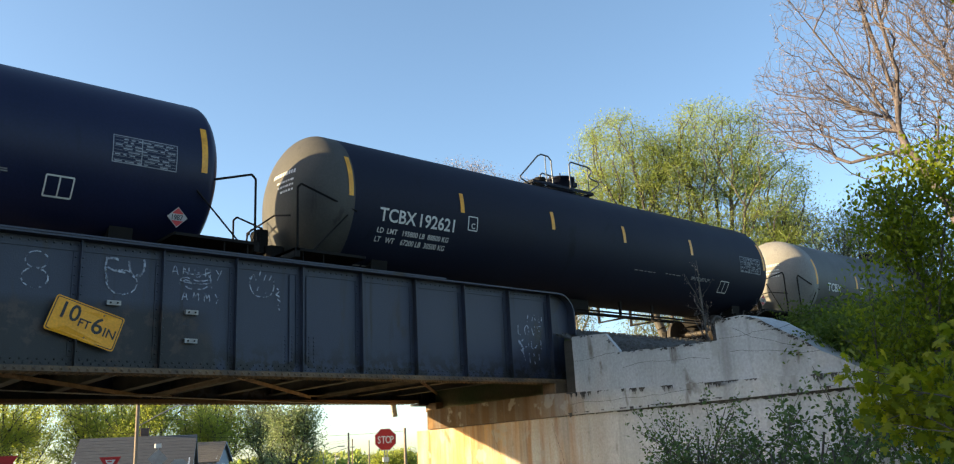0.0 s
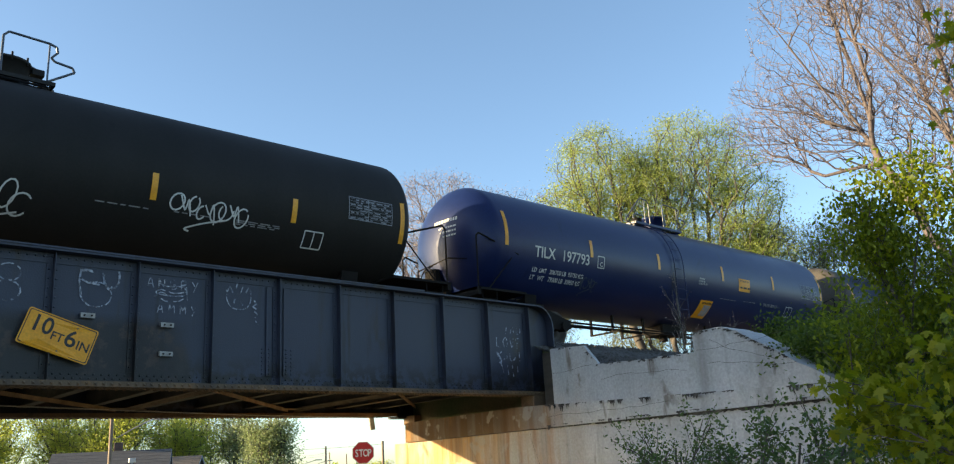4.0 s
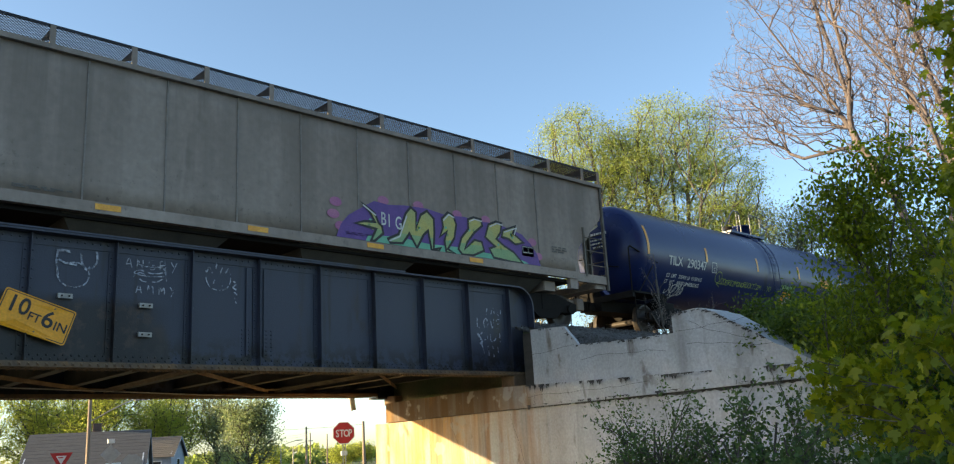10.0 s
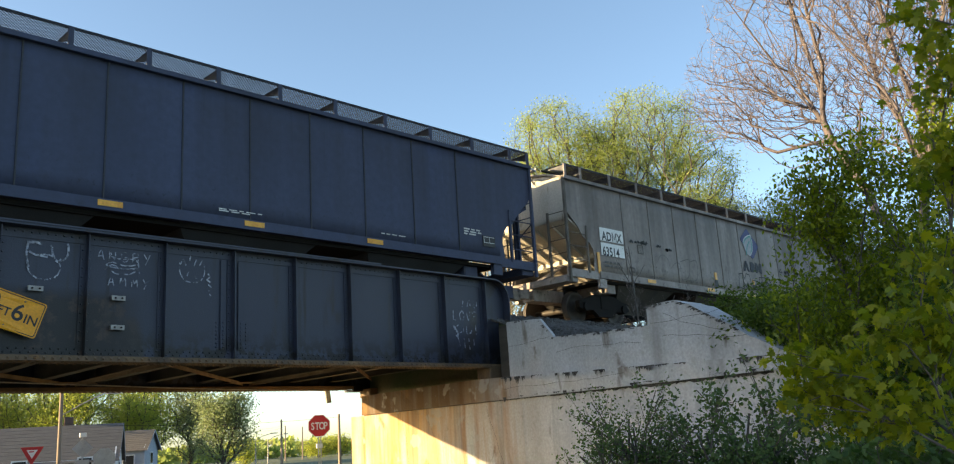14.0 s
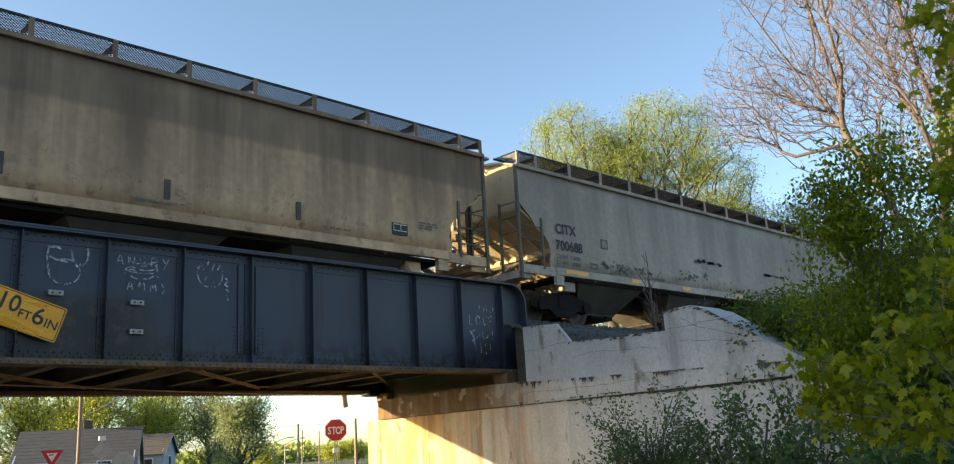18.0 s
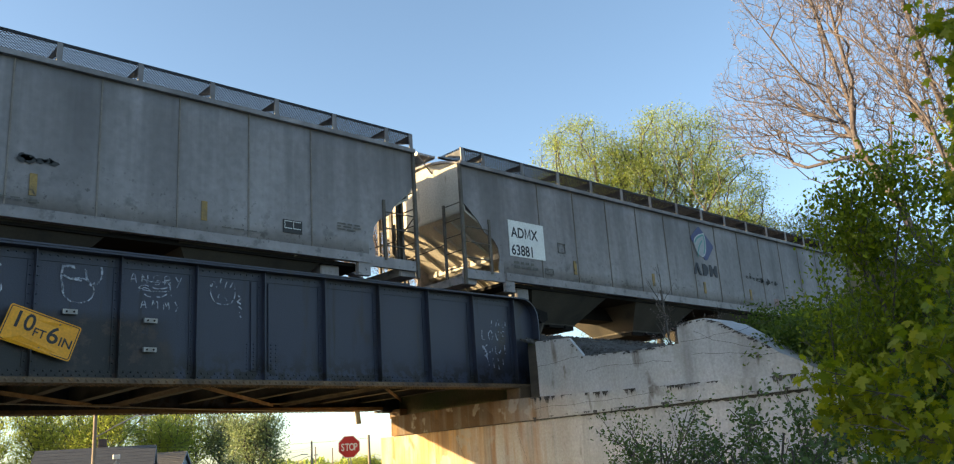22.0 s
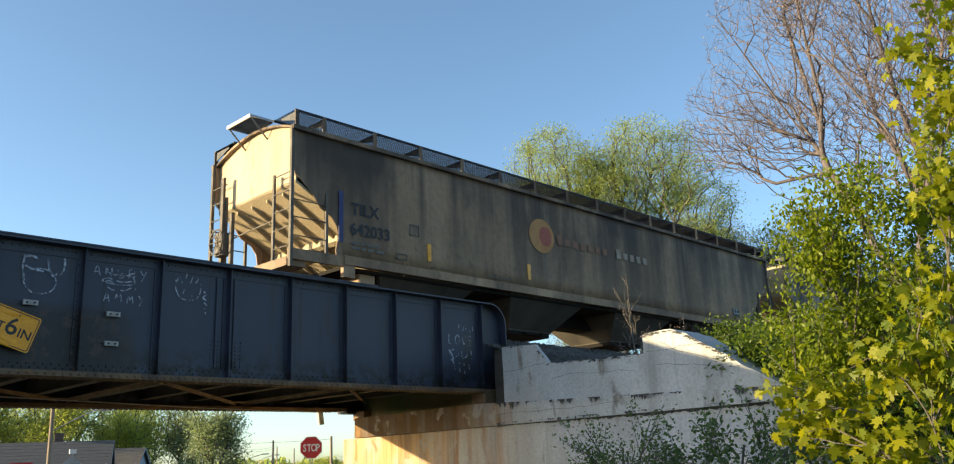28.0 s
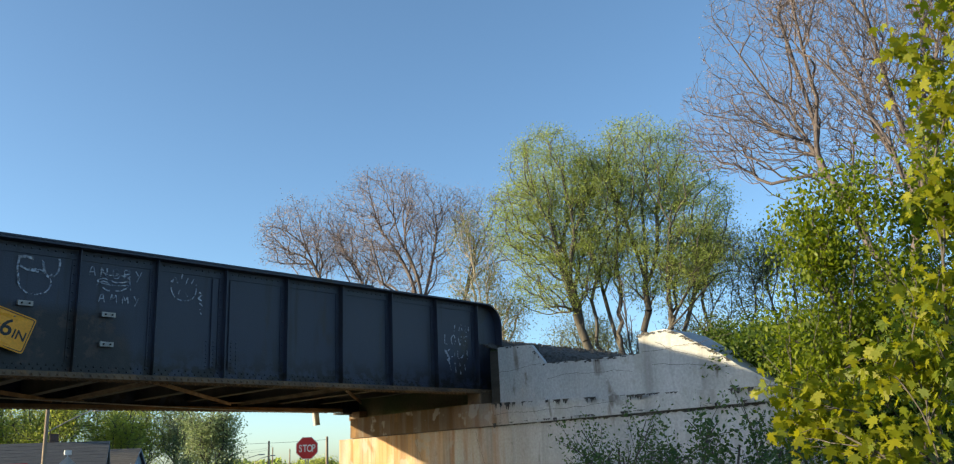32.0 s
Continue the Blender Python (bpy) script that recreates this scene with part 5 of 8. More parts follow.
        if m is GREEN_SPRAY:
            tagged(part("overspray", haze, GREEN_HAZE, p, "soft mist of green overspray"), kind="stuff")
    # words on the round end
    g = Geo()
    for r in range(4):
        zz, yy, hh = (2.95, -0.62, 0.085) if r == 0 else (2.90 - r * 0.11, -0.60, 0.045)
        while yy < (0.15 if r == 0 else 0.05 - 0.08 * r):
            w = (0.06, 0.10, 0.05)[(r + int(yy * 30)) % 3]
            def head(y, z):
                q = 1 - (y * y + (z - TZ) ** 2) / (TR * TR)
                return (-half - 0.75 * math.sqrt(max(q, 0.01)) - 0.012, y, z)
            g.add([head(yy, zz), head(yy + w, zz), head(yy + w, zz + hh), head(yy, zz + hh)], [(0, 1, 2, 3)])
            yy += w + 0.025
    stuff_part("small_print", g, ink, car)
    return car


def paint_tank(name, c1, c2, rough=0.45, shine=0.5):
    m = mat(name, c1, c2, rough, 0.0, 0.7, (1, 1, 0.5), 0.08, 25, tuple(0.6 * v for v in c1), -0.03)
    m.node_tree.nodes["Principled BSDF"].inputs["Specular IOR Level"].default_value = shine
    return m


DULL_WHITE = mat("grimy_placard", (0.40, 0.36, 0.36), (0.28, 0.25, 0.25), 0.6, 0.0, 8.0, bump=0.05)
FINE_INK = mat("worn_fine_print", (0.26, 0.26, 0.26), (0.16, 0.16, 0.17), 0.8, 0.0, 9.0, bump=0.05)
TABLE_INK = mat("worn_stencil_panel", (0.30, 0.31, 0.34), (0.20, 0.21, 0.24), 0.8, 0.0, 9.0, bump=0.05)
DUST = mat("dusty_tank_end", (0.085, 0.073, 0.062), (0.06, 0.052, 0.045), 0.75, 0.0, 1.2, (1, 1, 0.5), 0.1, 25, (0.06, 0.055, 0.05), -0.02)
DUST_PALE = mat("pale_dusty_tank_end", (0.22, 0.21, 0.20), (0.17, 0.16, 0.15), 0.75, 0.0, 1.2, (1, 1, 0.5), 0.1, 25, (0.15, 0.14, 0.13), -0.02)
TANK_BLACK = paint_tank("tank_black", (0.006, 0.014, 0.066), (0.009, 0.019, 0.080), 0.36, 0.3)
TANK_SOFT = paint_tank("tank_soft_black", (0.006, 0.010, 0.034), (0.009, 0.013, 0.042), 0.45, 0.25)
TANK_MATT = paint_tank("tank_matt_black", (0.005, 0.007, 0.019), (0.007, 0.010, 0.024), 0.62, 0.2)
DUST_DARK = mat("dark_dusty_tank_end", (0.055, 0.050, 0.044), (0.038, 0.035, 0.032), 0.75, 0.0, 1.2, (1, 1, 0.5), 0.1, 25, (0.025, 0.022, 0.02), -0.02)
TANK_GREY = paint_tank("tank_grey", (0.075, 0.072, 0.068), (0.055, 0.053, 0.05), 0.6)
TANK_BROWN = paint_tank("tank_sooty_brown", (0.020, 0.018, 0.017), (0.014, 0.013, 0.012), 0.6, 0.2)
TANK_BLUE = paint_tank("tank_blue_black", (0.006, 0.015, 0.076), (0.009, 0.020, 0.092), 0.30, 0.3)
TANK_FADED = paint_tank("tank_faded_black", (0.010, 0.016, 0.046), (0.014, 0.022, 0.056), 0.42, 0.3)
GREEN_SPRAY = mat("green_spray_paint", (0.15, 0.25, 0.10), (0.20, 0.30, 0.12), 0.7, 0.0, 6.0, bump=0.05)
GREEN_HAZE = mat("green_overspray", (0.12, 0.26, 0.10), (0.15, 0.28, 0.11), 0.9, 0.0, 6.0, bump=0.05)
worn_through(GREEN_HAZE, 0.30, 1.10, 7.0)
LIME_SPRAY = mat("lime_spray_paint", (0.35, 0.42, 0.07), (0.28, 0.35, 0.07), 0.7, 0.0, 6.0, bump=0.05)
SCUFF = mat("blue_grey_scrawl", (0.06, 0.07, 0.10), (0.04, 0.05, 0.07), 0.7, 0.0, 6.0, bump=0.05)
YELLOW_INK = mat("yellow_lettering", (0.55, 0.36, 0.04), (0.45, 0.30, 0.04), 0.6, 0.0, 6.0, bump=0.05)


def marks(a, b, ld, lt, dz=0.12):
    rows = [(a, -7.0, 1.95 + dz, 0.27, 0.95), (b, -6.02, 1.95 + dz, 0.27, 0.95)]
    return rows + ([("LD  LMT   " + ld, -7.0, 1.72, 0.10, 1.0), ("LT   WT    " + lt, -7.0, 1.55, 0.10, 1.0)] if ld else [])


tank_car(35.4, "weathered grey tank car", TANK_GREY, dict(dust=DUST_PALE, text=marks("TCBX", "", "", ""), placard=False, ladder=False))
tank_car(16.8, "matt black tank car with white lettering", TANK_MATT, dict(dust=DUST_DARK, text=marks("TCBX", "192621", "195800 LB  88800 KG", "67200 LB  30500 KG", 0.0), ladder=False, stripes=(-7.69, -4.8, -1.9, 0.8, 3.77, 7.43), stripe_z=2.64))
tank_car(-1.84, "glossy black tank car with a hazard placard", TANK_SOFT, dict(half=7.97, right=7.93, remove=True, text=marks("TILX", "312310", "206800 LB  93750 KG", "79200 LB  35950 KG"), yellow=((2.5, 3.25, 2.12, 2.45),), stripes=(-7.82, -4.86, -1.81, 0.9, 4.46, 7.79), stripe_z=2.56))
tank_car(-20.0, "clean black tank car with a yellow notice", TANK_BLACK, dict(half=8.1, dust=TANK_BLACK, right=7.75, remove=True, text=marks("TILX", "197793", "206700 LB  93750 KG", "79300 LB  35950 KG"), yellow=((2.25, 2.9, 2.07, 2.47), (0.35, 1.0, 1.2, 1.66)), scrawl=((-5.3, -4.5, 1.62, 0.30, SCUFF, 0.02, ""),)))
tank_car(-38.7, "sooty brown-black tank car with chalk scrawls", TANK_BROWN, dict(half=7.9, text=marks("ADMX", "31264", "", "", -0.12), placard=False, ladder=False, stripes=(-7.74, -4.46, -0.88, 2.24, 5.0, 7.6), stripe_z=2.15,
         scrawl=((-4.3, -2.2, 1.95, 0.3, LETTER, 0.020, ""), (-1.1, 0.3, 1.62, 0.5, LETTER, 0.026, ""), (2.6, 4.0, 1.9, 0.4, LETTER, 0.028, ""))))
tank_car(-57.6, "faded black tank car covered in green graffiti", TANK_FADED, dict(half=7.95, right=7.9, text=marks("UTLX", "202743", "198300 LB  89900 KG", "67700 LB  30700 KG"), ink=YELLOW_INK, long_walk=True, dust=DUST_PALE, ladder_x=0.30, stripes=(-7.66, -3.23, -0.9, 2.42, 5.02, 7.96), stripe_z=2.36,
         yellow=((3.12, 3.92, 2.08, 2.42),), frames=((5.62, 1.86, 0.40, 0.30),), scrawl=((-4.75, -3.75, 1.86, 0.42, GREEN_SPRAY, 0.028, ""), (-3.45, -2.5, 1.90, 0.40, GREEN_SPRAY, 0.03, ""), (-1.82, -0.98, 1.93, 0.28, GREEN_SPRAY, 0.024, "STOG"), (-1.75, -1.0, 1.93, 0.34, GREEN_SPRAY, 0.018, ""), (0.82, 1.85, 1.90, 0.42, GREEN_SPRAY, 0.032, ""), (2.95, 3.85, 1.90, 0.27, GREEN_SPRAY, 0.026, "CTOB"), (4.08, 4.98, 1.84, 0.36, GREEN_SPRAY, 0.032, ""), (4.12, 4.9, 1.68, 0.34, GREEN_SPRAY, 0.030, ""), (5.25, 7.70, 1.72, 0.25, GREEN_SPRAY, 0.022, "im the first WHORE"))))
tank_car(-76.2, "dark blue-black tank car with lime scrawls", TANK_BLUE, dict(half=8.15, dust=TANK_BLUE, text=marks("TILX", "290347", "205400 LB  93150 KG", "80600 LB  36560 KG"), yellow=((2.9, 3.6, 2.15, 2.48), (0.08, 0.72, 1.38, 1.80)), ladder_x=-0.62, stripes=(-7.96, -4.92, -1.76, 1.2, 4.58, 8.19), stripe_z=2.56,
         scrawl=((-6.75, -5.75, 1.44, 0.36, LETTER, 0.026, ""), (-4.02, -0.80, 1.82, 0.15, LIME_SPRAY, 0.018, "ZOERIZMONOROCKTIZM...YO"), (-4.42, -4.02, 1.88, 0.34, LIME_SPRAY, 0.018, "Q"), (-0.12, 0.86, 1.93, 0.24, GREEN_SPRAY, 0.034, ""))))

# ---- covered hoppers ----
HW, Z_SILL = 1.60, 1.18             # half the width, and the sill above the rail
POST_STEP = 1.392
SIDE_POSTS = [POST_STEP * (i - 6.5) for i in range(14)]


def hopper_side(sign):
    g = Geo()
    xs = []
    for a, b in zip(SIDE_POSTS, SIDE_POSTS[1:]):
        xs += [a + (b - a) * i / 6 for i in range(6)]
    xs.append(SIDE_POSTS[-1])
    rows = []
    for x in xs:
        u = (x / POST_STEP + 6.5) % 1.0
        belly = 0.022 * math.sin(math.pi * u) ** 0.7
        rows.append([(x, sign * (HW - 0.035 + belly * s), z) for z, s in ((1.36, 0.2), (1.7, 1), (2.3, 1), (3.0, 1), (3.5, 1), (3.86, 0.2))] + [(x, sign * (HW - 0.07), 3.86), (x, sign * (HW - 0.07), 1.36)])
    g.rings(rows, smooth=True)
    end = [(9.048, 3.86), (9.048, 1.36), (9.20, 1.36), (9.22, 1.45), (9.16, 1.75), (9.20, 1.98), (9.34, 2.16), (9.62, 2.30), (9.80, 2.55), (10.24, 2.93), (10.30, 3.05), (10.30, 3.86)]
    for sx in (1, -1):
        g.prism([(sx * x, z) for x, z in end], "y", sign * (HW - 0.065), sign * (HW - 0.037))
    return g


def hopper_roof():
    arcs = [(y, 3.90 + 0.36 * (1 - (y / 1.62) ** 2)) for y in (-1.62, -1.3, -0.9, -0.45, 0, 0.45, 0.9, 1.3, 1.62)]
    ring = arcs + [(y, z - 0.05) for y, z in reversed(arcs)]
    xs = [-10.3] + [v for p in SIDE_POSTS for v in (p - 0.03, p, p + 0.03)] + [10.3]
    return Geo().rings([[(x, y, z + (0.015 if any(abs(x - p) < 0.001 for p in SIDE_POSTS) else 0)) for y, z in ring] for x in xs], smooth=False)


def hopper_end():
    """Right-hand end: bulkhead, slope sheet with stiffeners, sills and platform."""
    g = Geo()
    arcs = [(y, 3.88 + 0.36 * (1 - (y / 1.62) ** 2)) for y in (1.52, 0.9, 0.45, 0, -0.45, -0.9, -1.52)]
    g.prism([(-1.52, 2.75), (1.52, 2.75)] + arcs, "x", 10.16, 10.20)
    g.prism([(10.2, 2.75), (10.2, 2.81), (7.3, 1.21), (7.3, 1.15)], "y", -1.52, 1.52)
    return g


def slope_rib():
    return Geo().prism([(10.1, 2.69), (10.1, 2.62), (7.6, 1.24), (7.6, 1.30)], "y", -0.018, 0.018)


def slope_beam():
    return Geo().prism([(9.05, 2.14), (9.05, 1.98), (8.93, 1.92), (8.93, 2.08)], "y", -1.5, 1.5)


def rung(length, axis):
    return lambda: Geo().tube((0, -length / 2, 0), (0, length / 2, 0), 0.014, n=6) if axis == "y" else Geo().tube((-length / 2, 0, 0), (length / 2, 0, 0), 0.014, n=6)


def end_frame():
    g = Geo().box(9.9, 10.36, -1.50, 1.50, 1.02, 1.20, 0.03)
    for y in (-1.58, 1.50):
        g.box(8.9, 10.36, y, y + 0.08, 1.14, 1.36)
        g.box(8.75, 9.05, y + (0.0 if y > 0 else -0.02), y + 0.10, 0.92, 1.36)
    g.box(6.6, 10.3, -0.22, 0.22, 0.68, 1.02, 0.02).box(8.0, 8.45, -1.35, 1.35, 0.85, 1.14, 0.03)
    g.box(10.37, 10.75, -0.12, 0.12, 0.74, 0.98, 0.03).box(10.62, 11.0, -0.2, 0.05, 0.70, 1.02, 0.05)
    g.prism([(9.95, 1.2), (10.05, 1.2), (8.35, 2.0), (8.25, 2.0)], "y", -0.12, 0.12)
    return g


def corner_post():
    return Geo().box(10.30, 10.37, -0.035, 0.035, 0.98, 3.92)


def ladder_post():
    return Geo().box(10.31, 10.36, -0.03, 0.03, 1.2, 3.0)


def side_post():
    return Geo().box(9.44, 9.50, -0.03, 0.03, 1.3, 2.62)


def hopper_brake():
    g = Geo()
    ring = [(10.62, -0.85 + 0.27 * math.cos(radians(a)), 1.92 + 0.27 * math.sin(radians(a))) for a in range(0, 361, 20)]
    g.pipe(ring, 0.018)
    for i in (0, 3, 6, 9, 12, 15):
        g.tube((10.60, -0.85, 1.92), ring[i], 0.011, n=5)
    g.box(10.37, 10.58, -1.0, -0.68, 1.62, 2.12, 0.04).box(10.36, 10.44, -0.62, -0.54, 1.2, 2.55)
    return g


def pocket():
    top_, bot = (1.54, 1.50, 1.19), (0.85, 0.75, 0.44)
    ring = lambda a, b, z: [(-a, -b, z), (a, -b, z), (a, b, z), (-a, b, z)]
    return Geo().rings([ring(*top_), ring(*bot), ring(0.85, 0.75, 0.40)], smooth=False)


def gate():
    return Geo().box(-0.82, 0.82, -0.72, 0.72, 0.30, 0.398, 0.02).box(-0.3, 0.3, -0.85, -0.7, 0.32, 0.38).tube((0.3, -0.9, 0.35), (0.3, 0.9, 0.35), 0.04)


def grating(x0, x1, y0, y1, z):
    """Expanded-metal walkway: crossing thin strips in a rim."""
    g = Geo().box(x0, x1, y0, y0 + 0.025, z - 0.03, z + 0.02).box(x0, x1, y1 - 0.025, y1, z - 0.03, z + 0.02)
    w = y1 - y0
    n = int((x1 - x0) / 0.066)
    for i in range(-int(w / 0.066), n):
        for sg in (1, -1):
            a = x0 + i * 0.066
            b = a + w
            ya, yb = (y0, y1) if sg > 0 else (y1, y0)
            if a < x0:
                ya, a = ya + (yb - ya) * (x0 - a) / w, x0
            if b > x1:
                yb, b = ya + (yb - ya) * (x1 - a) / (b - a), x1
            if b - a > 0.02:
                h = 0.015
                g.add([(a, ya - h, z), (a, ya + h, z), (b, yb + h, z), (b, yb - h, z), (a, ya - h, z - 0.012), (b, yb - h, z - 0.012)], [(0, 1, 2, 3), (0, 3, 5, 4)])
    return g


def walkway():
    return grating(-10.3, 10.3, -1.62, -0.80, 4.27)


def walk_bracket():
    return Geo().prism([(-1.6, 4.24), (-1.06, 4.24), (-1.06, 4.20), (-1.6, 4.04)], "x", -0.010, 0.010)


def walk_post():
    return Geo().box(-0.045, 0.045, -1.645, -1.615, 3.93, 4.27)


def crossover():
    g = grating(10.12, 10.66, -0.48, 0.48, 4.42)
    g.box(10.64, 10.67, -0.48, 0.48, 4.37, 4.45).box(10.10, 10.13, -0.48, 0.48, 4.37, 4.45)
    for y in (-0.44, 0.44):
        g.pipe([(10.62, y, 4.38), (10.2, y, 3.98)], 0.018)
    return g


def on_side_out(a, b):
    return (a, -HW - 0.003, b)


GRATE = mat("dark_grating", (0.022, 0.024, 0.034), (0.016, 0.018, 0.024), 0.6, 0.2, 5.0)
SLATE = mat("logo_navy", (0.014, 0.024, 0.12), (0.020, 0.032, 0.14), 0.6, 0.0, 6.0, bump=0.05)
FADED_STRIPE = mat("grimy_reflective_stripe", (0.36, 0.22, 0.06), (0.20, 0.135, 0.06), 0.7, 0.0, 5.0, bump=0.05, c3=(0.06, 0.05, 0.04), spots=0.04)
SOOTY_STRIPE = mat("sooty_stripe", (0.09, 0.07, 0.05), (0.055, 0.045, 0.036), 0.8, 0.0, 5.0, bump=0.05)
LEAF_FILL = mat("logo_leaf_grey", (0.36, 0.36, 0.38), (0.31, 0.31, 0.33), 0.7, 0.0, 6.0, bump=0.05)
TEAL = mat("logo_teal", (0.035, 0.22, 0.20), (0.05, 0.25, 0.23), 0.6, 0.0, 6.0, bump=0.05)


def logo(car, x, z, s):
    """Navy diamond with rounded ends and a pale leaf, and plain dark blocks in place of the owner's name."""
    at = lambda pts: [(x + u * s, z + v * s) for u, v in pts]
    d = part("logo_diamond", Geo().prism(at([(-0.10, 0.43), (-0.04, 0.43), (0.44, 0.06), (0.51, -0.01), (0.50, -0.08), (0.18, -0.41), (0.12, -0.44), (0.05, -0.43), (-0.43, 0.0), (-0.49, 0.06), (-0.49, 0.12), (-0.43, 0.17)]), "y", -HW - 0.004, -HW + 0.003), SLATE, car, "navy blue diamond emblem")
    upper = smooth([(-0.39, -0.04), (-0.31, 0.10), (-0.12, 0.21), (0.125, 0.28)])
    lower = smooth([(0.125, 0.28), (0.175, 0.08), (0.15, -0.12), (0.07, -0.28), (-0.06, -0.36), (-0.22, -0.32), (-0.33, -0.20), (-0.39, -0.04)])
    part("logo_leaf", Geo().prism(at(upper + lower[1:-1]), "y", -HW - 0.008, -HW - 0.005), LEAF_FILL, d, "pale leaf shape")
    for line, w, m, lift in ((upper + lower[1:22], 0.022, LETTER, 0.0095), ([(-0.27, -0.38)] + smooth([(-0.24, -0.26), (-0.14, -0.08), (0.02, 0.08)]), 0.045, TEAL, 0.010),
                             (smooth([(-0.34, -0.02), (-0.26, 0.08), (-0.10, 0.165), (0.085, 0.22), (0.125, 0.06), (0.10, -0.12), (0.02, -0.28)]), 0.048, TEAL, 0.011)):
        part("logo_vein", ribbon(Geo(), at(line), w * s, lambda p, q: (p, -HW - lift, q)), m, d)
    for block in ([(-0.54, -0.86), (-0.44, -0.86), (-0.36, -0.66), (-0.28, -0.86), (-0.18, -0.86), (-0.32, -0.55), (-0.40, -0.55)],
                  [(-0.12, -0.86), (0.02, -0.86), (0.12, -0.79), (0.15, -0.70), (0.12, -0.61), (0.02, -0.55), (-0.12, -0.55)],
                  [(0.20, -0.86), (0.29, -0.86), (0.38, -0.74), (0.47, -0.86), (0.56, -0.86), (0.56, -0.55), (0.47, -0.55), (0.38, -0.68), (0.29, -0.55), (0.20, -0.55)]):
        part("name_block", Geo().prism(at(block), "y", -HW - 0.004, -HW + 0.003), NAVY_TEXT, car, "dark block of the owner's name")


def hopper(x0, label, paint, spec):
    car = thing("covered_hopper", label, "hopper car", group="covered hoppers of the train")
    sl = spec.get("slide", 0.09)          # the body sits a little behind its markings
    CARS.append((car, x0 - sl))
    trim, ends = spec.get("trim", paint), spec.get("ends", END_CREAM)
    rails = END_POST if not spec.get("dark") else ends
    part("side_sheet", once("side_sheet", lambda: hopper_side(-1), paint), None, car)
    part("side_sheet", once("side_sheet_far", lambda: hopper_side(1), paint), None, car)
    part("roof", once("roof", hopper_roof, paint), None, car)
    part("top_chord", once("top_chord", lambda: Geo().box(-10.36, 10.36, -1.66, -1.56, 3.84, 3.93).box(-10.36, 10.36, 1.56, 1.66, 3.84, 3.93), trim), None, car)
    part("side_sill", once("side_sill", lambda: Geo().box(-9.04, 9.04, -1.63, -1.50, Z_SILL, 1.37).box(-9.04, 9.04, 1.50, 1.63, Z_SILL, 1.37), trim), None, car)
    for rz in (0, 180):
        m = pose(0, 0, 0, 0, 0, rz)
        part("end_sheet", once("end_sheet", hopper_end, ends), None, car, m=m)
        for y in (-0.9, -0.3, 0.3, 0.9):
            part("slope_rib", once("slope_rib", slope_rib, ends), None, car, m=m @ pose(0, y, 0))
        for dx in (-0.25,):
            part("slope_beam", once("slope_beam", slope_beam, ends), None, car, m=m @ pose(dx, 0, dx * 0.55))
        part("end_frame", once("end_frame", end_frame, trim), None, car, "end sill, platform and coupler", m)
        for nm, fn, y in (("corner_post", corner_post, -1.585), ("corner_post", corner_post, 1.585), ("ladder_post", ladder_post, -0.95), ("ladder_post", ladder_post, 0.95), ("side_post", side_post, -1.57), ("side_post", side_post, 1.57)):
            part(nm, once(nm, fn, rails), None, car, m=m @ pose(0, y, 0))
        part("brake_mast", once("brake_mast", lambda: Geo().box(10.37, 10.43, -0.05, 0.05, 1.2, 3.45), rails), None, car, m=m @ pose(0, -1.0, 0))
        for y in (-1.275, 1.275):
            for z in (1.42, 1.8, 2.18, 2.56, 2.94) + ((3.3,) if y < 0 else ()):
                part("rung", once("rung", rung(0.66, "y"), rails), None, car, m=m @ pose(10.345, y, z))
            for z in (1.62, 2.0, 2.36):
                part("side_rung", once("side_rung", rung(0.87, "x"), rails), None, car, m=m @ pose(9.895, math.copysign(1.585, y), z))
        part("grab_rail", once("grab_rail", lambda: Geo().pipe([(10.345, -1.57, 2.40), (10.345, -0.93, 1.98), (10.345, 0.95, 2.04)], 0.016), rails), None, car, m=m)
        part("walkway", once("walkway", walkway, GRATE), None, car, "dark grating roof walkway", m)
        part("crossover_platform", once("crossover", crossover, BRIGHT_STEEL if not spec.get("dark") else GRATE), None, car, "grating step at the roof's end", m)
        for x in [-10.26] + [1.368 * (i - 7) for i in range(15)] + [10.26]:
            part("walkway_post", once("walkway_post", walk_post, trim), None, car, m=m @ pose(x, 0, 0))
            part("walkway_bracket", once("walkway_bracket", walk_bracket, GRATE), None, car, m=m @ pose(x, 0, 0))
    part("brake_gear", once("hopper_brake", hopper_brake, rails), None, car, "hand brake wheel and mast", pose(0, 0, 0, 0, 0, 180))
    # the wide dark plate stands in for shaded slope sheets between the pockets
    part("underframe", once("hopper_underframe", lambda: Geo().box(-9.0, 9.0, -0.3, 0.3, 0.74, 1.08).box(-9.0, 9.0, -1.46, 1.46, 1.10, 1.175), DARK), None, car, "black centre sill and a dark plate for the shaded slopes")
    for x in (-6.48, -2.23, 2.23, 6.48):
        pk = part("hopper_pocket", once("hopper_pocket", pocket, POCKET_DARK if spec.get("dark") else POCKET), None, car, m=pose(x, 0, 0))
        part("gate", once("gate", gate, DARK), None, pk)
    add_trucks(car, 8.2)
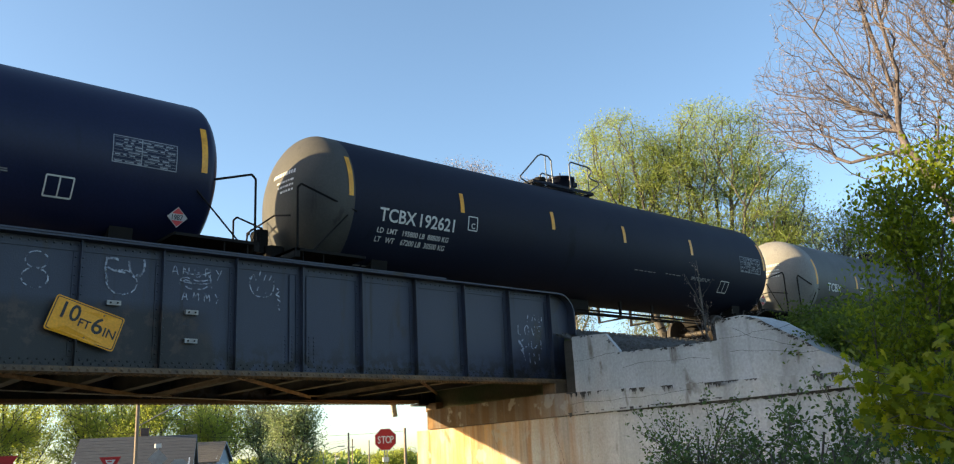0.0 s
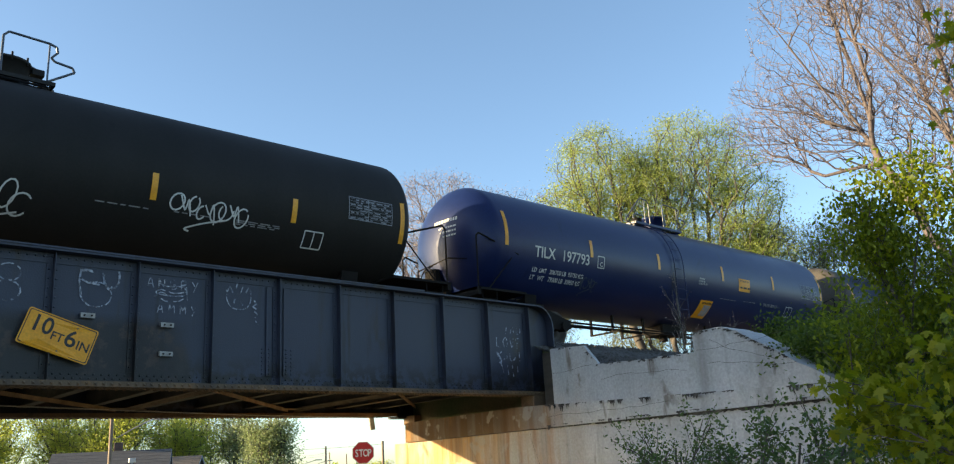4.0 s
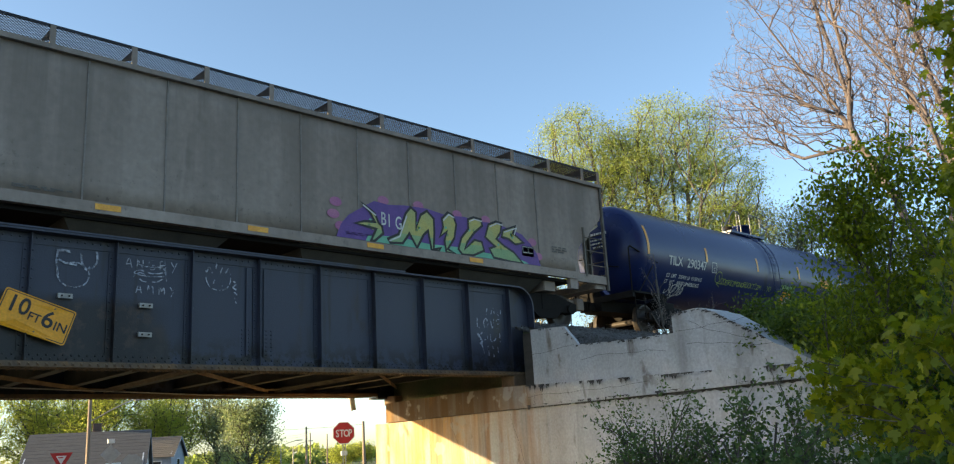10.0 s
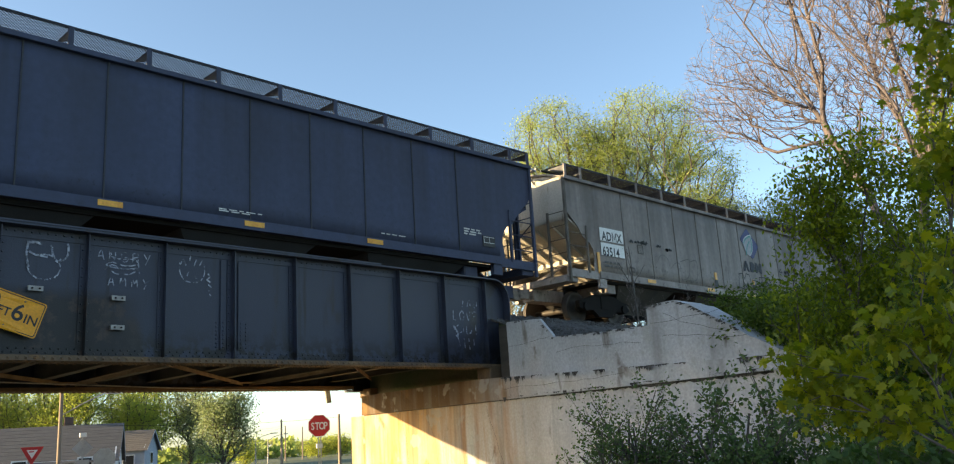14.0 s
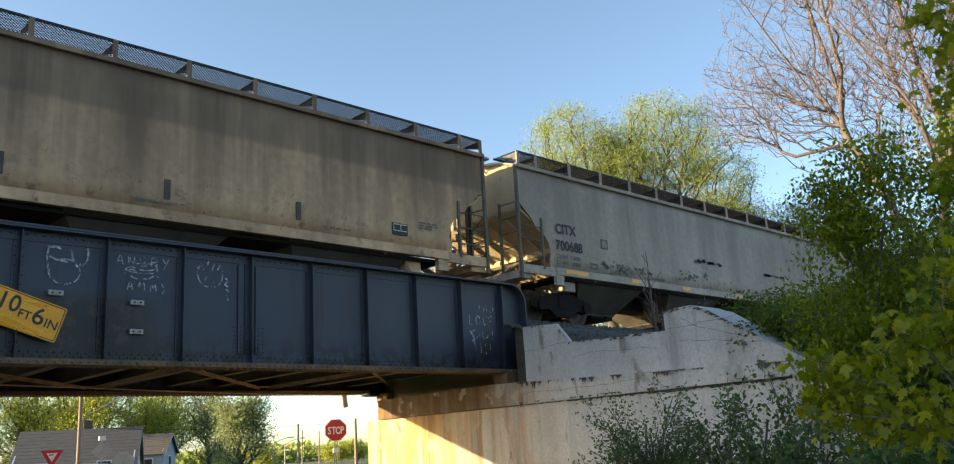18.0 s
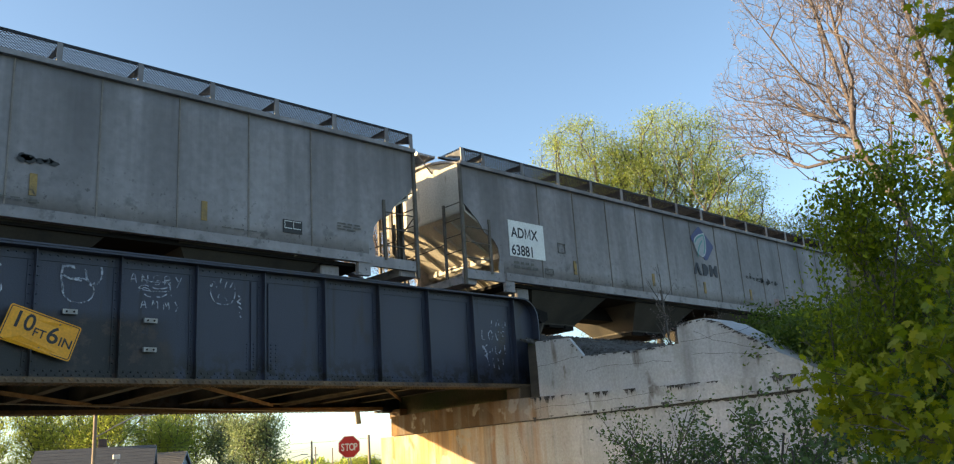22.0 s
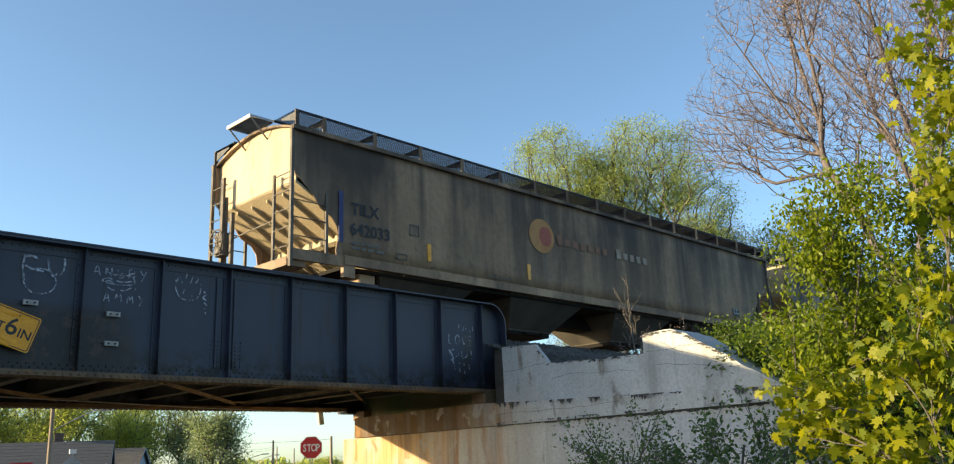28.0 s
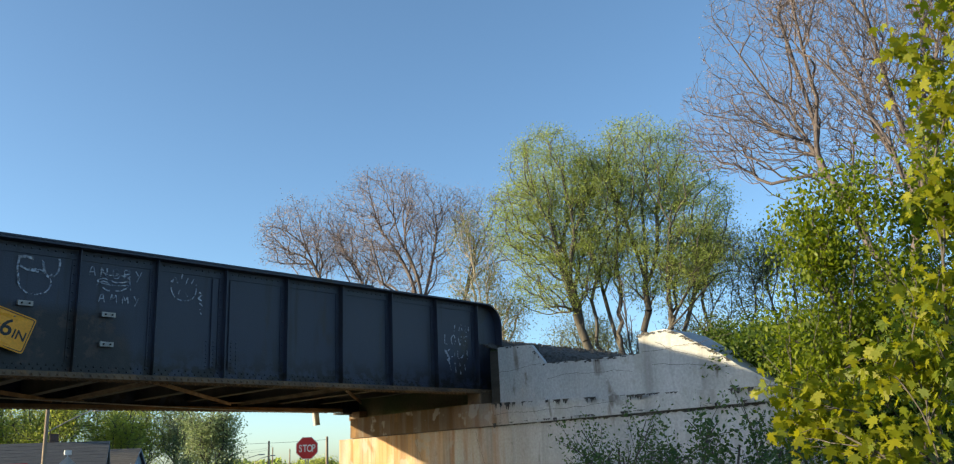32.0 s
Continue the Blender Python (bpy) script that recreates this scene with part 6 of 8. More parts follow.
    for x in spec.get("seams", SIDE_POSTS[1:-1]):
        part("side_seam", once("side_seam", lambda: Geo().box(-0.013, 0.013, -HW + 0.012, -HW + 0.036, 1.38, 3.84), SEAM_DARK if spec.get("dark") else SEAM), None, car, m=pose(x, 0, 0))
    for ob in car.children:              # true length over the ends
        if ob.name.split(".")[0] != "truck":
            if "long" not in ob.data:
                for v in ob.data.vertices:
                    v.co.x *= 0.9875
                ob.data["long"] = 0.9875
            mb = ob.matrix_basis.copy()
            mb.translation.x *= 0.9875
            ob.matrix_basis = mb
    for x, w, h, z in spec.get("yellow", ()):
        x += sl
        part("reflective_stripe", Geo().box(x - w / 2, x + w / 2, -1.640, -1.632, z - h / 2, z + h / 2) if z < 1.4 else Geo().box(x - w / 2, x + w / 2, -HW - 0.002, -HW + 0.012, z - h / 2, z + h / 2), STRIPE, car, "yellow reflective stripe")
    for x0_, x1_, z0_, z1_ in spec.get("panels", ()):
        x0_, x1_ = x0_ + sl, x1_ + sl
        part("white_panel", Geo().box(x0_, x1_, -HW - 0.002, -HW + 0.012, z0_, z1_), SIGN_WHITE, car, "white panel behind the numbers")
    for txt, x, z, size, wd in spec.get("text", ()):
        x += sl
        if size < 0.2:
            stuff_part("small_print", write(Geo(), txt, size, lambda p, q: (x + p, -HW - 0.0045, z + q), wd, 0.0), spec.get("ink", NAVY_TEXT), car)
            continue
        for ch, dx in spell(txt, size, wd, 0.0):
            part("letter", write(Geo(), ch, size, lambda p, q: (x + dx + p, -HW - 0.0045, z + q), wd, 0.03), spec.get("ink", NAVY_TEXT), car)
    lines = ((-8.75, 1.64, 2, 0.9, 0.06), (7.9, 1.92, 3, 0.6, 0.035), (-6.5, 1.44, 1, 1.0, 0.02), (-4.6, 1.47, 2, 0.9, 0.02), (1.6, 1.50, 2, 0.9, 0.02), (5.4, 1.50, 1, 0.8, 0.02))
    for i, (x, z, rows, w, h) in enumerate(lines[1 if len(spec.get("text", ())) != 2 else 0:]):
        stuff_part("small_print", bars(Geo(), x + sl, z, rows, w, h, on_side_out, i), spec.get("faint", FADED_INK), car)
    px_ = spec.get("plate", -6.95)
    for x, z, w, h, name in ((px_, 2.10, 0.26, 0.24, "plate_frame"), (-7.50, 1.50, 0.28, 0.12, "stencil_frame")) if px_ else ():
        g = Geo()
        for p, q in (((x, z), (x + w, z)), ((x, z + h), (x + w, z + h)), ((x, z), (x, z + h)), ((x + w, z), (x + w, z + h))):
            g.box(min(p[0], q[0]) - 0.012, max(p[0], q[0]) + 0.012, -HW - 0.006, -HW + 0.002, min(p[1], q[1]) - 0.012, max(p[1], q[1]) + 0.012)
        part(name, g, spec.get("faint", FADED_INK), car)
    if px_:
        part("letter", write(Geo(), "C", 0.085, lambda p, q: (px_ + 0.09 + p, -HW - 0.0045, 2.125 + q), 1.0, 0.01), spec.get("faint", FADED_INK), car)
        stuff_part("small_print", write(Geo(), "PLATE", 0.045, lambda p, q: (px_ + 0.045 + p, -HW - 0.0045, 2.25 + q), 1.0, 0.0), spec.get("faint", FADED_INK), car)
    tx = spec.get("panel_x", 6.9)
    tp = part("test_panel", Geo().box(tx, tx + 0.42, -HW - 0.003, -HW + 0.010, 1.58, 1.84), BLACK, car, "black stencilled inspection panel")
    for k in (0, 1):
        part("panel_frame", Geo().box(tx + 0.03 + 0.19 * k, tx + 0.20 + 0.19 * k, -HW - 0.0055, -HW - 0.0035, 1.805, 1.82).box(tx + 0.03 + 0.19 * k, tx + 0.20 + 0.19 * k, -HW - 0.0055, -HW - 0.0035, 1.665, 1.68).box(tx + 0.03 + 0.19 * k, tx + 0.042 + 0.19 * k, -HW - 0.0055, -HW - 0.0035, 1.68, 1.805), LETTER, tp)
    for x, z, h, m in spec.get("uprights", ()):
        part("reflective_stripe", Geo().box(x - 0.055, x + 0.055, -HW - 0.004, -HW + 0.012, z - h / 2, z + h / 2), m, car, "upright reflective stripe")
    if spec.get("notice"):
        nx, nz = spec["notice"]
        stuff_part("small_print", bars(Geo(), nx + sl, nz, 6, 0.42, 0.022, on_side_out, 31), RED_PRINT, car)
    if spec.get("logo"):
        lx, lz, ls = spec["logo"]
        logo(car, lx + sl, lz, ls)
    for i, (x, x1, z, h, m, w, looped) in enumerate(spec.get("scrawl", ())):
        g = Geo()
        if looped:
            for st in wriggle(x + sl, x1 + sl, z, h, i * 5 + int(abs(x0))):
                ribbon(g, st, w, on_side_out)
            part("spray_paint", g, m, car, "faded spray-painted scrawl")
        else:
            rb = random.Random(i + int(abs(x0)))
            for k in range(int((x1 - x) * 26)):
                cx, cz, r_ = rb.uniform(x, x1) + sl, z + rb.gauss(0, h * 0.3), rb.uniform(0.015, 0.07) * (0.5 + rb.random())
                nn = 9
                g.add([on_side_out(cx + r_ * rb.uniform(0.5, 1.6) * math.cos(2 * math.pi * q / nn), cz + r_ * rb.uniform(0.4, 1.1) * math.sin(2 * math.pi * q / nn)) for q in range(nn)], [tuple(range(nn))])
            tagged(part("paint_splotch", g, m, car, "black splotches of paint"), kind="stuff")
    return car


def paint_hopper(name, c1, c2, stain, spots=0.0, streak=0.6, dirt_shade=0.5, band=None):
    """Chalky paint with soot runs from the roof, road dirt flung up from below and painted belly shade."""
    m = mat(name, c1, c2, 0.8, 0.0, 0.55, (1.0, 1, 0.35), 0.10, 7, tuple(0.6 * u + 0.4 * v for u, v in zip(c2, stain)), spots - 0.04)
    n, l = m.node_tree.nodes, m.node_tree.links
    b = n["Principled BSDF"]
    src = b.inputs["Base Color"].links[0].from_socket
    co = n.new("ShaderNodeTexCoord")
    sx = n.new("ShaderNodeSeparateXYZ")
    l.new(co.outputs["Object"], sx.inputs["Vector"])
    info = n.new("ShaderNodeObjectInfo")
    off = n.new("ShaderNodeVectorMath")
    off.operation = "MULTIPLY_ADD"
    l.new(info.outputs["Random"], off.inputs[0])
    off.inputs[1].default_value = (37.0, 0, 0)
    l.new(co.outputs["Object"], off.inputs[2])

    def layer(base, stretch, scale, lo, hi, colour, amount, z0, z1, floor):
        mp = n.new("ShaderNodeMapping")
        mp.inputs["Scale"].default_value = stretch
        l.new(off.outputs["Vector"], mp.inputs["Vector"])
        t = n.new("ShaderNodeTexNoise")
        t.inputs["Scale"].default_value, t.inputs["Detail"].default_value, t.inputs["Roughness"].default_value = scale, 6, 0.6
        l.new(mp.outputs["Vector"], t.inputs["Vector"])
        r = n.new("ShaderNodeMapRange")
        r.inputs["From Min"].default_value, r.inputs["From Max"].default_value, r.inputs["To Max"].default_value = lo, hi, amount
        l.new(t.outputs["Fac"], r.inputs["Value"])
        h = n.new("ShaderNodeMapRange")
        h.inputs["From Min"].default_value, h.inputs["From Max"].default_value, h.inputs["To Min"].default_value = z0, z1, floor
        l.new(sx.outputs["Z"], h.inputs["Value"])
        mu = n.new("ShaderNodeMath")
        mu.operation = "MULTIPLY"
        l.new(r.outputs["Result"], mu.inputs[0])
        l.new(h.outputs["Result"], mu.inputs[1])
        x = n.new("ShaderNodeMix")
        x.data_type = "RGBA"
        l.new(mu.outputs["Value"], x.inputs["Factor"])
        l.new(base, x.inputs["A"])
        x.inputs["B"].default_value = (*colour, 1)
        return x.outputs["Result"]

    soot = tuple(0.45 * v for v in stain)
    if band:                             # a sooty upper strip with a wavering lower edge
        src = layer(src, (1.3, 1, 0.25), 1.0, 0.20, 0.40, band[0], 0.85, band[1] - 0.05, band[1] + 0.06, 0.0)
    src = layer(src, (0.45, 1, 0.20), 1.0, 0.42, 0.62, stain, streak, 1.4, 3.4, 0.45)
    src = layer(src, (1.2, 1, 0.05), 1.0, 0.46, 0.62, stain, streak, 1.4, 3.4, 0.4)
    src = layer(src, (3.6, 1, 0.12), 1.0, 0.55, 0.80, soot, streak * 0.8, 1.6, 3.8, 0.25)
    # stronger downwards: flung-up dirt, plus the rounded belly's shade put into the colour
    src = layer(src, (1, 1, 1), 3.2, 0.56, 0.66, stain, dirt_shade, 2.3, 1.5, 0.05)
    src = layer(src, (1, 1, 1), 11.0, 0.62, 0.68, soot, dirt_shade, 2.5, 1.5, 0.1)
    l.new(src, b.inputs["Base Color"])
    return m


# end fittings darker than their sheets: their shaded near side is in the colour
END_POST = mat("shaded_end_fittings", (0.13, 0.112, 0.095), (0.085, 0.072, 0.060), 0.8, 0.0, 3.0, c3=(0.05, 0.042, 0.036), spots=0.0)
END_CREAM = mat("hopper_end_cream", (0.46, 0.37, 0.25), (0.38, 0.31, 0.205), 0.8, 0.0, 1.5, (1, 1, 0.3), 0.12, 25, (0.24, 0.20, 0.15), -0.02)
END_WHITE = mat("hopper_end_white", (0.52, 0.48, 0.42), (0.43, 0.39, 0.335), 0.8, 0.0, 1.5, (1, 1, 0.3), 0.12, 25, (0.26, 0.23, 0.19), -0.02)
RED_PRINT = mat("faded_red_print", (0.30, 0.12, 0.11), (0.26, 0.14, 0.13), 0.8, 0.0, 6.0, bump=0.05)
HOP_BEIGE = paint_hopper("hopper_beige_grey", (0.335, 0.272, 0.235), (0.268, 0.215, 0.184), (0.15, 0.12, 0.10), 0.0)
HOP_GREY = paint_hopper("hopper_weathered_grey", (0.385, 0.335, 0.312), (0.300, 0.258, 0.236), (0.115, 0.10, 0.094), 0.02, 0.65, 0.8)
HOP_SLATE = paint_hopper("hopper_slate_grey", (0.040, 0.054, 0.105), (0.055, 0.068, 0.118), (0.034, 0.038, 0.058), -0.03)
HOP_PALE = paint_hopper("hopper_pale_grey", (0.43, 0.345, 0.285), (0.31, 0.25, 0.21), (0.055, 0.052, 0.056), 0.02, 1.0, 0.8)
HOP_CHALK = paint_hopper("hopper_chalky_grey", (0.45, 0.375, 0.32), (0.37, 0.305, 0.26), (0.20, 0.165, 0.145), 0.0, 0.6, 0.8)
HOP_TAN = paint_hopper("hopper_sooty_tan", (0.68, 0.43, 0.26), (0.52, 0.325, 0.195), (0.135, 0.085, 0.058), 0.0, 0.85, 0.7, band=((0.25, 0.165, 0.115), 2.98))
HOP_TAN_DARK = paint_hopper("hopper_dark_tan", (0.42, 0.285, 0.180), (0.25, 0.168, 0.108), (0.060, 0.044, 0.036), 0.05, 1.0)
HOP_WHITE = paint_hopper("hopper_light_grey", (0.35, 0.325, 0.335), (0.272, 0.252, 0.260), (0.110, 0.103, 0.107), -0.01, 0.6, 0.8)
SEAM = mat("grimy_seam", (0.24, 0.21, 0.19), (0.18, 0.157, 0.142), 0.9, 0.0, 3.0)
SEAM_DARK = mat("dark_seam", (0.05, 0.053, 0.065), (0.04, 0.043, 0.05), 0.9, 0.0, 3.0)
POCKET = mat("dark_brown_hopper_bottom", (0.068, 0.057, 0.045), (0.040, 0.034, 0.028), 0.9, 0.0, 0.9, (1, 1, 0.4), 0.15, 25, (0.03, 0.027, 0.024), 0.03)
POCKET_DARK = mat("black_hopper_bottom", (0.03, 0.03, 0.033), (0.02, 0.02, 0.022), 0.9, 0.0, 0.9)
FADED_INK = mat("faded_lettering", (0.10, 0.095, 0.09), (0.15, 0.14, 0.13), 0.8, 0.0, 6.0, bump=0.05)


def hop_marks(a, b, z=2.19, ld="", lt=""):
    w = 0.88 if a == "ADMX" and len(b) == 5 else 1.0
    rows = [(a, -8.77, z + 0.11, 0.26, w), (b, -8.80, z - 0.33, 0.26, w)]
    return rows + ([("LD LMT  " + ld, -8.80, 1.64, 0.10, 1.0), ("LT  WT    " + lt, -8.80, 1.47, 0.10, 1.0)] if ld else [])


SILL_YELLOW = tuple((x, 0.42, 0.10, 1.29) for x in (-6.53, -3.14, -0.39, 2.32, 5.2))
UPS_A = tuple((x, 1.76, 0.36, FADED_STRIPE) for x in (-6.34, -2.92, -0.27, 2.45, 5.3))
UPS_B = tuple((x, 1.76, 0.36, FADED_STRIPE) for x in (-5.6, -3.02, -0.3, 2.3, 5.04))
PURPLE = mat("purple_spray_paint", (0.10, 0.05, 0.22), (0.14, 0.07, 0.26), 0.7, 0.0, 3.0)
MINT = mat("mint_spray_paint", (0.12, 0.38, 0.26), (0.16, 0.45, 0.30), 0.7, 0.0, 3.0)
MINT_DULL = mat("dull_green_spray_paint", (0.20, 0.34, 0.17), (0.26, 0.38, 0.18), 0.7, 0.0, 3.0)
GOLD = mat("gold_spray_paint", (0.46, 0.40, 0.12), (0.36, 0.38, 0.16), 0.7, 0.0, 3.0)
PINK = mat("pink_spray_paint", (0.42, 0.16, 0.26), (0.36, 0.12, 0.25), 0.7, 0.0, 3.0)

first = hopper(-96.5, "beige-grey covered hopper with a large colourful graffiti mural", HOP_BEIGE, dict(slide=0.11, text=hop_marks("ADMX", "636140"), yellow=SILL_YELLOW))


def flat(g, poly, lift):
    n = len(poly)
    g.add([(x, -HW - lift, z) for x, z in poly], [tuple(range(n))])
    return g


# the mural: purple cloud, mint ground, gold block shapes with black outlines
def mu(u, v):
    return (1.48 + 6.06 * u, 1.385 + 0.935 * v)


def below(poly, h):
    """The part of an outline that lies under a height."""
    out = []
    for (a, b), (c, d) in zip(poly, poly[1:] + poly[:1]):
        if b <= h:
            out.append((a, b))
        if (b - h) * (d - h) < 0:
            k = (h - b) / (d - b)
            out.append((a + (c - a) * k, h))
    return out


cloud = [(0.0, 0.0), (0.02, 0.30), (0.05, 0.52), (0.10, 0.72), (0.16, 0.95), (0.22, 0.92), (0.30, 0.98), (0.40, 1.0), (0.50, 0.92), (0.58, 0.97), (0.68, 0.93), (0.76, 0.95), (0.84, 0.86), (0.90, 0.78), (0.95, 0.55), (0.985, 0.3), (1.0, 0.0)]
mural = part("mural", flat(Geo(), [mu(*p) for p in cloud], 0.003), PURPLE, first, "purple graffiti ground")
part("mural_base", flat(Geo(), [mu(*p) for p in ((0.12, 0.0), (0.13, 0.12), (0.25, 0.20), (0.4, 0.14), (0.55, 0.17), (0.7, 0.13), (0.85, 0.14), (0.93, 0.02), (0.9, 0.0))], 0.005), MINT, mural)
GLYPHS = (((0.105, 0.86), (0.135, 0.75), (0.16, 0.66), (0.175, 0.46), (0.19, 0.38), (0.195, 0.22), (0.157, 0.02), (0.14, 0.0), (0.165, 0.30), (0.135, 0.32), (0.077, 0.36), (0.117, 0.44), (0.16, 0.46), (0.14, 0.66)),
          ((0.215, 0.12), (0.262, 0.26), (0.297, 0.78), (0.322, 0.96), (0.347, 0.86), (0.343, 0.46), (0.368, 0.82), (0.398, 0.94), (0.43, 0.78), (0.43, 0.44), (0.423, 0.02), (0.457, 0.08), (0.447, 0.0), (0.413, 0.0), (0.40, 0.46), (0.378, 0.34), (0.345, 0.0), (0.312, 0.32), (0.28, 0.06), (0.225, 0.03)),
          ((0.47, 0.82), (0.50, 1.0), (0.527, 0.94), (0.541, 0.74), (0.528, 0.38), (0.492, 0.08), (0.528, 0.0), (0.484, 0.0), (0.478, 0.28), (0.492, 0.52), (0.456, 0.36), (0.474, 0.60)),
          ((0.603, 0.92), (0.632, 1.0), (0.672, 0.98), (0.677, 0.82), (0.632, 0.60), (0.593, 0.33), (0.579, 0.15), (0.632, 0.42), (0.67, 0.40), (0.68, 0.18), (0.622, 0.02), (0.566, 0.0), (0.546, 0.12), (0.564, 0.42), (0.603, 0.68)),
          ((0.711, 0.88), (0.753, 1.0), (0.784, 0.98), (0.777, 0.74), (0.751, 0.54), (0.792, 0.39), (0.845, 0.26), (0.893, 0.0), (0.824, 0.0), (0.73, 0.04), (0.71, 0.26), (0.741, 0.34), (0.69, 0.54)),
          ((0.79, 0.80), (0.863, 0.97), (0.847, 0.77), (0.906, 0.56), (0.857, 0.48), (0.818, 0.60), (0.782, 0.62)))
rs = random.Random(12)
for gl in GLYPHS:
    poly = [mu(*p) for p in gl]
    part("mural_letter", flat(Geo(), poly, 0.008), GOLD, mural, "block graffiti shape with no plain meaning")
    cut = below(poly, 1.66)
    if len(cut) > 2:
        part("mural_lower", flat(Geo(), cut, 0.0095), MINT_DULL, mural)
    part("mural_outline", ribbon(Geo(), poly + poly[:1], 0.055, lambda p, q: (p, -HW - 0.0125, q)), BLACK, mural)
    part("mural_highlight", ribbon(Geo(), [(p + 0.035, q - 0.045) for p, q in poly[:3]], 0.03, lambda p, q: (p, -HW - 0.014, q)), LETTER, mural)
    xs, zs = [p for p, q in poly], [q for p, q in poly]
    cx = sum(xs) / len(xs)
    for k in range(4):
        part("mural_dot", flat(Geo(), arc(cx + rs.uniform(-0.07, 0.07), rs.uniform(min(zs) + 0.25, max(zs) - 0.3), 0.035, 0.035, 0, 315, 7), 0.011), (MINT, LIME_SPRAY, GREEN_SPRAY)[k % 3], mural)
for i, ch in enumerate("BIG"):
    part("letter", write(Geo(), ch, 0.17, lambda p, q: (mu(0.185, 0)[0] + 0.19 * i + p, -HW - 0.016, mu(0, 0.42)[1] + 1.7 * q - 0.02 * i), 1.1, 0.01), LETTER, mural)
for u, v in ((0.0, 0.78), (-0.01, 0.5), (0.02, 0.25), (0.96, 0.62), (0.2, 1.0), (0.36, 1.04), (0.55, 1.0), (0.7, 1.0), (0.99, 0.25)):
    a, b = mu(u, v)
    part("mural_dot", flat(Geo(), arc(a, b, 0.15, 0.10, 0, 340, 10), 0.002), PINK, mural)

tagger = hopper(-118.3, "weathered grey covered hopper with a blue diamond emblem", HOP_GREY, dict(ends=END_WHITE, text=hop_marks("ADMX", "63514"), panels=((-8.85, -7.75, 2.28, 2.66), (-8.85, -7.75, 1.86, 2.22)), yellow=SILL_YELLOW + ((-9.0, 0.12, 0.6, 1.62),), logo=(-0.06, 3.18, 1.2),
       scrawl=((0.2, 1.5, 1.72, 0.3, BLACK, 0.0, 0), (-7.4, -6.5, 2.43, 0.04, BLACK, 0.0, 0), (-6.1, -5.8, 2.42, 0.06, BLACK, 0.0, 0), (-5.5, -5.2, 2.36, 0.05, BLACK, 0.0, 0), (2.0, 2.9, 2.38, 0.16, BLACK, 0.06, 0), (3.4, 3.8, 2.42, 0.14, BLACK, 0.06, 0), (4.2, 4.9, 2.42, 0.06, BLACK, 0.06, 0), (6.2, 6.7, 1.75, 0.2, FADED_INK, 0.0, 0))))
for i, poly in enumerate((((-1.2, 1.55), (-1.12, 2.0), (-0.85, 2.05), (-0.75, 1.85), (-0.62, 2.05), (-0.38, 2.03), (-0.28, 1.52), (-0.52, 1.5), (-0.56, 1.75), (-0.7, 1.58), (-0.84, 1.75), (-0.9, 1.5)),
                          ((-0.2, 1.62), (-0.18, 1.85), (0.2, 1.85), (0.25, 1.55), (0.1, 1.55), (0.06, 1.7), (-0.06, 1.7), (-0.08, 1.6)),
                          ((0.31, 1.5), (0.33, 2.0), (0.75, 2.02), (0.82, 1.8), (0.68, 1.72), (0.85, 1.5), (0.65, 1.48), (0.5, 1.65), (0.48, 1.48)),
                          ((0.9, 1.5), (0.92, 2.05), (1.08, 2.05), (1.1, 1.85), (1.3, 2.0), (1.45, 1.92), (1.25, 1.75), (1.5, 1.47), (1.25, 1.47), (1.08, 1.62), (1.06, 1.48)))):
    poly = [(a + 0.09, b) for a, b in poly]
    part("graffiti_letter", ribbon(Geo(), list(poly) + [poly[0]], 0.034, lambda p, q: (p, -HW - 0.0125, q)), BLACK, tagger, "black outlined block letter")
    part("graffiti_shadow", ribbon(Geo(), [(a + 0.05, b - 0.04) for a, b in poly[len(poly) // 2:]], 0.035, lambda p, q: (p, -HW - 0.010, q)), FADED_INK, tagger)
for a, b, w, h in ((-2.67, 1.66, 0.14, 0.5), (-0.12, 1.70, 0.12, 0.36), (3.1, 1.62, 0.13, 0.42)):
    part("reflective_stripe", Geo().box(a + 0.09 - w / 2, a + 0.09 + w / 2, -HW - 0.006, -HW + 0.012, b - h / 2, b + h / 2), STRIPE, tagger, "upright yellow reflective stripe, half blacked out")
    part("paint_smear", Geo().box(a + 0.05 - w / 2, a + 0.10 + w / 2, -HW - 0.009, -HW - 0.0065, b - h / 2 - 0.02, b), BLACK, tagger)
for w, line in ((0.024, [(-4.70, 2.06), (-4.24, 2.18), (-4.16, 2.10), (-4.30, 1.62), (-4.74, 1.46)]), (0.024, [(-4.16, 2.10), (-3.73, 2.16), (-3.82, 1.57), (-4.42, 1.50)]), (0.016, [(-6.02, 1.91), (-5.75, 2.16), (-5.42, 2.10), (-5.34, 1.85)]),
                (0.016, [(-5.23, 1.83), (-4.95, 2.0), (-4.72, 1.95), (-4.80, 1.72)]), (0.014, [(4.0, 2.05), (5.0, 1.88), (6.2, 2.0), (7.0, 2.1)]), (0.014, [(1.7, 1.6), (1.9, 1.95), (2.3, 2.0), (2.6, 1.7)])):
    part("spray_paint", ribbon(Geo(), smooth(line), w, lambda p, q: (p, -HW - 0.0085, q)), FADED_INK, tagger, "faint outline of old spray paint")
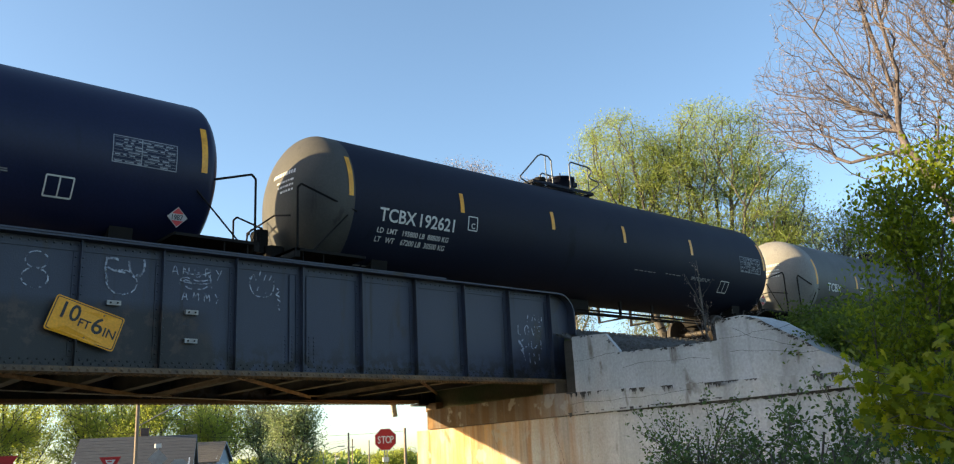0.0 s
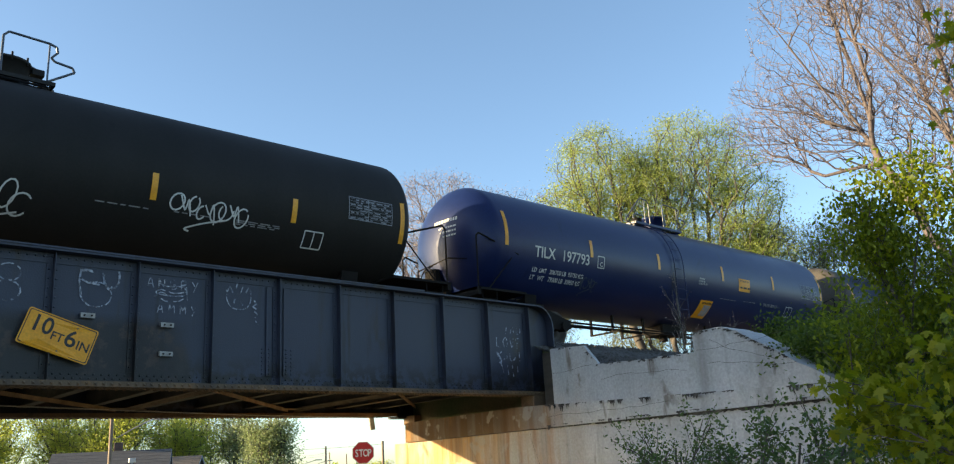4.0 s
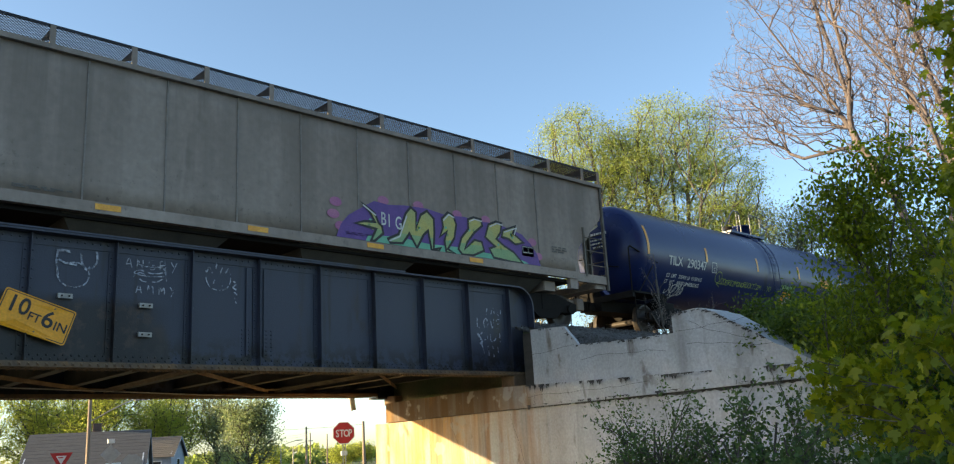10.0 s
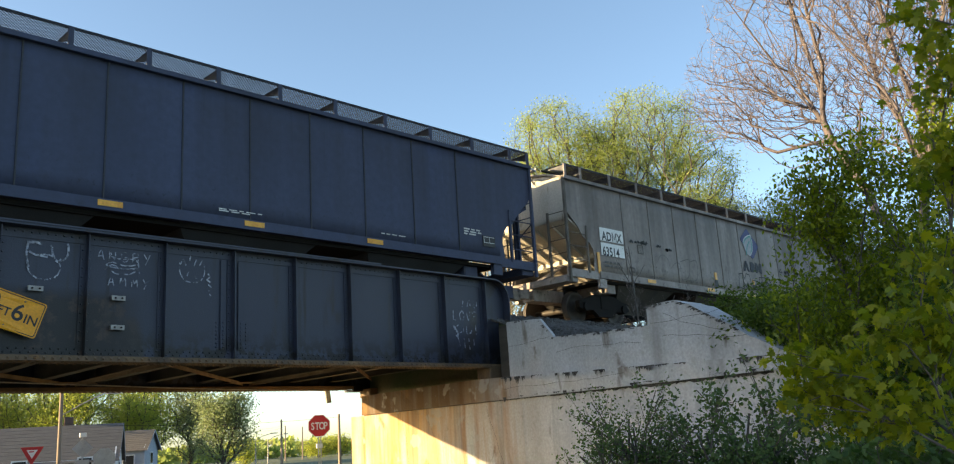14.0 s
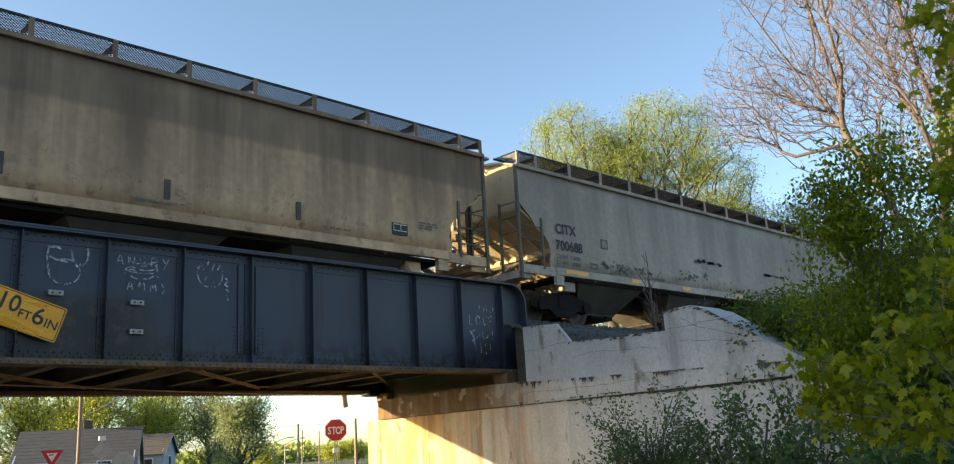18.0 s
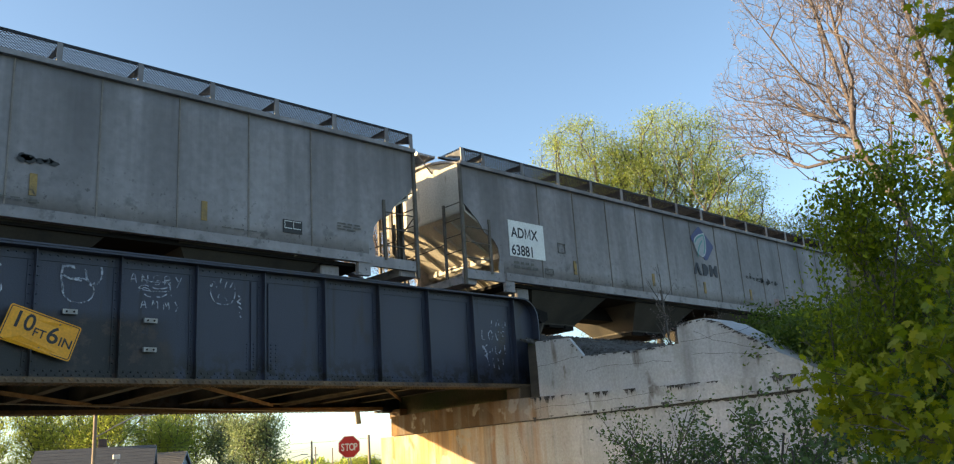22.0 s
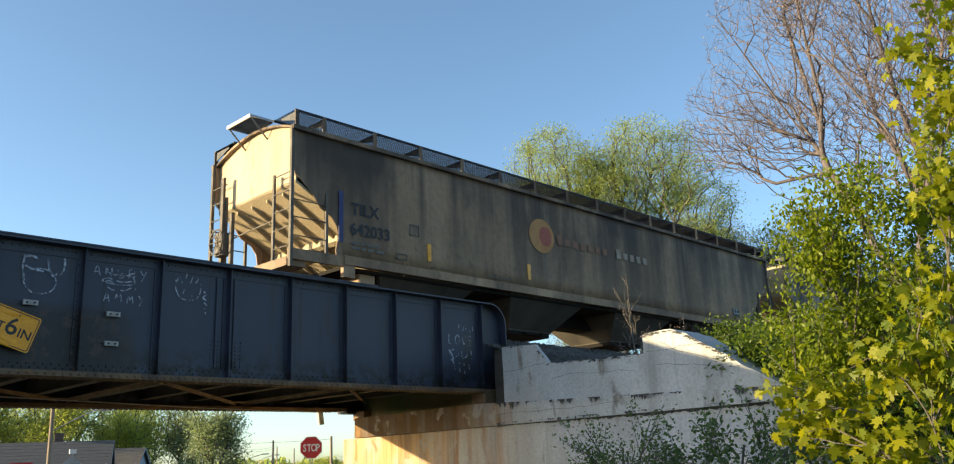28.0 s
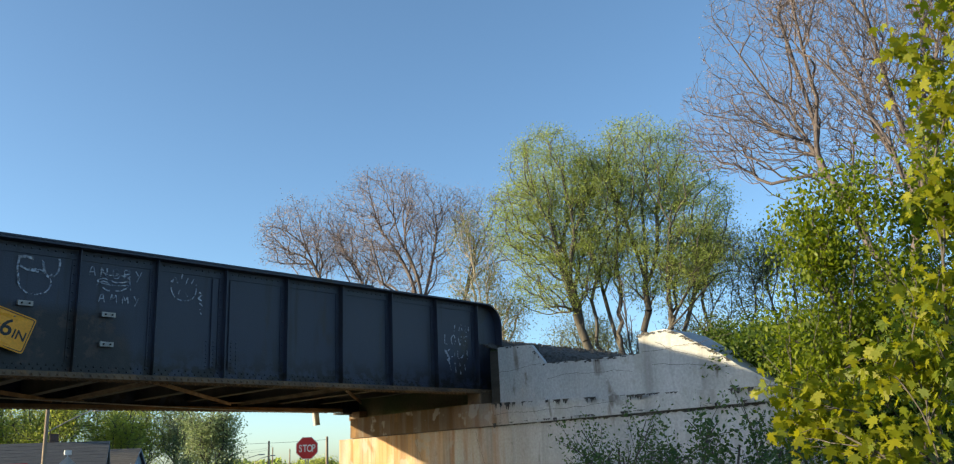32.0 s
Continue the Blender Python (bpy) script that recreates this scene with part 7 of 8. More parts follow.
hopper(-140.4, "dark slate-grey covered hopper", HOP_SLATE, dict(slide=-0.2, ends=HOP_SLATE, text=(), dark=True, ink=LETTER, faint=LETTER, plate=0, panel_x=8.32, yellow=SILL_YELLOW, panels=()))
hopper(-162.5, "pale soot-streaked covered hopper", HOP_CHALK, dict(slide=-0.08, seams=(), text=hop_marks("CITX", "700688", 2.19, "216200", "69800"), yellow=((-8.05, 0.9, 0.10, 1.29), (-5.45, 0.42, 0.10, 1.29), (-2.91, 0.42, 0.10, 1.29), (0.2, 0.42, 0.10, 1.29)), scrawl=((-6.9, -4.6, 1.62, 0.25, FADED_INK, 0.0, 0), (-3.2, -1.6, 1.72, 0.3, FADED_INK, 0.0, 0), (-2.2, -0.6, 2.25, 0.05, BLACK, 0.0, 0), (2.2, 3.6, 2.2, 0.04, BLACK, 0.0, 0))))
hopper(-183.8, "tan covered hopper with heavy soot streaks", HOP_TAN, dict(slide=0.20, text=hop_marks("TILX", "642538", 2.19, "216300", "69700"), ink=NAVY_TEXT, seams=(), yellow=(), plate=-7.4, panel_x=7.36, uprights=tuple((x, 1.75, 0.36, SOOTY_STRIPE) for x in (-5.56, -2.99, -0.3, 2.37, 5.03))))
hopper(-205.9, "light grey covered hopper with a blue diamond emblem", HOP_WHITE, dict(slide=0.13, ends=END_WHITE, text=hop_marks("ADMX", "63881"), panels=((-8.85, -7.6, 1.82, 2.72),), notice=(3.80, 1.72), uprights=UPS_A, logo=(-0.26, 3.18, 1.2), scrawl=((2.1, 3.3, 2.34, 0.16, BLACK, 0.06, 0), (3.5, 4.2, 2.28, 0.16, BLACK, 0.06, 0), (5.86, 6.75, 1.60, 0.22, BLACK, 0.022, 1), (7.6, 8.32, 2.12, 0.26, FADED_INK, 0.026, 1), (-4.2, -1.2, 1.29, 0.06, LETTER, 0.02, 1))))
hopper(-227.6, "light grey covered hopper with worn lettering and blue emblem", HOP_WHITE, dict(slide=0.24, ends=END_WHITE, text=hop_marks("ADMX", "63601"), uprights=UPS_A, logo=(-0.27, 3.16, 1.2), scrawl=((-4.85, -4.45, 2.42, 0.08, BLACK, 0.0, 0), (2.0, 2.5, 2.2, 0.14, BLACK, 0.0, 0), (-6.4, -2.8, 1.55, 0.2, FADED_INK, 0.0, 0))))
hopper(-249.6, "pale covered hopper streaked black from the roof", HOP_PALE, dict(slide=0.09, seams=(), text=hop_marks("TILX", "639391"), plate=-7.4, panel_x=7.36, uprights=UPS_B[:4] + ((5.04, 1.74, 0.36, STRIPE), (-8.78, 2.19, 0.75, STRIPE), (8.64, 2.0, 0.6, FADED_STRIPE))))
last = hopper(-271.6, "dark tan covered hopper with a faded round emblem, the last car", HOP_TAN_DARK, dict(text=hop_marks("TILX", "642033"), slide=0.03, seams=(), plate=-7.1, panel_x=7.36, uprights=((-6.53, 1.77, 0.40, STRIPE), (-3.1, 1.76, 0.40, STRIPE), (-9.0, 2.2, 1.1, SLATE))))
ORANGE = mat("faded_orange_paint", (0.45, 0.22, 0.07), (0.38, 0.18, 0.06), 0.7, 0.0, 4.0)
REDDISH = mat("faded_red_paint", (0.38, 0.09, 0.06), (0.32, 0.08, 0.05), 0.7, 0.0, 4.0)
e = part("emblem", flat(Geo(), arc(-2.52, 2.80, 0.50, 0.46, 0, 350, 24), 0.003), ORANGE, last, "faded orange disc")
part("emblem_core", flat(Geo(), arc(-2.38, 2.80, 0.25, 0.27, 0, 350, 18), 0.006), REDDISH, e)
FAINT_RED = mat("weathered_red_lettering", (0.26, 0.12, 0.075), (0.20, 0.12, 0.08), 0.8, 0.0, 5.0)
FAINT_PALE = mat("weathered_pale_lettering", (0.36, 0.31, 0.26), (0.27, 0.22, 0.17), 0.8, 0.0, 5.0)
for k in range(13):                      # one worn bar a letter of the owner's name
    u = -1.88 + k * 0.335
    if k != 7:
        part("name_bar", flat(Geo(), [(u, 2.66), (u + 0.20, 2.66), (u + 0.20, 2.86 + 0.08 * (k in (0, 8))), (u, 2.86 + 0.08 * (k in (0, 8)))], 0.003), FAINT_RED if k < 7 else FAINT_PALE, last, "worn bar of the owner's name")

# ---- trees, bushes and the street beyond ----
def leaf_mesh(name, centres, size, material, rng, shape="oval", up=0.0, spread=0.35, hang=0.0):
    """Many small leaves, each a flat outline of its own, in one mesh."""
    if shape == "maple":
        half = [(0.0, -0.40), (0.10, -0.30), (0.36, -0.42), (0.24, -0.20), (0.56, -0.10), (0.40, 0.02), (0.58, 0.26), (0.30, 0.20), (0.16, 0.20), (0.20, 0.46), (0.0, 0.70)]
        tmpl = np.array(half + [(-p, q) for p, q in half[-2:0:-1]])
    elif shape == "rhomb":
        tmpl = np.array([(0, -0.5), (0.3, 0), (0, 0.5), (-0.3, 0)])
    elif shape == "thin":
        tmpl = np.array([(0, -0.5), (0.10, 0), (0, 0.5), (-0.10, 0)])
    else:
        tmpl = np.array([(0, -0.5), (0.26, -0.1), (0.18, 0.25), (0, 0.5), (-0.18, 0.25), (-0.26, -0.1)])
    c = np.asarray(centres, dtype=float)
    n, k = len(c), len(tmpl)
    nrm = rng.normal(size=(n, 3))
    nrm[:, 2] += up
    nrm /= np.linalg.norm(nrm, axis=1)[:, None]
    a = np.cross(nrm, rng.normal(size=(n, 3)))
    a /= np.linalg.norm(a, axis=1)[:, None] + 1e-9
    if hang:
        a = np.cross(np.array([[0, 0, -1.0]]) + rng.normal(size=(n, 3)) * (1.0 - hang), nrm)
        a /= np.linalg.norm(a, axis=1)[:, None] + 1e-9
        b = np.cross(nrm, a)
        a = -a
    else:
        b = np.cross(nrm, a)
    s = size * rng.uniform(1 - spread, 1 + spread, n)
    droop = -0.25 * (tmpl[:, 0] ** 2 + tmpl[:, 1] ** 2)
    v = c[:, None, :] + s[:, None, None] * (tmpl[None, :, 0, None] * a[:, None, :] + tmpl[None, :, 1, None] * b[:, None, :] + droop[None, :, None] * nrm[:, None, :])
    me = bpy.data.meshes.new(name)
    me.vertices.add(n * k)
    me.vertices.foreach_set("co", v.ravel())
    me.loops.add(n * k)
    me.loops.foreach_set("vertex_index", np.arange(n * k))
    me.polygons.add(n)
    me.polygons.foreach_set("loop_start", np.arange(0, n * k, k))
    me.update(calc_edges=True)
    me.materials.append(material)
    return me


def sticks(name, A, B, ra, rb, n, material):
    """Many tapered twigs in one mesh."""
    A, B, ra, rb = (np.asarray(q, dtype=float) for q in (A, B, ra, rb))
    m = len(A)
    d = B - A
    d /= np.linalg.norm(d, axis=1)[:, None] + 1e-9
    h = np.where(np.abs(d[:, 2:3]) > 0.9, np.array([[1.0, 0, 0]]), np.array([[0, 0, 1.0]]))
    u = np.cross(d, h)
    u /= np.linalg.norm(u, axis=1)[:, None] + 1e-9
    w = np.cross(d, u)
    ang = 2 * math.pi * np.arange(n) / n
    ring = u[:, None, :] * np.cos(ang)[None, :, None] + w[:, None, :] * np.sin(ang)[None, :, None]
    v = np.concatenate([A[:, None, :] + ring * ra[:, None, None], B[:, None, :] + ring * rb[:, None, None]], axis=1)
    i = np.arange(n)
    quad = np.stack([i, (i + 1) % n, n + (i + 1) % n, n + i], axis=1)
    idx = (np.arange(m) * 2 * n)[:, None, None] + quad[None]
    me = bpy.data.meshes.new(name)
    me.vertices.add(m * 2 * n)
    me.vertices.foreach_set("co", v.ravel())
    me.loops.add(m * n * 4)
    me.loops.foreach_set("vertex_index", idx.ravel())
    me.polygons.add(m * n)
    me.polygons.foreach_set("loop_start", np.arange(0, m * n * 4, 4))
    me.polygons.foreach_set("use_smooth", np.ones(m * n, dtype=bool))
    me.update(calc_edges=True)
    me.materials.append(material)
    return me


def grow(rng, stems, blobs, n, thin=0.006, step=0.35, keep_short=0.3, power=0.42, bend=0.3, rough=0.06, gaps=0.25, clump=0.5):
    """Stems, then twig after twig towards points of the crown's rounded masses, each from the limb that suits it best."""
    pos, par, path, way = [], [], [], []

    def chain(p0, start, pts, length):
        for q in pts:
            q = np.asarray(q, dtype=float)
            e = q - pos[start] if start >= 0 else np.array([0, 0, 1.0])
            k = np.linalg.norm(e) + 1e-9
            pos.append(q)
            par.append(start)
            path.append(length + k)
            way.append(e / k)
            length += k
            start = len(pos) - 1

    for line in stems:
        pts = []
        for a, b in zip(line, line[1:]):
            a, b = np.array(a, float), np.array(b, float)
            k = max(1, int(np.linalg.norm(b - a) / step))
            pts += [a + (b - a) * i / k + (rng.normal(size=3) * rough if i else 0) for i in range(k)]
        chain(None, -1, pts + [np.array(line[-1], float)], 0.0)
    vol = np.array([b[3] ** 2 * b[4] for b in blobs])
    want, n = n, int(n * 2.2)
    pick = rng.choice(len(blobs), n, p=vol / vol.sum())
    dirs = rng.normal(size=(n, 3))
    dirs /= np.linalg.norm(dirs, axis=1)[:, None]
    rad = rng.random(n) ** 0.36
    bl = np.array([b[:5] for b in blobs])[pick]
    goal = bl[:, :3] + dirs * rad[:, None] * bl[:, [3, 3, 4]]
    freq = clump * 2.2 / float(np.mean(bl[:, 3]))
    seed_ = rng.random() * 50
    rank = np.array([noise.noise((p[0] * freq + seed_, p[1] * freq, p[2] * freq)) for p in goal]) + rng.normal(size=n) * gaps
    goal = goal[rng.permutation(np.argsort(-rank)[:want])]
    n = want
    root = np.array(stems[0][0])
    order, k0 = [], 0
    for k1 in (min(20, n), min(140, n), n):      # limbs first, then boughs, then twigs
        part_ = np.arange(k0, k1)
        order.append(part_[np.argsort(np.linalg.norm(goal[k0:k1] - root, axis=1))])
        k0 = k1
    goal = goal[np.concatenate(order)]
    cap = len(pos) + n * 14
    P, D, L, K = np.zeros((cap, 3)), np.zeros((cap, 3)), np.zeros(cap), len(pos)
    P[:K], D[:K], L[:K] = pos, way, path
    parent = list(par)
    tips = []
    for gi, g in enumerate(goal):
        direct = 0.8 if gi < 20 else (0.4 if gi < 140 else keep_short)
        e = g - P[:K]
        r = np.linalg.norm(e, axis=1) + 1e-6
        cost = r * (2.1 - 1.1 * np.einsum("ij,ij->i", e, D[:K]) / r) + direct * L[:K]
        j = int(np.argmin(cost))
        k = min(max(1, int(r[j] / step) + 1), 12)
        c = P[j] + D[j] * r[j] * bend + rng.normal(size=3) * rough * r[j]
        last = j
        for i in range(1, k + 1):
            f = i / k
            q = P[j] * (1 - f) ** 2 + c * 2 * f * (1 - f) + g * f * f
            v = q - P[last]
            h = np.linalg.norm(v) + 1e-9
            if K >= cap:
                break
            P[K], D[K], L[K] = q, v / h, L[last] + h
            parent.append(last)
            last = K
            K += 1
        tips.append(last)
    parent = np.array(parent)
    load = np.zeros(K)
    load[tips] = 1
    for i in range(K - 1, -1, -1):
        if parent[i] >= 0:
            load[parent[i]] += load[i]
    radius = thin * np.maximum(load, 1) ** power
    ok = np.nonzero(parent >= 0)[0]
    return P[parent[ok]], P[ok], np.minimum(radius[parent[ok]], radius[ok] * 1.35), radius[ok], P[tips], D[tips]


def crown_tree(name, label, base, stems, blobs, n, bark, leaf, size, per_tip, scatter, seed, shape="oval", category="tree", group="", hang=0.0, sides=4, trail=2.0, flat_=0.7, **kw):
    """A tree whose limbs fill rounded masses; its leaves gather round the twigs' ends."""
    rng = np.random.default_rng(seed)
    t = thing(name, label, category, pose(*base), group)
    A, B, ra, rb, tips, ways = grow(rng, stems, blobs, n, **kw)
    heavy = rb > 0.02
    part("trunk", sticks("trunk", A[heavy], B[heavy], ra[heavy], rb[heavy], 7, bark), None, t)
    tagged(part("twig_mass", sticks("twigs", A[~heavy], B[~heavy], ra[~heavy], rb[~heavy], sides - 1, bark), None, t), kind="stuff")
    if leaf and per_tip:
        k = rng.poisson(per_tip, len(tips))
        c = np.repeat(tips, k, axis=0) - np.repeat(ways, k, axis=0) * rng.random(k.sum())[:, None] * scatter * trail
        c = c + rng.normal(size=c.shape) * scatter * np.array([1, 1, flat_])
        tagged(part("crown", leaf_mesh("crown", c, size, leaf, rng, shape, hang=hang), None, t), kind="stuff")
    return t


def branches(rng, start, way, length, radius, depth, out, tips, kids=(3, 5), turn=38, keep=0.68, rise=0.12, wobble=0.16, seg=4, thin=0.006):
    """One limb in short bends, then its side limbs."""
    p, d, r = Vector(start), Vector(way).normalized(), radius
    step = length / seg
    pts = [p.copy()]
    for i in range(seg):
        d = (d + Vector(rng.normal(size=3)) * wobble + Vector((0, 0, rise * 0.5))).normalized()
        q = p + d * step
        r2 = max(r * (0.80 if depth else 0.65), thin)
        out.append((p.copy(), q.copy(), r, r2, depth))
        p, r = q, r2
        pts.append(p.copy())
        if depth == 0:
            tips.append((p.copy(), d.copy()))
    if depth == 0:
        return
    n = int(rng.integers(kids[0], kids[1] + 1))
    for i in range(n):
        f = 0.35 + 0.65 * (i + rng.random() * 0.6) / n
        j = min(int(f * seg), seg)
        side = d.orthogonal().normalized()
        side.rotate(Matrix.Rotation(rng.uniform(0, 2 * math.pi), 3, d))
        w = d * math.cos(radians(turn)) + side * math.sin(radians(turn)) * rng.uniform(0.7, 1.2)
        branches(rng, pts[j], w, length * keep * rng.uniform(0.75, 1.15), max(radius * 0.62 * (1 - 0.35 * f), thin), depth - 1, out, tips, kids, turn, keep, rise, wobble, seg, thin)


def wood_mesh(name, out, material):
    a, b, r, r2, dep = zip(*out)
    return sticks(name, [tuple(q) for q in a], [tuple(q) for q in b], r, r2, 5, material)


FAR = "trees beyond the track"
# tall airy trees beyond the track
crown_tree("elm_tree", "tall many-stemmed tree in thin spring leaf", (28.6, 9.0, 2.4), [[(0.6, -0.75, -0.3), (0.2, -0.2, 4), (-0.2, 0.3, 7), (-0.4, 0.6, 9)], [(0.6, -0.75, -0.3), (0.62, -0.7, 1.5), (0.5, -0.6, 4.5), (0.3, -0.3, 8)]],
           [(-0.46, 0.59, 11.2, 2.0, 2.5), (-1.28, 1.59, 9.2, 1.7, 2.2), (0.5, -0.5, 9.3, 1.9, 3.0), (-0.46, 0.59, 6.9, 2.1, 1.8)], 1700, BARK_GREY, LEAF_SPRING, 0.072, 36, 0.29, 11, "rhomb", gaps=0.3, trail=0.4, flat_=0.36, clump=1.5, group=FAR, thin=0.0085, keep_short=0.3, bend=0.15, rough=0.10)
crown_tree("elm_tree", "tall many-stemmed tree in thin spring leaf", (30.2, 7.2, 2.6), [[(0, 0, -0.3), (-0.3, 0.4, 1.2), (-0.45, 0.55, 3.5), (-0.2, 0.4, 8.5)], [(0, 0, -0.3), (0.1, -0.2, 3.5), (0.5, -0.8, 9)], [(0, 0, -0.3), (0.25, -0.35, 1.0), (0.7, -1.0, 3.6), (1.2, -2.0, 8)]],
           [(0.51, -0.79, 11.2, 2.4, 2.4), (1.44, -2.3, 9.2, 1.8, 2.3), (-0.5, 0.6, 9.3, 1.9, 3.0), (0.72, -1.13, 6.9, 2.4, 2.0), (1.6, -2.6, 7.2, 1.8, 1.6)], 2200, BARK_GREY, LEAF_SPRING, 0.072, 36, 0.29, 12, "rhomb", gaps=0.3, trail=0.4, flat_=0.36, clump=1.5, group=FAR, thin=0.0085, keep_short=0.3, bend=0.15, rough=0.10)
crown_tree("budding_tree", "gnarled tree with reddish spring buds", (28.4, 18.2, 0.5), [[(0.3, -0.2, -0.9), (0, 0, 6), (-0.8, 0.7, 11.5)], [(0.3, -0.2, -0.9), (0.5, -0.4, 7), (0.3, -0.3, 12)]],
           [(-1.25, 1.1, 13.8, 3.0, 2.4), (0.46, -0.42, 12.8, 2.4, 2.3), (-2.4, 2.0, 12.3, 1.8, 1.7), (-0.5, 0.4, 10.6, 2.4, 1.5), (2.0, -1.8, 13.2, 2.1, 2.0), (2.6, -2.4, 11.2, 1.6, 1.6)], 2500, BARK_MAUVE, BUDS, 0.06, 11.0, 0.24, 21, "rhomb", group=FAR, thin=0.0060, power=0.44, rough=0.16, bend=0.6, clump=1.0)
crown_tree("budding_tree", "leaning tree with reddish spring buds", (28.8, 23.2, 0.0), [[(0.6, -0.4, -0.3), (0, 0, 6), (-1.4, 1.0, 11.8)], [(0.6, -0.4, -0.3), (-0.4, 0.4, 8), (-2.6, 2.0, 12.6)]],
           [(-2.58, 1.92, 14.1, 2.7, 2.2), (-0.85, 0.67, 13.5, 1.9, 1.7), (-4.3, 3.0, 13.4, 1.2, 1.1), (-1.0, 0.8, 11.2, 1.8, 1.2), (0.7, -0.6, 12.2, 1.6, 1.4)], 1900, BARK_MAUVE, BUDS, 0.065, 11.0, 0.24, 22, "rhomb", group=FAR, thin=0.0062, power=0.44, rough=0.16, bend=0.6, clump=1.0)
crown_tree("birch_tree", "slender pale-barked tree with few leaves", (27.2, 12.6, 1.5), [[(-0.2, 0.2, -0.3), (-0.3, 0.3, 4), (-0.6, 0.65, 10)], [(-0.2, 0.2, -0.3), (0, 0.1, 5), (-0.1, 0.15, 8.5)]],
           [(-0.62, 0.65, 9.1, 1.3, 2.5), (-0.11, 0.12, 7.4, 1.2, 1.8), (0.5, -0.5, 6.2, 1.2, 1.5), (0.3, -0.3, 3.6, 1.6, 1.4)], 1100, BARK_PALE, LEAF_OLIVE, 0.075, 13.0, 0.26, 23, group=FAR, thin=0.0065)
for i, (x, y, z, s) in enumerate(((33.0, 5.2, 2.4, 36), (35.5, 3.4, 2.2, 31), (38.5, 1.6, 2.0, 32), (42.5, -0.2, 2.0, 33), (36.0, 14.0, 0.0, 35))):
    crown_tree("woodland_tree", "slim woodland tree in dull olive spring leaf", (x, y, z), [[(0, 0, -0.3), (0.1, 0, 3), (-0.4, 0.3, 7)], [(0.2, -0.2, -0.3), (0.5, -0.3, 3), (0.9, -0.6, 6.5)]],
               [(-0.5, 0.4, 7.6, 1.8, 2.2), (0.9, -0.7, 6.8, 1.8, 2.2), (0.1, 0, 4.2, 2.2, 1.8)], 1000, BARK_GREY, LEAF_OLIVE, 0.075, 24, 0.34, s, group="woodland trees", thin=0.0065, flat_=0.45)
for x, y, z, h, s in ((27.0, 11.2, 1.2, 3.6, 301), (29.6, 9.8, 1.4, 4.2, 302), (31.6, 8.6, 1.6, 4.6, 303), (33.4, 7.4, 1.6, 4.4, 304), (28.6, 15.0, 0.6, 5.2, 305), (32.5, 12.5, 0.8, 5.4, 306)):
    crown_tree("thicket", "low thicket in thin olive spring leaf beyond the track", (x, y, z), [[(0, 0, -0.5), (0.1, 0, h * 0.5), (-0.3, 0.2, h * 0.9)], [(0.2, -0.2, -0.5), (0.6, -0.4, h * 0.75)], [(-0.1, 0.2, -0.5), (-0.5, 0.5, h * 0.7)]],
               [(0, 0, h * 0.55, 1.4, h * 0.36), (0.5, -0.4, h * 0.75, 1.1, h * 0.28), (-0.5, 0.4, h * 0.7, 1.1, h * 0.3)], 420, BARK_GREY, LEAF_OLIVE, 0.07, 15, 0.26, s, category="shrub", group="thickets beyond the track", thin=0.006)
crown_tree("bare_tree", "large bare tree with fine reddish twigs", (20.0, -8.0, 1.6), [[(-0.2, 0.9, -0.4), (-0.35, 1.3, 3.2), (-0.44, 1.55, 5.4), (-0.51, 1.77, 6.3), (-0.58, 1.97, 8.2), (-0.7, 2.3, 9.8), (-0.74, 2.41, 11.4)], [(-0.2, 0.9, -0.4), (-0.09, 0.36, 5.2), (-0.02, 0.09, 7.7), (0.02, -0.07, 9.9)], [(-0.3, 1.2, 2.8), (-0.6, 2.2, 5.6), (-0.9, 2.9, 7.6), (-1.1, 3.4, 9.4)]],
           [(-0.37, 1.35, 8.6, 2.9, 2.7), (-0.86, 2.73, 9.8, 2.2, 2.2), (-1.3, 3.9, 8.0, 1.7, 1.5), (-1.5, 4.5, 7.6, 1.2, 1.0), (-1.0, 2.9, 6.9, 1.5, 1.2), (-0.16, 0.64, 6.8, 1.8, 1.8), (-0.25, 0.94, 11.5, 3.0, 1.8), (0.09, -0.39, 8.9, 2.2, 2.7)], 18000, BARK_PURPLE, BUDS, 0.035, 1.6, 0.05, 41, thin=0.0030, keep_short=0.12, power=0.39, sides=4, rough=0.03, bend=0.10)


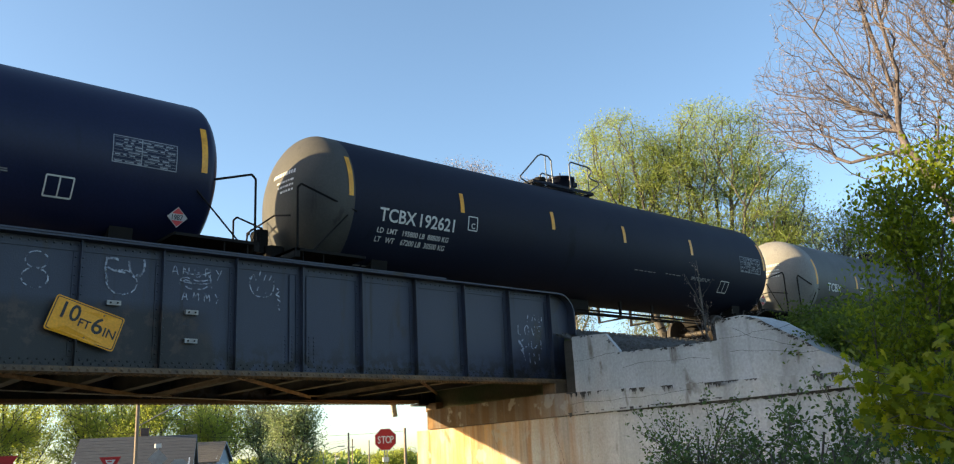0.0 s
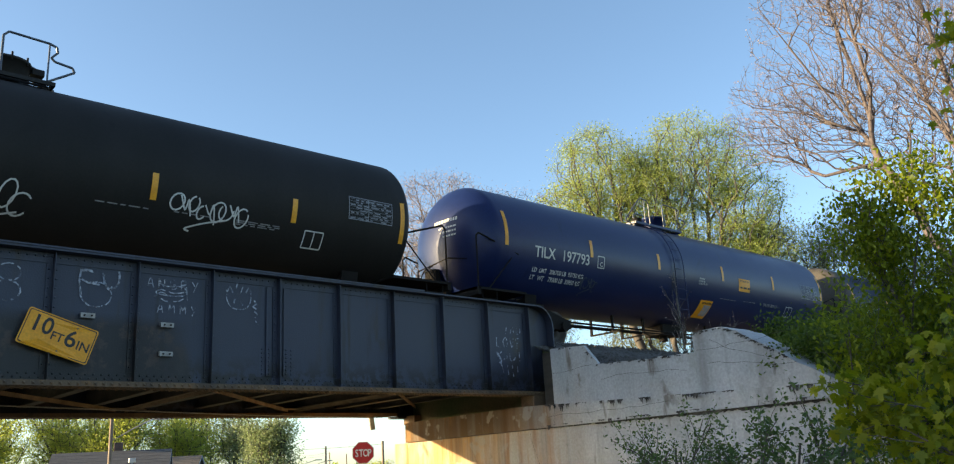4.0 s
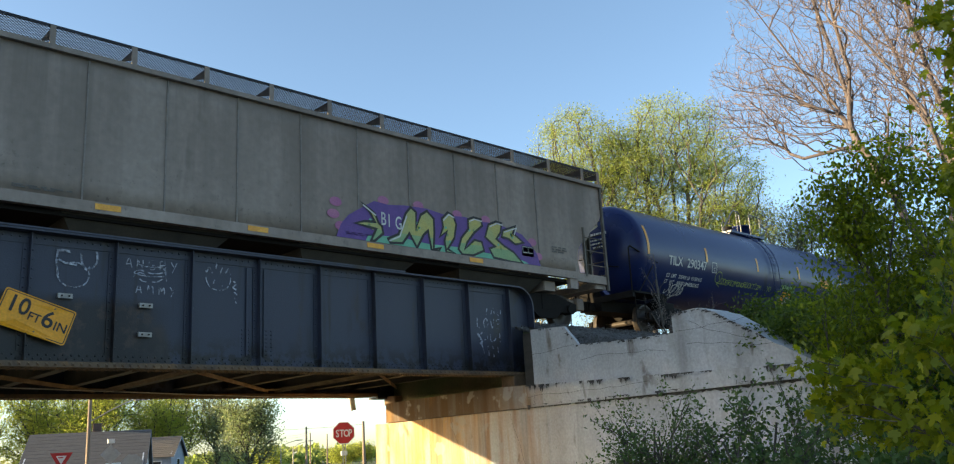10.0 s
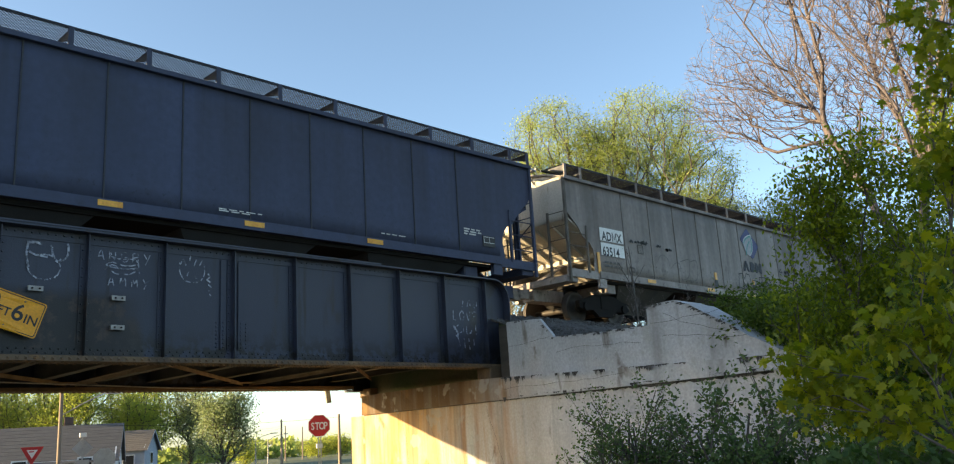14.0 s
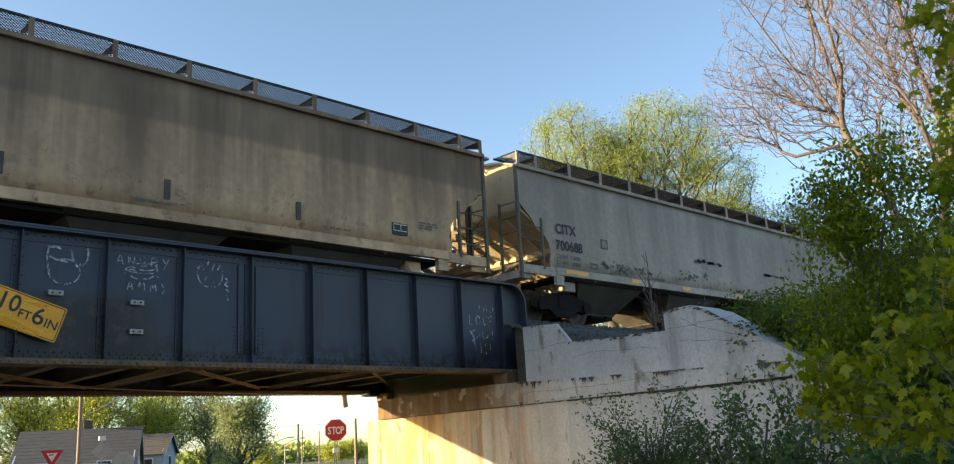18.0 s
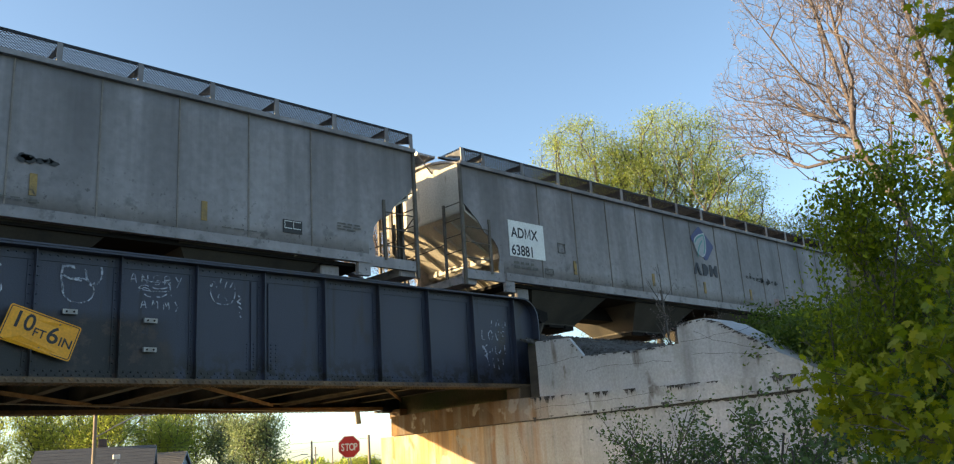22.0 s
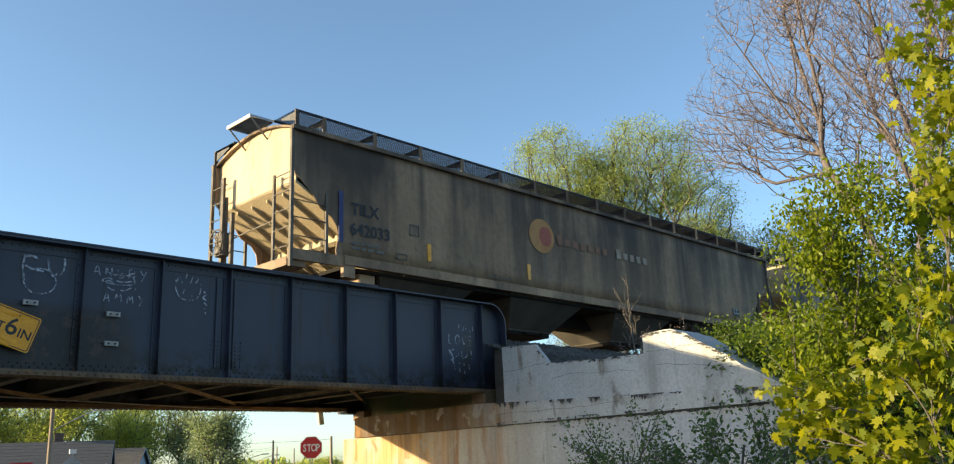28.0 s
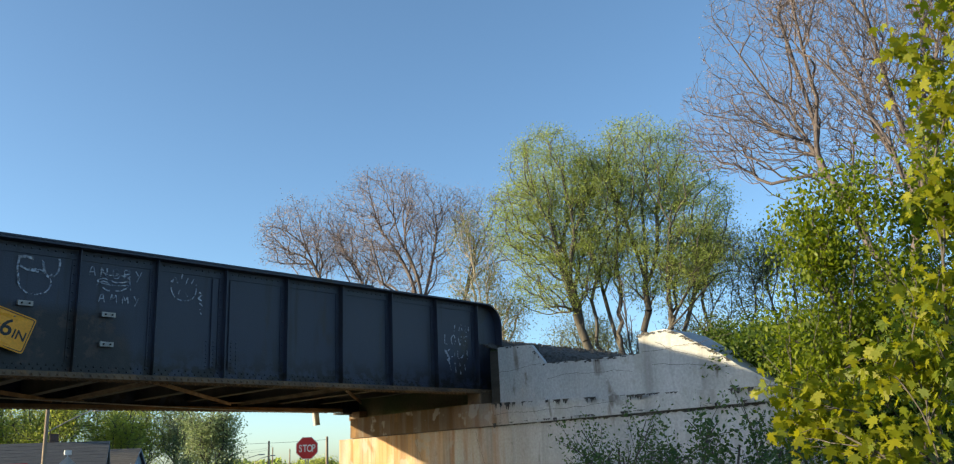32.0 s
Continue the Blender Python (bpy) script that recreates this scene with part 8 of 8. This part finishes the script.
def shrub(name, label, base, size, stems, leaf, leafsize, per, seed, shape="oval", lean=(0, 0, 0), bark=BARK_GREY, category="shrub", jitter=0.1, group=""):
    """Stems rising from one root, leafy all along."""
    rng = np.random.default_rng(seed)
    t = thing(name, label, category, pose(*base), group)
    out, tips, c = [], [], []
    for i in range(stems):
        a = rng.uniform(0, 2 * math.pi)
        w = Vector((math.cos(a) * size[0] * rng.uniform(0.1, 1), math.sin(a) * size[1] * rng.uniform(0.1, 1), size[2] * rng.uniform(0.55, 1.05))) + Vector(lean)
        branches(rng, (rng.uniform(-0.15, 0.15) * size[0], rng.uniform(-0.15, 0.15) * size[1], -0.1), w, w.length * 0.62, 0.006 + 0.008 * w.length, 2, out, tips, kids=(3, 5), turn=36, keep=0.5, rise=0.03, wobble=0.16, thin=0.003)
    part("stem", wood_mesh("stem", out, bark), None, t)
    for p, d in tips:
        for i in range(per):
            c.append(p + Vector(rng.normal(size=3)) * jitter)
    for a, b, r, r2, dep in out:
        if dep <= 1:
            for i in range(max(1, per // 2)):
                c.append(a.lerp(b, rng.random()) + Vector(rng.normal(size=3)) * jitter * 0.8)
    tagged(part("leaves", leaf_mesh("leaves", c, leafsize, leaf, rng, shape), None, t), kind="stuff")
    return t


# the maple beside the road, close by, and the growth under it
crown_tree("young_maple", "young maple with fresh yellow-green lobed leaves", (4.25, -12.0, 0.0), [[(-0.02, -0.1, -0.1), (0, -0.02, 1.2), (0, 0.05, 1.9), (-0.03, 0.15, 2.95), (-0.02, 0.1, 3.9)], [(-0.02, 0.0, 1.2), (-0.1, 0.4, 1.6), (-0.2, 0.7, 1.88)], [(0, 0, 1.0), (-0.1, 0.55, 1.5), (-0.26, 0.98, 1.96)]],
           [(-0.05, 0.20, 3.42, 0.17, 0.18), (-0.06, 0.27, 3.12, 0.13, 0.18), (-0.06, 0.28, 2.85, 0.12, 0.18), (-0.09, 0.36, 2.36, 0.17, 0.24), (-0.15, 0.54, 2.02, 0.28, 0.2), (-0.21, 0.72, 1.82, 0.32, 0.16), (-0.02, 0.10, 3.70, 0.17, 0.2), (0.06, -0.3, 3.1, 0.28, 0.6), (-0.06, 0.32, 3.54, 0.15, 0.17), (-0.34, 1.12, 2.00, 0.11, 0.06), (-0.26, 0.95, 2.06, 0.12, 0.08), (-0.28, 1.0, 1.84, 0.12, 0.10), (-0.18, 0.78, 1.97, 0.16, 0.12)], 270, BARK_GREY, LEAF_MAPLE, 0.050, 10.0, 0.062, 51, "maple", hang=0.72, thin=0.0018, step=0.10)
crown_tree("roadside_tree", "leafy bright green sapling on the bank", (11.3, -8.5, 0.5), [[(0, 0, -0.4), (0, 0, 2), (0.05, -0.1, 4.2)], [(0, 0, -0.4), (-0.15, 0.4, 2), (-0.1, 0.3, 4)]],
           [(-0.11, 0.27, 3.9, 0.53, 0.65), (0.09, -0.25, 4.07, 0.55, 0.62), (-0.16, 0.39, 2.92, 0.63, 0.72), (0.12, -0.33, 3.16, 0.64, 0.71), (-0.02, 0.06, 2.25, 0.85, 0.62), (-0.32, 0.77, 2.63, 0.34, 0.48), (-0.1, 0.3, 1.5, 0.8, 0.5), (-0.18, 0.45, 4.18, 0.35, 0.4), (0.01, -0.01, 4.5, 0.5, 0.5), (0.21, -0.59, 4.55, 0.5, 0.55)] , 720, BARK_GREY, LEAF_YELLOW, 0.07, 20, 0.15, 53, hang=0.3, thin=0.003, step=0.18)
crown_tree("roadside_tree", "leafy bright green sapling on the bank", (12.4, -10.0, 0.6), [[(0, 0.2, -0.4), (-0.1, 0.4, 2), (-0.2, 0.7, 4)], [(0, 0.2, -0.4), (-0.2, 1.0, 2), (-0.1, 0.4, 4.6)]],
           [(-0.21, 0.81, 3.58, 0.66, 0.73), (-0.3, 1.09, 2.63, 0.79, 0.81), (-0.1, 0.42, 4.28, 0.43, 0.73), (-0.26, 0.96, 1.66, 0.8, 0.65), (0.1, -0.4, 3.2, 0.9, 1.2), (-0.18, 0.7, 4.33, 0.55, 0.65), (-0.06, 0.26, 4.9, 0.4, 0.75)], 640, BARK_GREY, LEAF_YELLOW, 0.07, 20, 0.15, 54, hang=0.3, thin=0.003, step=0.18)
for i, (x, y, z, sx, sz, s) in enumerate(((13.3, -6.6, 2.2, 1.2, 1.9, 61), (13.9, -7.8, 1.9, 1.3, 2.2, 62), (14.9, -5.6, 2.5, 1.0, 1.7, 63), (12.6, -8.3, 1.2, 1.0, 2.0, 64), (15.6, -8.6, 1.8, 1.5, 2.6, 65), (15.2, -4.9, 2.7, 0.9, 1.35, 66), (14.2, -6.0, 2.4, 0.9, 1.5, 67), (15.1, -5.1, 2.6, 1.2, 1.9, 68), (16.4, -5.3, 2.6, 1.4, 2.3, 69), (14.0, -6.4, 2.2, 1.2, 2.0, 70), (17.2, -6.6, 2.4, 1.6, 2.8, 76))):
    shrub("bush", "dense deep green bush on the embankment", (x, y, z), (sx, sx, sz), 20, LEAF_BANK, 0.065, 17, s, "oval", group="bushes on the embankment", jitter=0.14)
shrub("sapling", "thin upright sapling with small leaves before the wall", (9.0, -6.5, 0.0), (0.36, 0.45, 3.1), 24, LEAF_SAPLING, 0.042, 7, 71, "oval", jitter=0.06, group="saplings before the wall")
shrub("sapling", "loose leafy sapling before the wall", (9.2, -7.75, 0.0), (0.40, 0.5, 3.2), 16, LEAF_SAPLING, 0.06, 7, 72, "oval", jitter=0.08, group="saplings before the wall")
shrub("sapling", "loose leafy sapling before the wall", (9.9, -8.8, 0.0), (0.55, 0.55, 2.2), 12, LEAF_SAPLING, 0.055, 9, 73, "oval", jitter=0.1, group="saplings before the wall")
for x, y, h_, s in ((11.9, -9.3, 4.3, 84), (12.6, -8.6, 4.0, 85)):
    shrub("undergrowth", "dense leafy shrub in the shade behind the saplings", (x, y, 0.4), (0.9, 0.8, h_), 18, LEAF_BUSH, 0.07, 12, s, "oval", jitter=0.14, group="undergrowth")
for i, (x, y, s) in enumerate(((8.6, -9.3, 81), (9.3, -9.9, 82), (10.6, -8.6, 83))):
    shrub("undergrowth", "dark leafy undergrowth beneath the maple", (x, y, 0.0), (0.9, 0.9, 2.1), 14, LEAF_DEEP, 0.09, 6, s, "oval", jitter=0.12, group="undergrowth")
shrub("dry_weed", "dry leafless weed with thin stalks beside the track", (15.0, -3.0, 3.05), (0.5, 0.5, 3.1), 3, BUDS, 0.025, 1, 91, "oval", jitter=0.03, category="weed")

# far street trees seen below the bridge
for x, y, h, wide, lf, s in ((30.9, 87.6, 10.5, 4.6, LEAF_STREET, 101), (22.5, 92.0, 11.0, 5.0, LEAF_STREET, 102), (35.2, 82.5, 11.0, 4.4, LEAF_STREET, 103), (42.5, 82.5, 11.0, 4.4, LEAF_STREET, 104), (15.0, 96.0, 11.0, 5.0, LEAF_STREET, 105), (27.0, 101.0, 11.0, 5.5, LEAF_STREET, 111), (37.5, 96.0, 11.5, 5.0, LEAF_STREET, 112), (46.0, 92.0, 10.0, 4.0, LEAF_STREET, 113), (48.3, 82.0, 9.5, 3.0, LEAF_WILLOW, 106), (41.5, 62.5, 8.5, 2.6, LEAF_WILLOW, 107), (65.4, 99.5, 3.2, 2.4, LEAF_STREET, 108), (85.4, 110.5, 2.8, 2.9, LEAF_STREET, 109), (88.4, 108.4, 3.6, 2.7, LEAF_STREET, 110)):
    low = h < 5
    crown_tree("street_tree", "broad street tree in fresh yellow-green leaf" if lf is LEAF_STREET else "airy street tree in grey-green spring leaf", (x, y, 0), [[(0, 0, -0.2), (0, 0, h * 0.3), (0.1 * wide, 0, h * 0.85)], [(0.1, 0, -0.2), (-0.2 * wide, 0, h * 0.7)]],
               [(0, 0, h * 0.45, wide, h * 0.32), (0.2 * wide, 0, h * 0.8, wide * 0.9, h * 0.34), (-0.3 * wide, 0.5, h * 0.72, wide * 0.85, h * 0.32)], 520 if not low else 140, BARK_GREY, lf, 0.20, 34 if lf is LEAF_STREET else 26, 0.55, s, "rhomb", group="street trees", thin=0.02, step=0.6)
rng = np.random.default_rng(7)
# a low belt of far trees along the horizon
for k, (ax, ay, bx, by, h, n) in enumerate(((95, 205, 215, 245, 6.5, 2600), (70, 150, 118, 150, 5.0, 1500), (215, 245, 420, 170, 7, 2500), (-40, 190, 95, 205, 9, 2500))):
    c = []
    for i in range(n):
        f = rng.random()
        top_ = h * (0.55 + 0.45 * noise.noise((f * 9, k, 2)) + 0.25 * noise.noise((f * 31, k, 5)))
        c.append((ax + (bx - ax) * f + rng.normal() * 2, ay + (by - ay) * f + rng.normal() * 4, max(0.2, top_) * rng.random() ** 0.7))
    tagged(part("far_trees", leaf_mesh("far_trees", c, 1.5, LEAF_OLIVE if k != 1 else LEAF_SPRING, rng), None), "distant belt of spring trees", "trees", kind="stuff")

ROOF = mat("grey_shingle_roof", (0.12, 0.108, 0.10), (0.09, 0.082, 0.078), 0.95, 0.0, 3.0, (0.4, 1, 4), 0.5, 12)
SIDING = mat("white_siding", (0.66, 0.67, 0.68), (0.58, 0.59, 0.61), 0.7, 0.0, 2.0, bump=0.1)
SIDING_BLUE = mat("pale_blue_siding", (0.30, 0.34, 0.40), (0.26, 0.30, 0.36), 0.7, 0.0, 2.0, bump=0.1)
BRICK = mat("dark_brick", (0.10, 0.06, 0.05), (0.07, 0.05, 0.045), 0.9, 0.0, 6.0)
GLASS = bpy.data.materials.new("window_glass")
GLASS.use_nodes = True
GLASS.node_tree.nodes["Principled BSDF"].inputs["Base Color"].default_value = (0.02, 0.025, 0.03, 1)
GLASS.node_tree.nodes["Principled BSDF"].inputs["Roughness"].default_value = 0.08


def house(label, m, length, depth, wall_h, ridge_h, wall_mat, chimney):
    """A gabled house: ridge along its own x, front slope towards -y."""
    h = thing("house", label, "house", m)
    g = Geo().box(-length / 2, length / 2, -depth / 2, depth / 2, -0.1, wall_h)
    part("wall", g, wall_mat, h)
    for sx in (-1, 1):
        part("gable", Geo().prism([(-depth / 2, wall_h + 0.002), (depth / 2, wall_h + 0.002), (0, ridge_h - 0.06)], "x", sx * length / 2 - 0.1, sx * length / 2 + (0.0 if sx > 0 else 0.0)), wall_mat, h)
    ov = 0.35
    for sy in (-1, 1):
        n, rows = 11, []
        for i in range(n):          # shingle courses step down the slope
            f0, f1 = i / n, (i + 1) / n
            y0, y1 = sy * (depth / 2 + ov) * f0, sy * (depth / 2 + ov) * f1
            z0, z1 = ridge_h + (wall_h - 0.25 - ridge_h) * f0, ridge_h + (wall_h - 0.25 - ridge_h) * f1
            part("shingle_course", Geo().add([(-length / 2 - ov, y0, z0 + 0.0), (length / 2 + ov, y0, z0 + 0.0), (length / 2 + ov, y1, z1 + 0.015), (-length / 2 - ov, y1, z1 + 0.015),
                 (-length / 2 - ov, y0, z0 - 0.05), (length / 2 + ov, y0, z0 - 0.05), (length / 2 + ov, y1, z1 - 0.03), (-length / 2 - ov, y1, z1 - 0.01)],
                 [(0, 1, 2, 3), (4, 7, 6, 5), (3, 2, 6, 7), (0, 3, 7, 4), (1, 5, 6, 2), (0, 4, 5, 1)]), ROOF, h)
        for sx in (-1, 1):
            part("barge_board", Geo().prism([(sy * (depth / 2 + ov), wall_h - 0.42), (sy * (depth / 2 + ov), wall_h - 0.24), (0, ridge_h - 0.02), (0, ridge_h - 0.2)], "x", sx * (length / 2 + ov - 0.05), sx * (length / 2 + ov + 0.01)), SIDING_BLUE, h, "pale barge board")
    for sx in (-1, 1):
        w = part("window", Geo().box(sx * length / 2 - 0.02, sx * length / 2 + 0.05, -0.55, 0.55, wall_h * 0.4, wall_h * 0.4 + 1.2), SIDING, h, "white framed window")
        part("pane", Geo().box(sx * length / 2 - 0.01, sx * length / 2 + 0.06, -0.45, 0.45, wall_h * 0.4 + 0.1, wall_h * 0.4 + 1.1), GLASS, w)
    for x in (-length * 0.28, length * 0.25):
        w = part("window", Geo().box(x - 0.6, x + 0.6, -depth / 2 - 0.05, -depth / 2 + 0.02, 0.9, 2.1), SIDING, h, "white framed window")
        part("pane", Geo().box(x - 0.5, x + 0.5, -depth / 2 - 0.06, -depth / 2 + 0.01, 1.0, 2.0), GLASS, w)
    if chimney:
        c = part("chimney", Geo().box(chimney - 0.35, chimney + 0.35, 0.1, 0.8, ridge_h - 0.9, ridge_h + 0.75, 0.03), BRICK, h, "dark brick chimney")
        part("flashing", Geo().box(chimney - 0.4, chimney + 0.4, 0.02, 0.88, ridge_h - 0.65, ridge_h - 0.05), SIDING, c, "pale flashing at its foot")
    return h


house("low house with a grey shingle roof and white gables", pose(29.6, 69.3, 0, 0, 0, -26), 9.4, 10.0, 1.9, 4.95, SIDING, 0.4)
house("pale blue house with a grey roof behind its neighbour", pose(37.9, 76.5, 0, 0, 0, -38), 6.0, 5.4, 2.7, 4.5, SIDING_BLUE, None)


def post(g, x, y, z0, z1, r, r2=None):
    return g.tube((x, y, z0), (x, y, z1), r, r2, n=10)


up = thing("utility_pole", "weathered wooden utility pole with a lamp arm", "pole", pose(15.15, 29.6, -0.1))
part("pole", post(Geo(), 0, 0, 0, 8.6, 0.095, 0.075), POLE_WOOD, up)
part("lamp_arm", Geo().pipe([(0, 0, 3.95), (0.9, -0.35, 4.5), (1.65, -0.63, 4.9), (1.9, -0.73, 4.95)], 0.03), GALV, up)
part("lamp_head", Geo().box(-0.32, 0.32, -0.12, 0.12, -0.06, 0.08, 0.05), GALV, up, "grey cobra-head lamp", pose(2.1, -0.8, 4.95, 0, 0, -20))
part("cross_arm", Geo().box(-1.1, 1.1, -0.06, 0.06, 7.7, 7.85), POLE_WOOD, up)
for i, (x, y, h) in enumerate(((35.3, 35.7, 3.9), (37.5, 36.2, 3.2), (45.0, 58.0, 4.5), (73.0, 101.0, 5.2), (78.0, 104.0, 5.0))):
    p = thing("far_pole", "thin grey utility pole in the distance", "pole", pose(x, y, -0.1), "distant poles")
    part("shaft", post(Geo(), 0, 0, 0, h, 0.12, 0.08), POLE_WOOD, p)
for i, (x, y) in enumerate(((56.4, 81.6), (62.9, 89.4))):
    p = thing("street_lamp", "grey street lamp with a curved arm", "street lamp", pose(x, y, -0.1), "distant street lamps")
    part("shaft", post(Geo(), 0, 0, 0, 3.0, 0.09, 0.06), GALV, p)
    part("arm", Geo().pipe([(0, 0, 3.0), (0.6, -0.35, 3.45), (1.6, -0.9, 3.75)], 0.04), GALV, p)
    part("head", Geo().box(1.5, 2.3, -1.25, -0.8, 3.7, 3.82, 0.05), GALV, p)
g = Geo()
wires = thing("overhead_wires", "thin dark overhead wires across the street", "wires")
for z, dz in ((7.6, 0.0), (7.7, 0.3)):
    a, b = Vector((15.15, 29.6, z)), Vector((73.0, 101.0, 5.0 + dz))
    part("wire", Geo().pipe([a.lerp(b, i / 12) - Vector((0, 0, 2.2 * 4 * (i / 12) * (1 - i / 12))) for i in range(13)], 0.014, 4), BLACK, wires)
a, b = Vector((35.3, 35.7, 3.6)), Vector((16, 45, 4.6))
part("wire", Geo().pipe([a.lerp(b, i / 8) - Vector((0, 0, 0.5 * 4 * (i / 8) * (1 - i / 8))) for i in range(9)], 0.012, 4), BLACK, wires)


def facing(x, y, z):
    """A sign's pose at its middle, its face towards the road's user."""
    return pose(x, y, z, 0, 0, math.degrees(math.atan2(-(x - EYE[0]), y - EYE[1])))


def octagon(r):
    return [(r * math.cos(radians(22.5 + 45 * i)), r * math.sin(radians(22.5 + 45 * i))) for i in range(8)]


st = thing("stop_sign", "red octagonal stop sign on twin metal posts", "sign", facing(18.26, 13.48, 2.47))
part("panel", Geo().prism(octagon(0.412), "y", -0.004, 0.004), SIGN_WHITE, st, "white-edged octagon")
part("face", Geo().prism(octagon(0.388), "y", -0.008, -0.0045), SIGN_RED, st, "red face")
for i, ch in enumerate("STOP"):
    part("letter", write(Geo(), ch, 0.255, lambda a, b: ((-0.285, -0.148, -0.012, 0.163)[i] + a, -0.0105, -0.13 + b), 0.72), SIGN_WHITE, st)
for dx in (-0.035, 0.05):
    part("sign_post", Geo().box(dx - 0.02, dx + 0.02, 0.005, 0.045, -2.57, 0.30), SIGN_BACK, st)
part("cap", Geo().box(-0.12, 0.12, -0.05, 0.08, -0.78, -0.62, 0.03), SIDING, st, "white collar on the posts")
yd = thing("yield_sign", "red and white triangular yield sign", "sign", facing(10.66, 19.5, 2.13))
part("panel", Geo().prism([(-0.36, 0.2), (0, -0.42), (0.36, 0.2)], "y", -0.004, 0.004), SIGN_RED, yd)
part("centre", Geo().prism([(-0.17, 0.10), (0, -0.19), (0.17, 0.10)], "y", -0.008, -0.0045), SIGN_WHITE, yd)
stuff_part("small_print", bars(Geo(), -0.1, 0.02, 1, 0.16, 0.04, lambda a, b: (a, -0.010, b), 2), SIGN_RED, yd)
part("sign_post", Geo().box(-0.02, 0.02, 0.005, 0.045, -2.2, 0.18), SIGN_BACK, yd)
y2 = thing("yield_sign", "red and white triangular yield sign", "sign", facing(7.5, 20.3, 2.30))
part("panel", Geo().prism([(-0.36, 0.2), (0, -0.42), (0.36, 0.2)], "y", -0.004, 0.004), SIGN_RED, y2)
part("sign_post", Geo().box(-0.02, 0.02, 0.005, 0.045, -2.4, 0.18), SIGN_BACK, y2)
db = thing("warning_sign", "bare grey back of a diamond sign with a small pale lamp", "sign", facing(12.85, 20.83, 2.22))
part("panel", Geo().prism([(0, -0.36), (0.36, 0), (0, 0.36), (-0.36, 0)], "y", -0.004, 0.004), SIGN_BACK, db)
part("sign_post", Geo().box(-0.025, 0.025, -0.045, -0.005, -2.3, 0.5), SIGN_BACK, db)
part("lamp", Geo().box(-0.13, 0.13, -0.1, 0.06, 0.40, 0.56, 0.03), SIGN_WHITE, db, "small pale lamp box")
part("lower_panel", Geo().box(-0.24, 0.24, -0.004, 0.004, -0.85, -0.42), SIGN_BACK, db)
ob_ = thing("octagon_sign", "bare grey back of an octagonal sign", "sign", facing(13.56, 20.55, 1.80))
part("panel", Geo().prism(octagon(0.40), "y", -0.004, 0.004), SIGN_BACK, ob_)
part("sign_post", Geo().box(-0.025, 0.025, -0.045, -0.005, -1.9, 0.36), SIGN_BACK, ob_)
gp = thing("guard_post", "short grey post on the abutment's end", "post", pose(13.75, 6.55, 2.86, 0, -8, 0))
part("shaft", Geo().box(-0.08, 0.08, -0.06, 0.06, 0.0, 1.0, 0.02), GALV, gp)


def motions():
    """The train rolls to the east through the whole clip."""
    for car, x0 in CARS:
        walk(car, [(t, pose(x0 + shift(t), TRACK_Y, RAIL_Z)) for t in range(0, 33)])


motions()
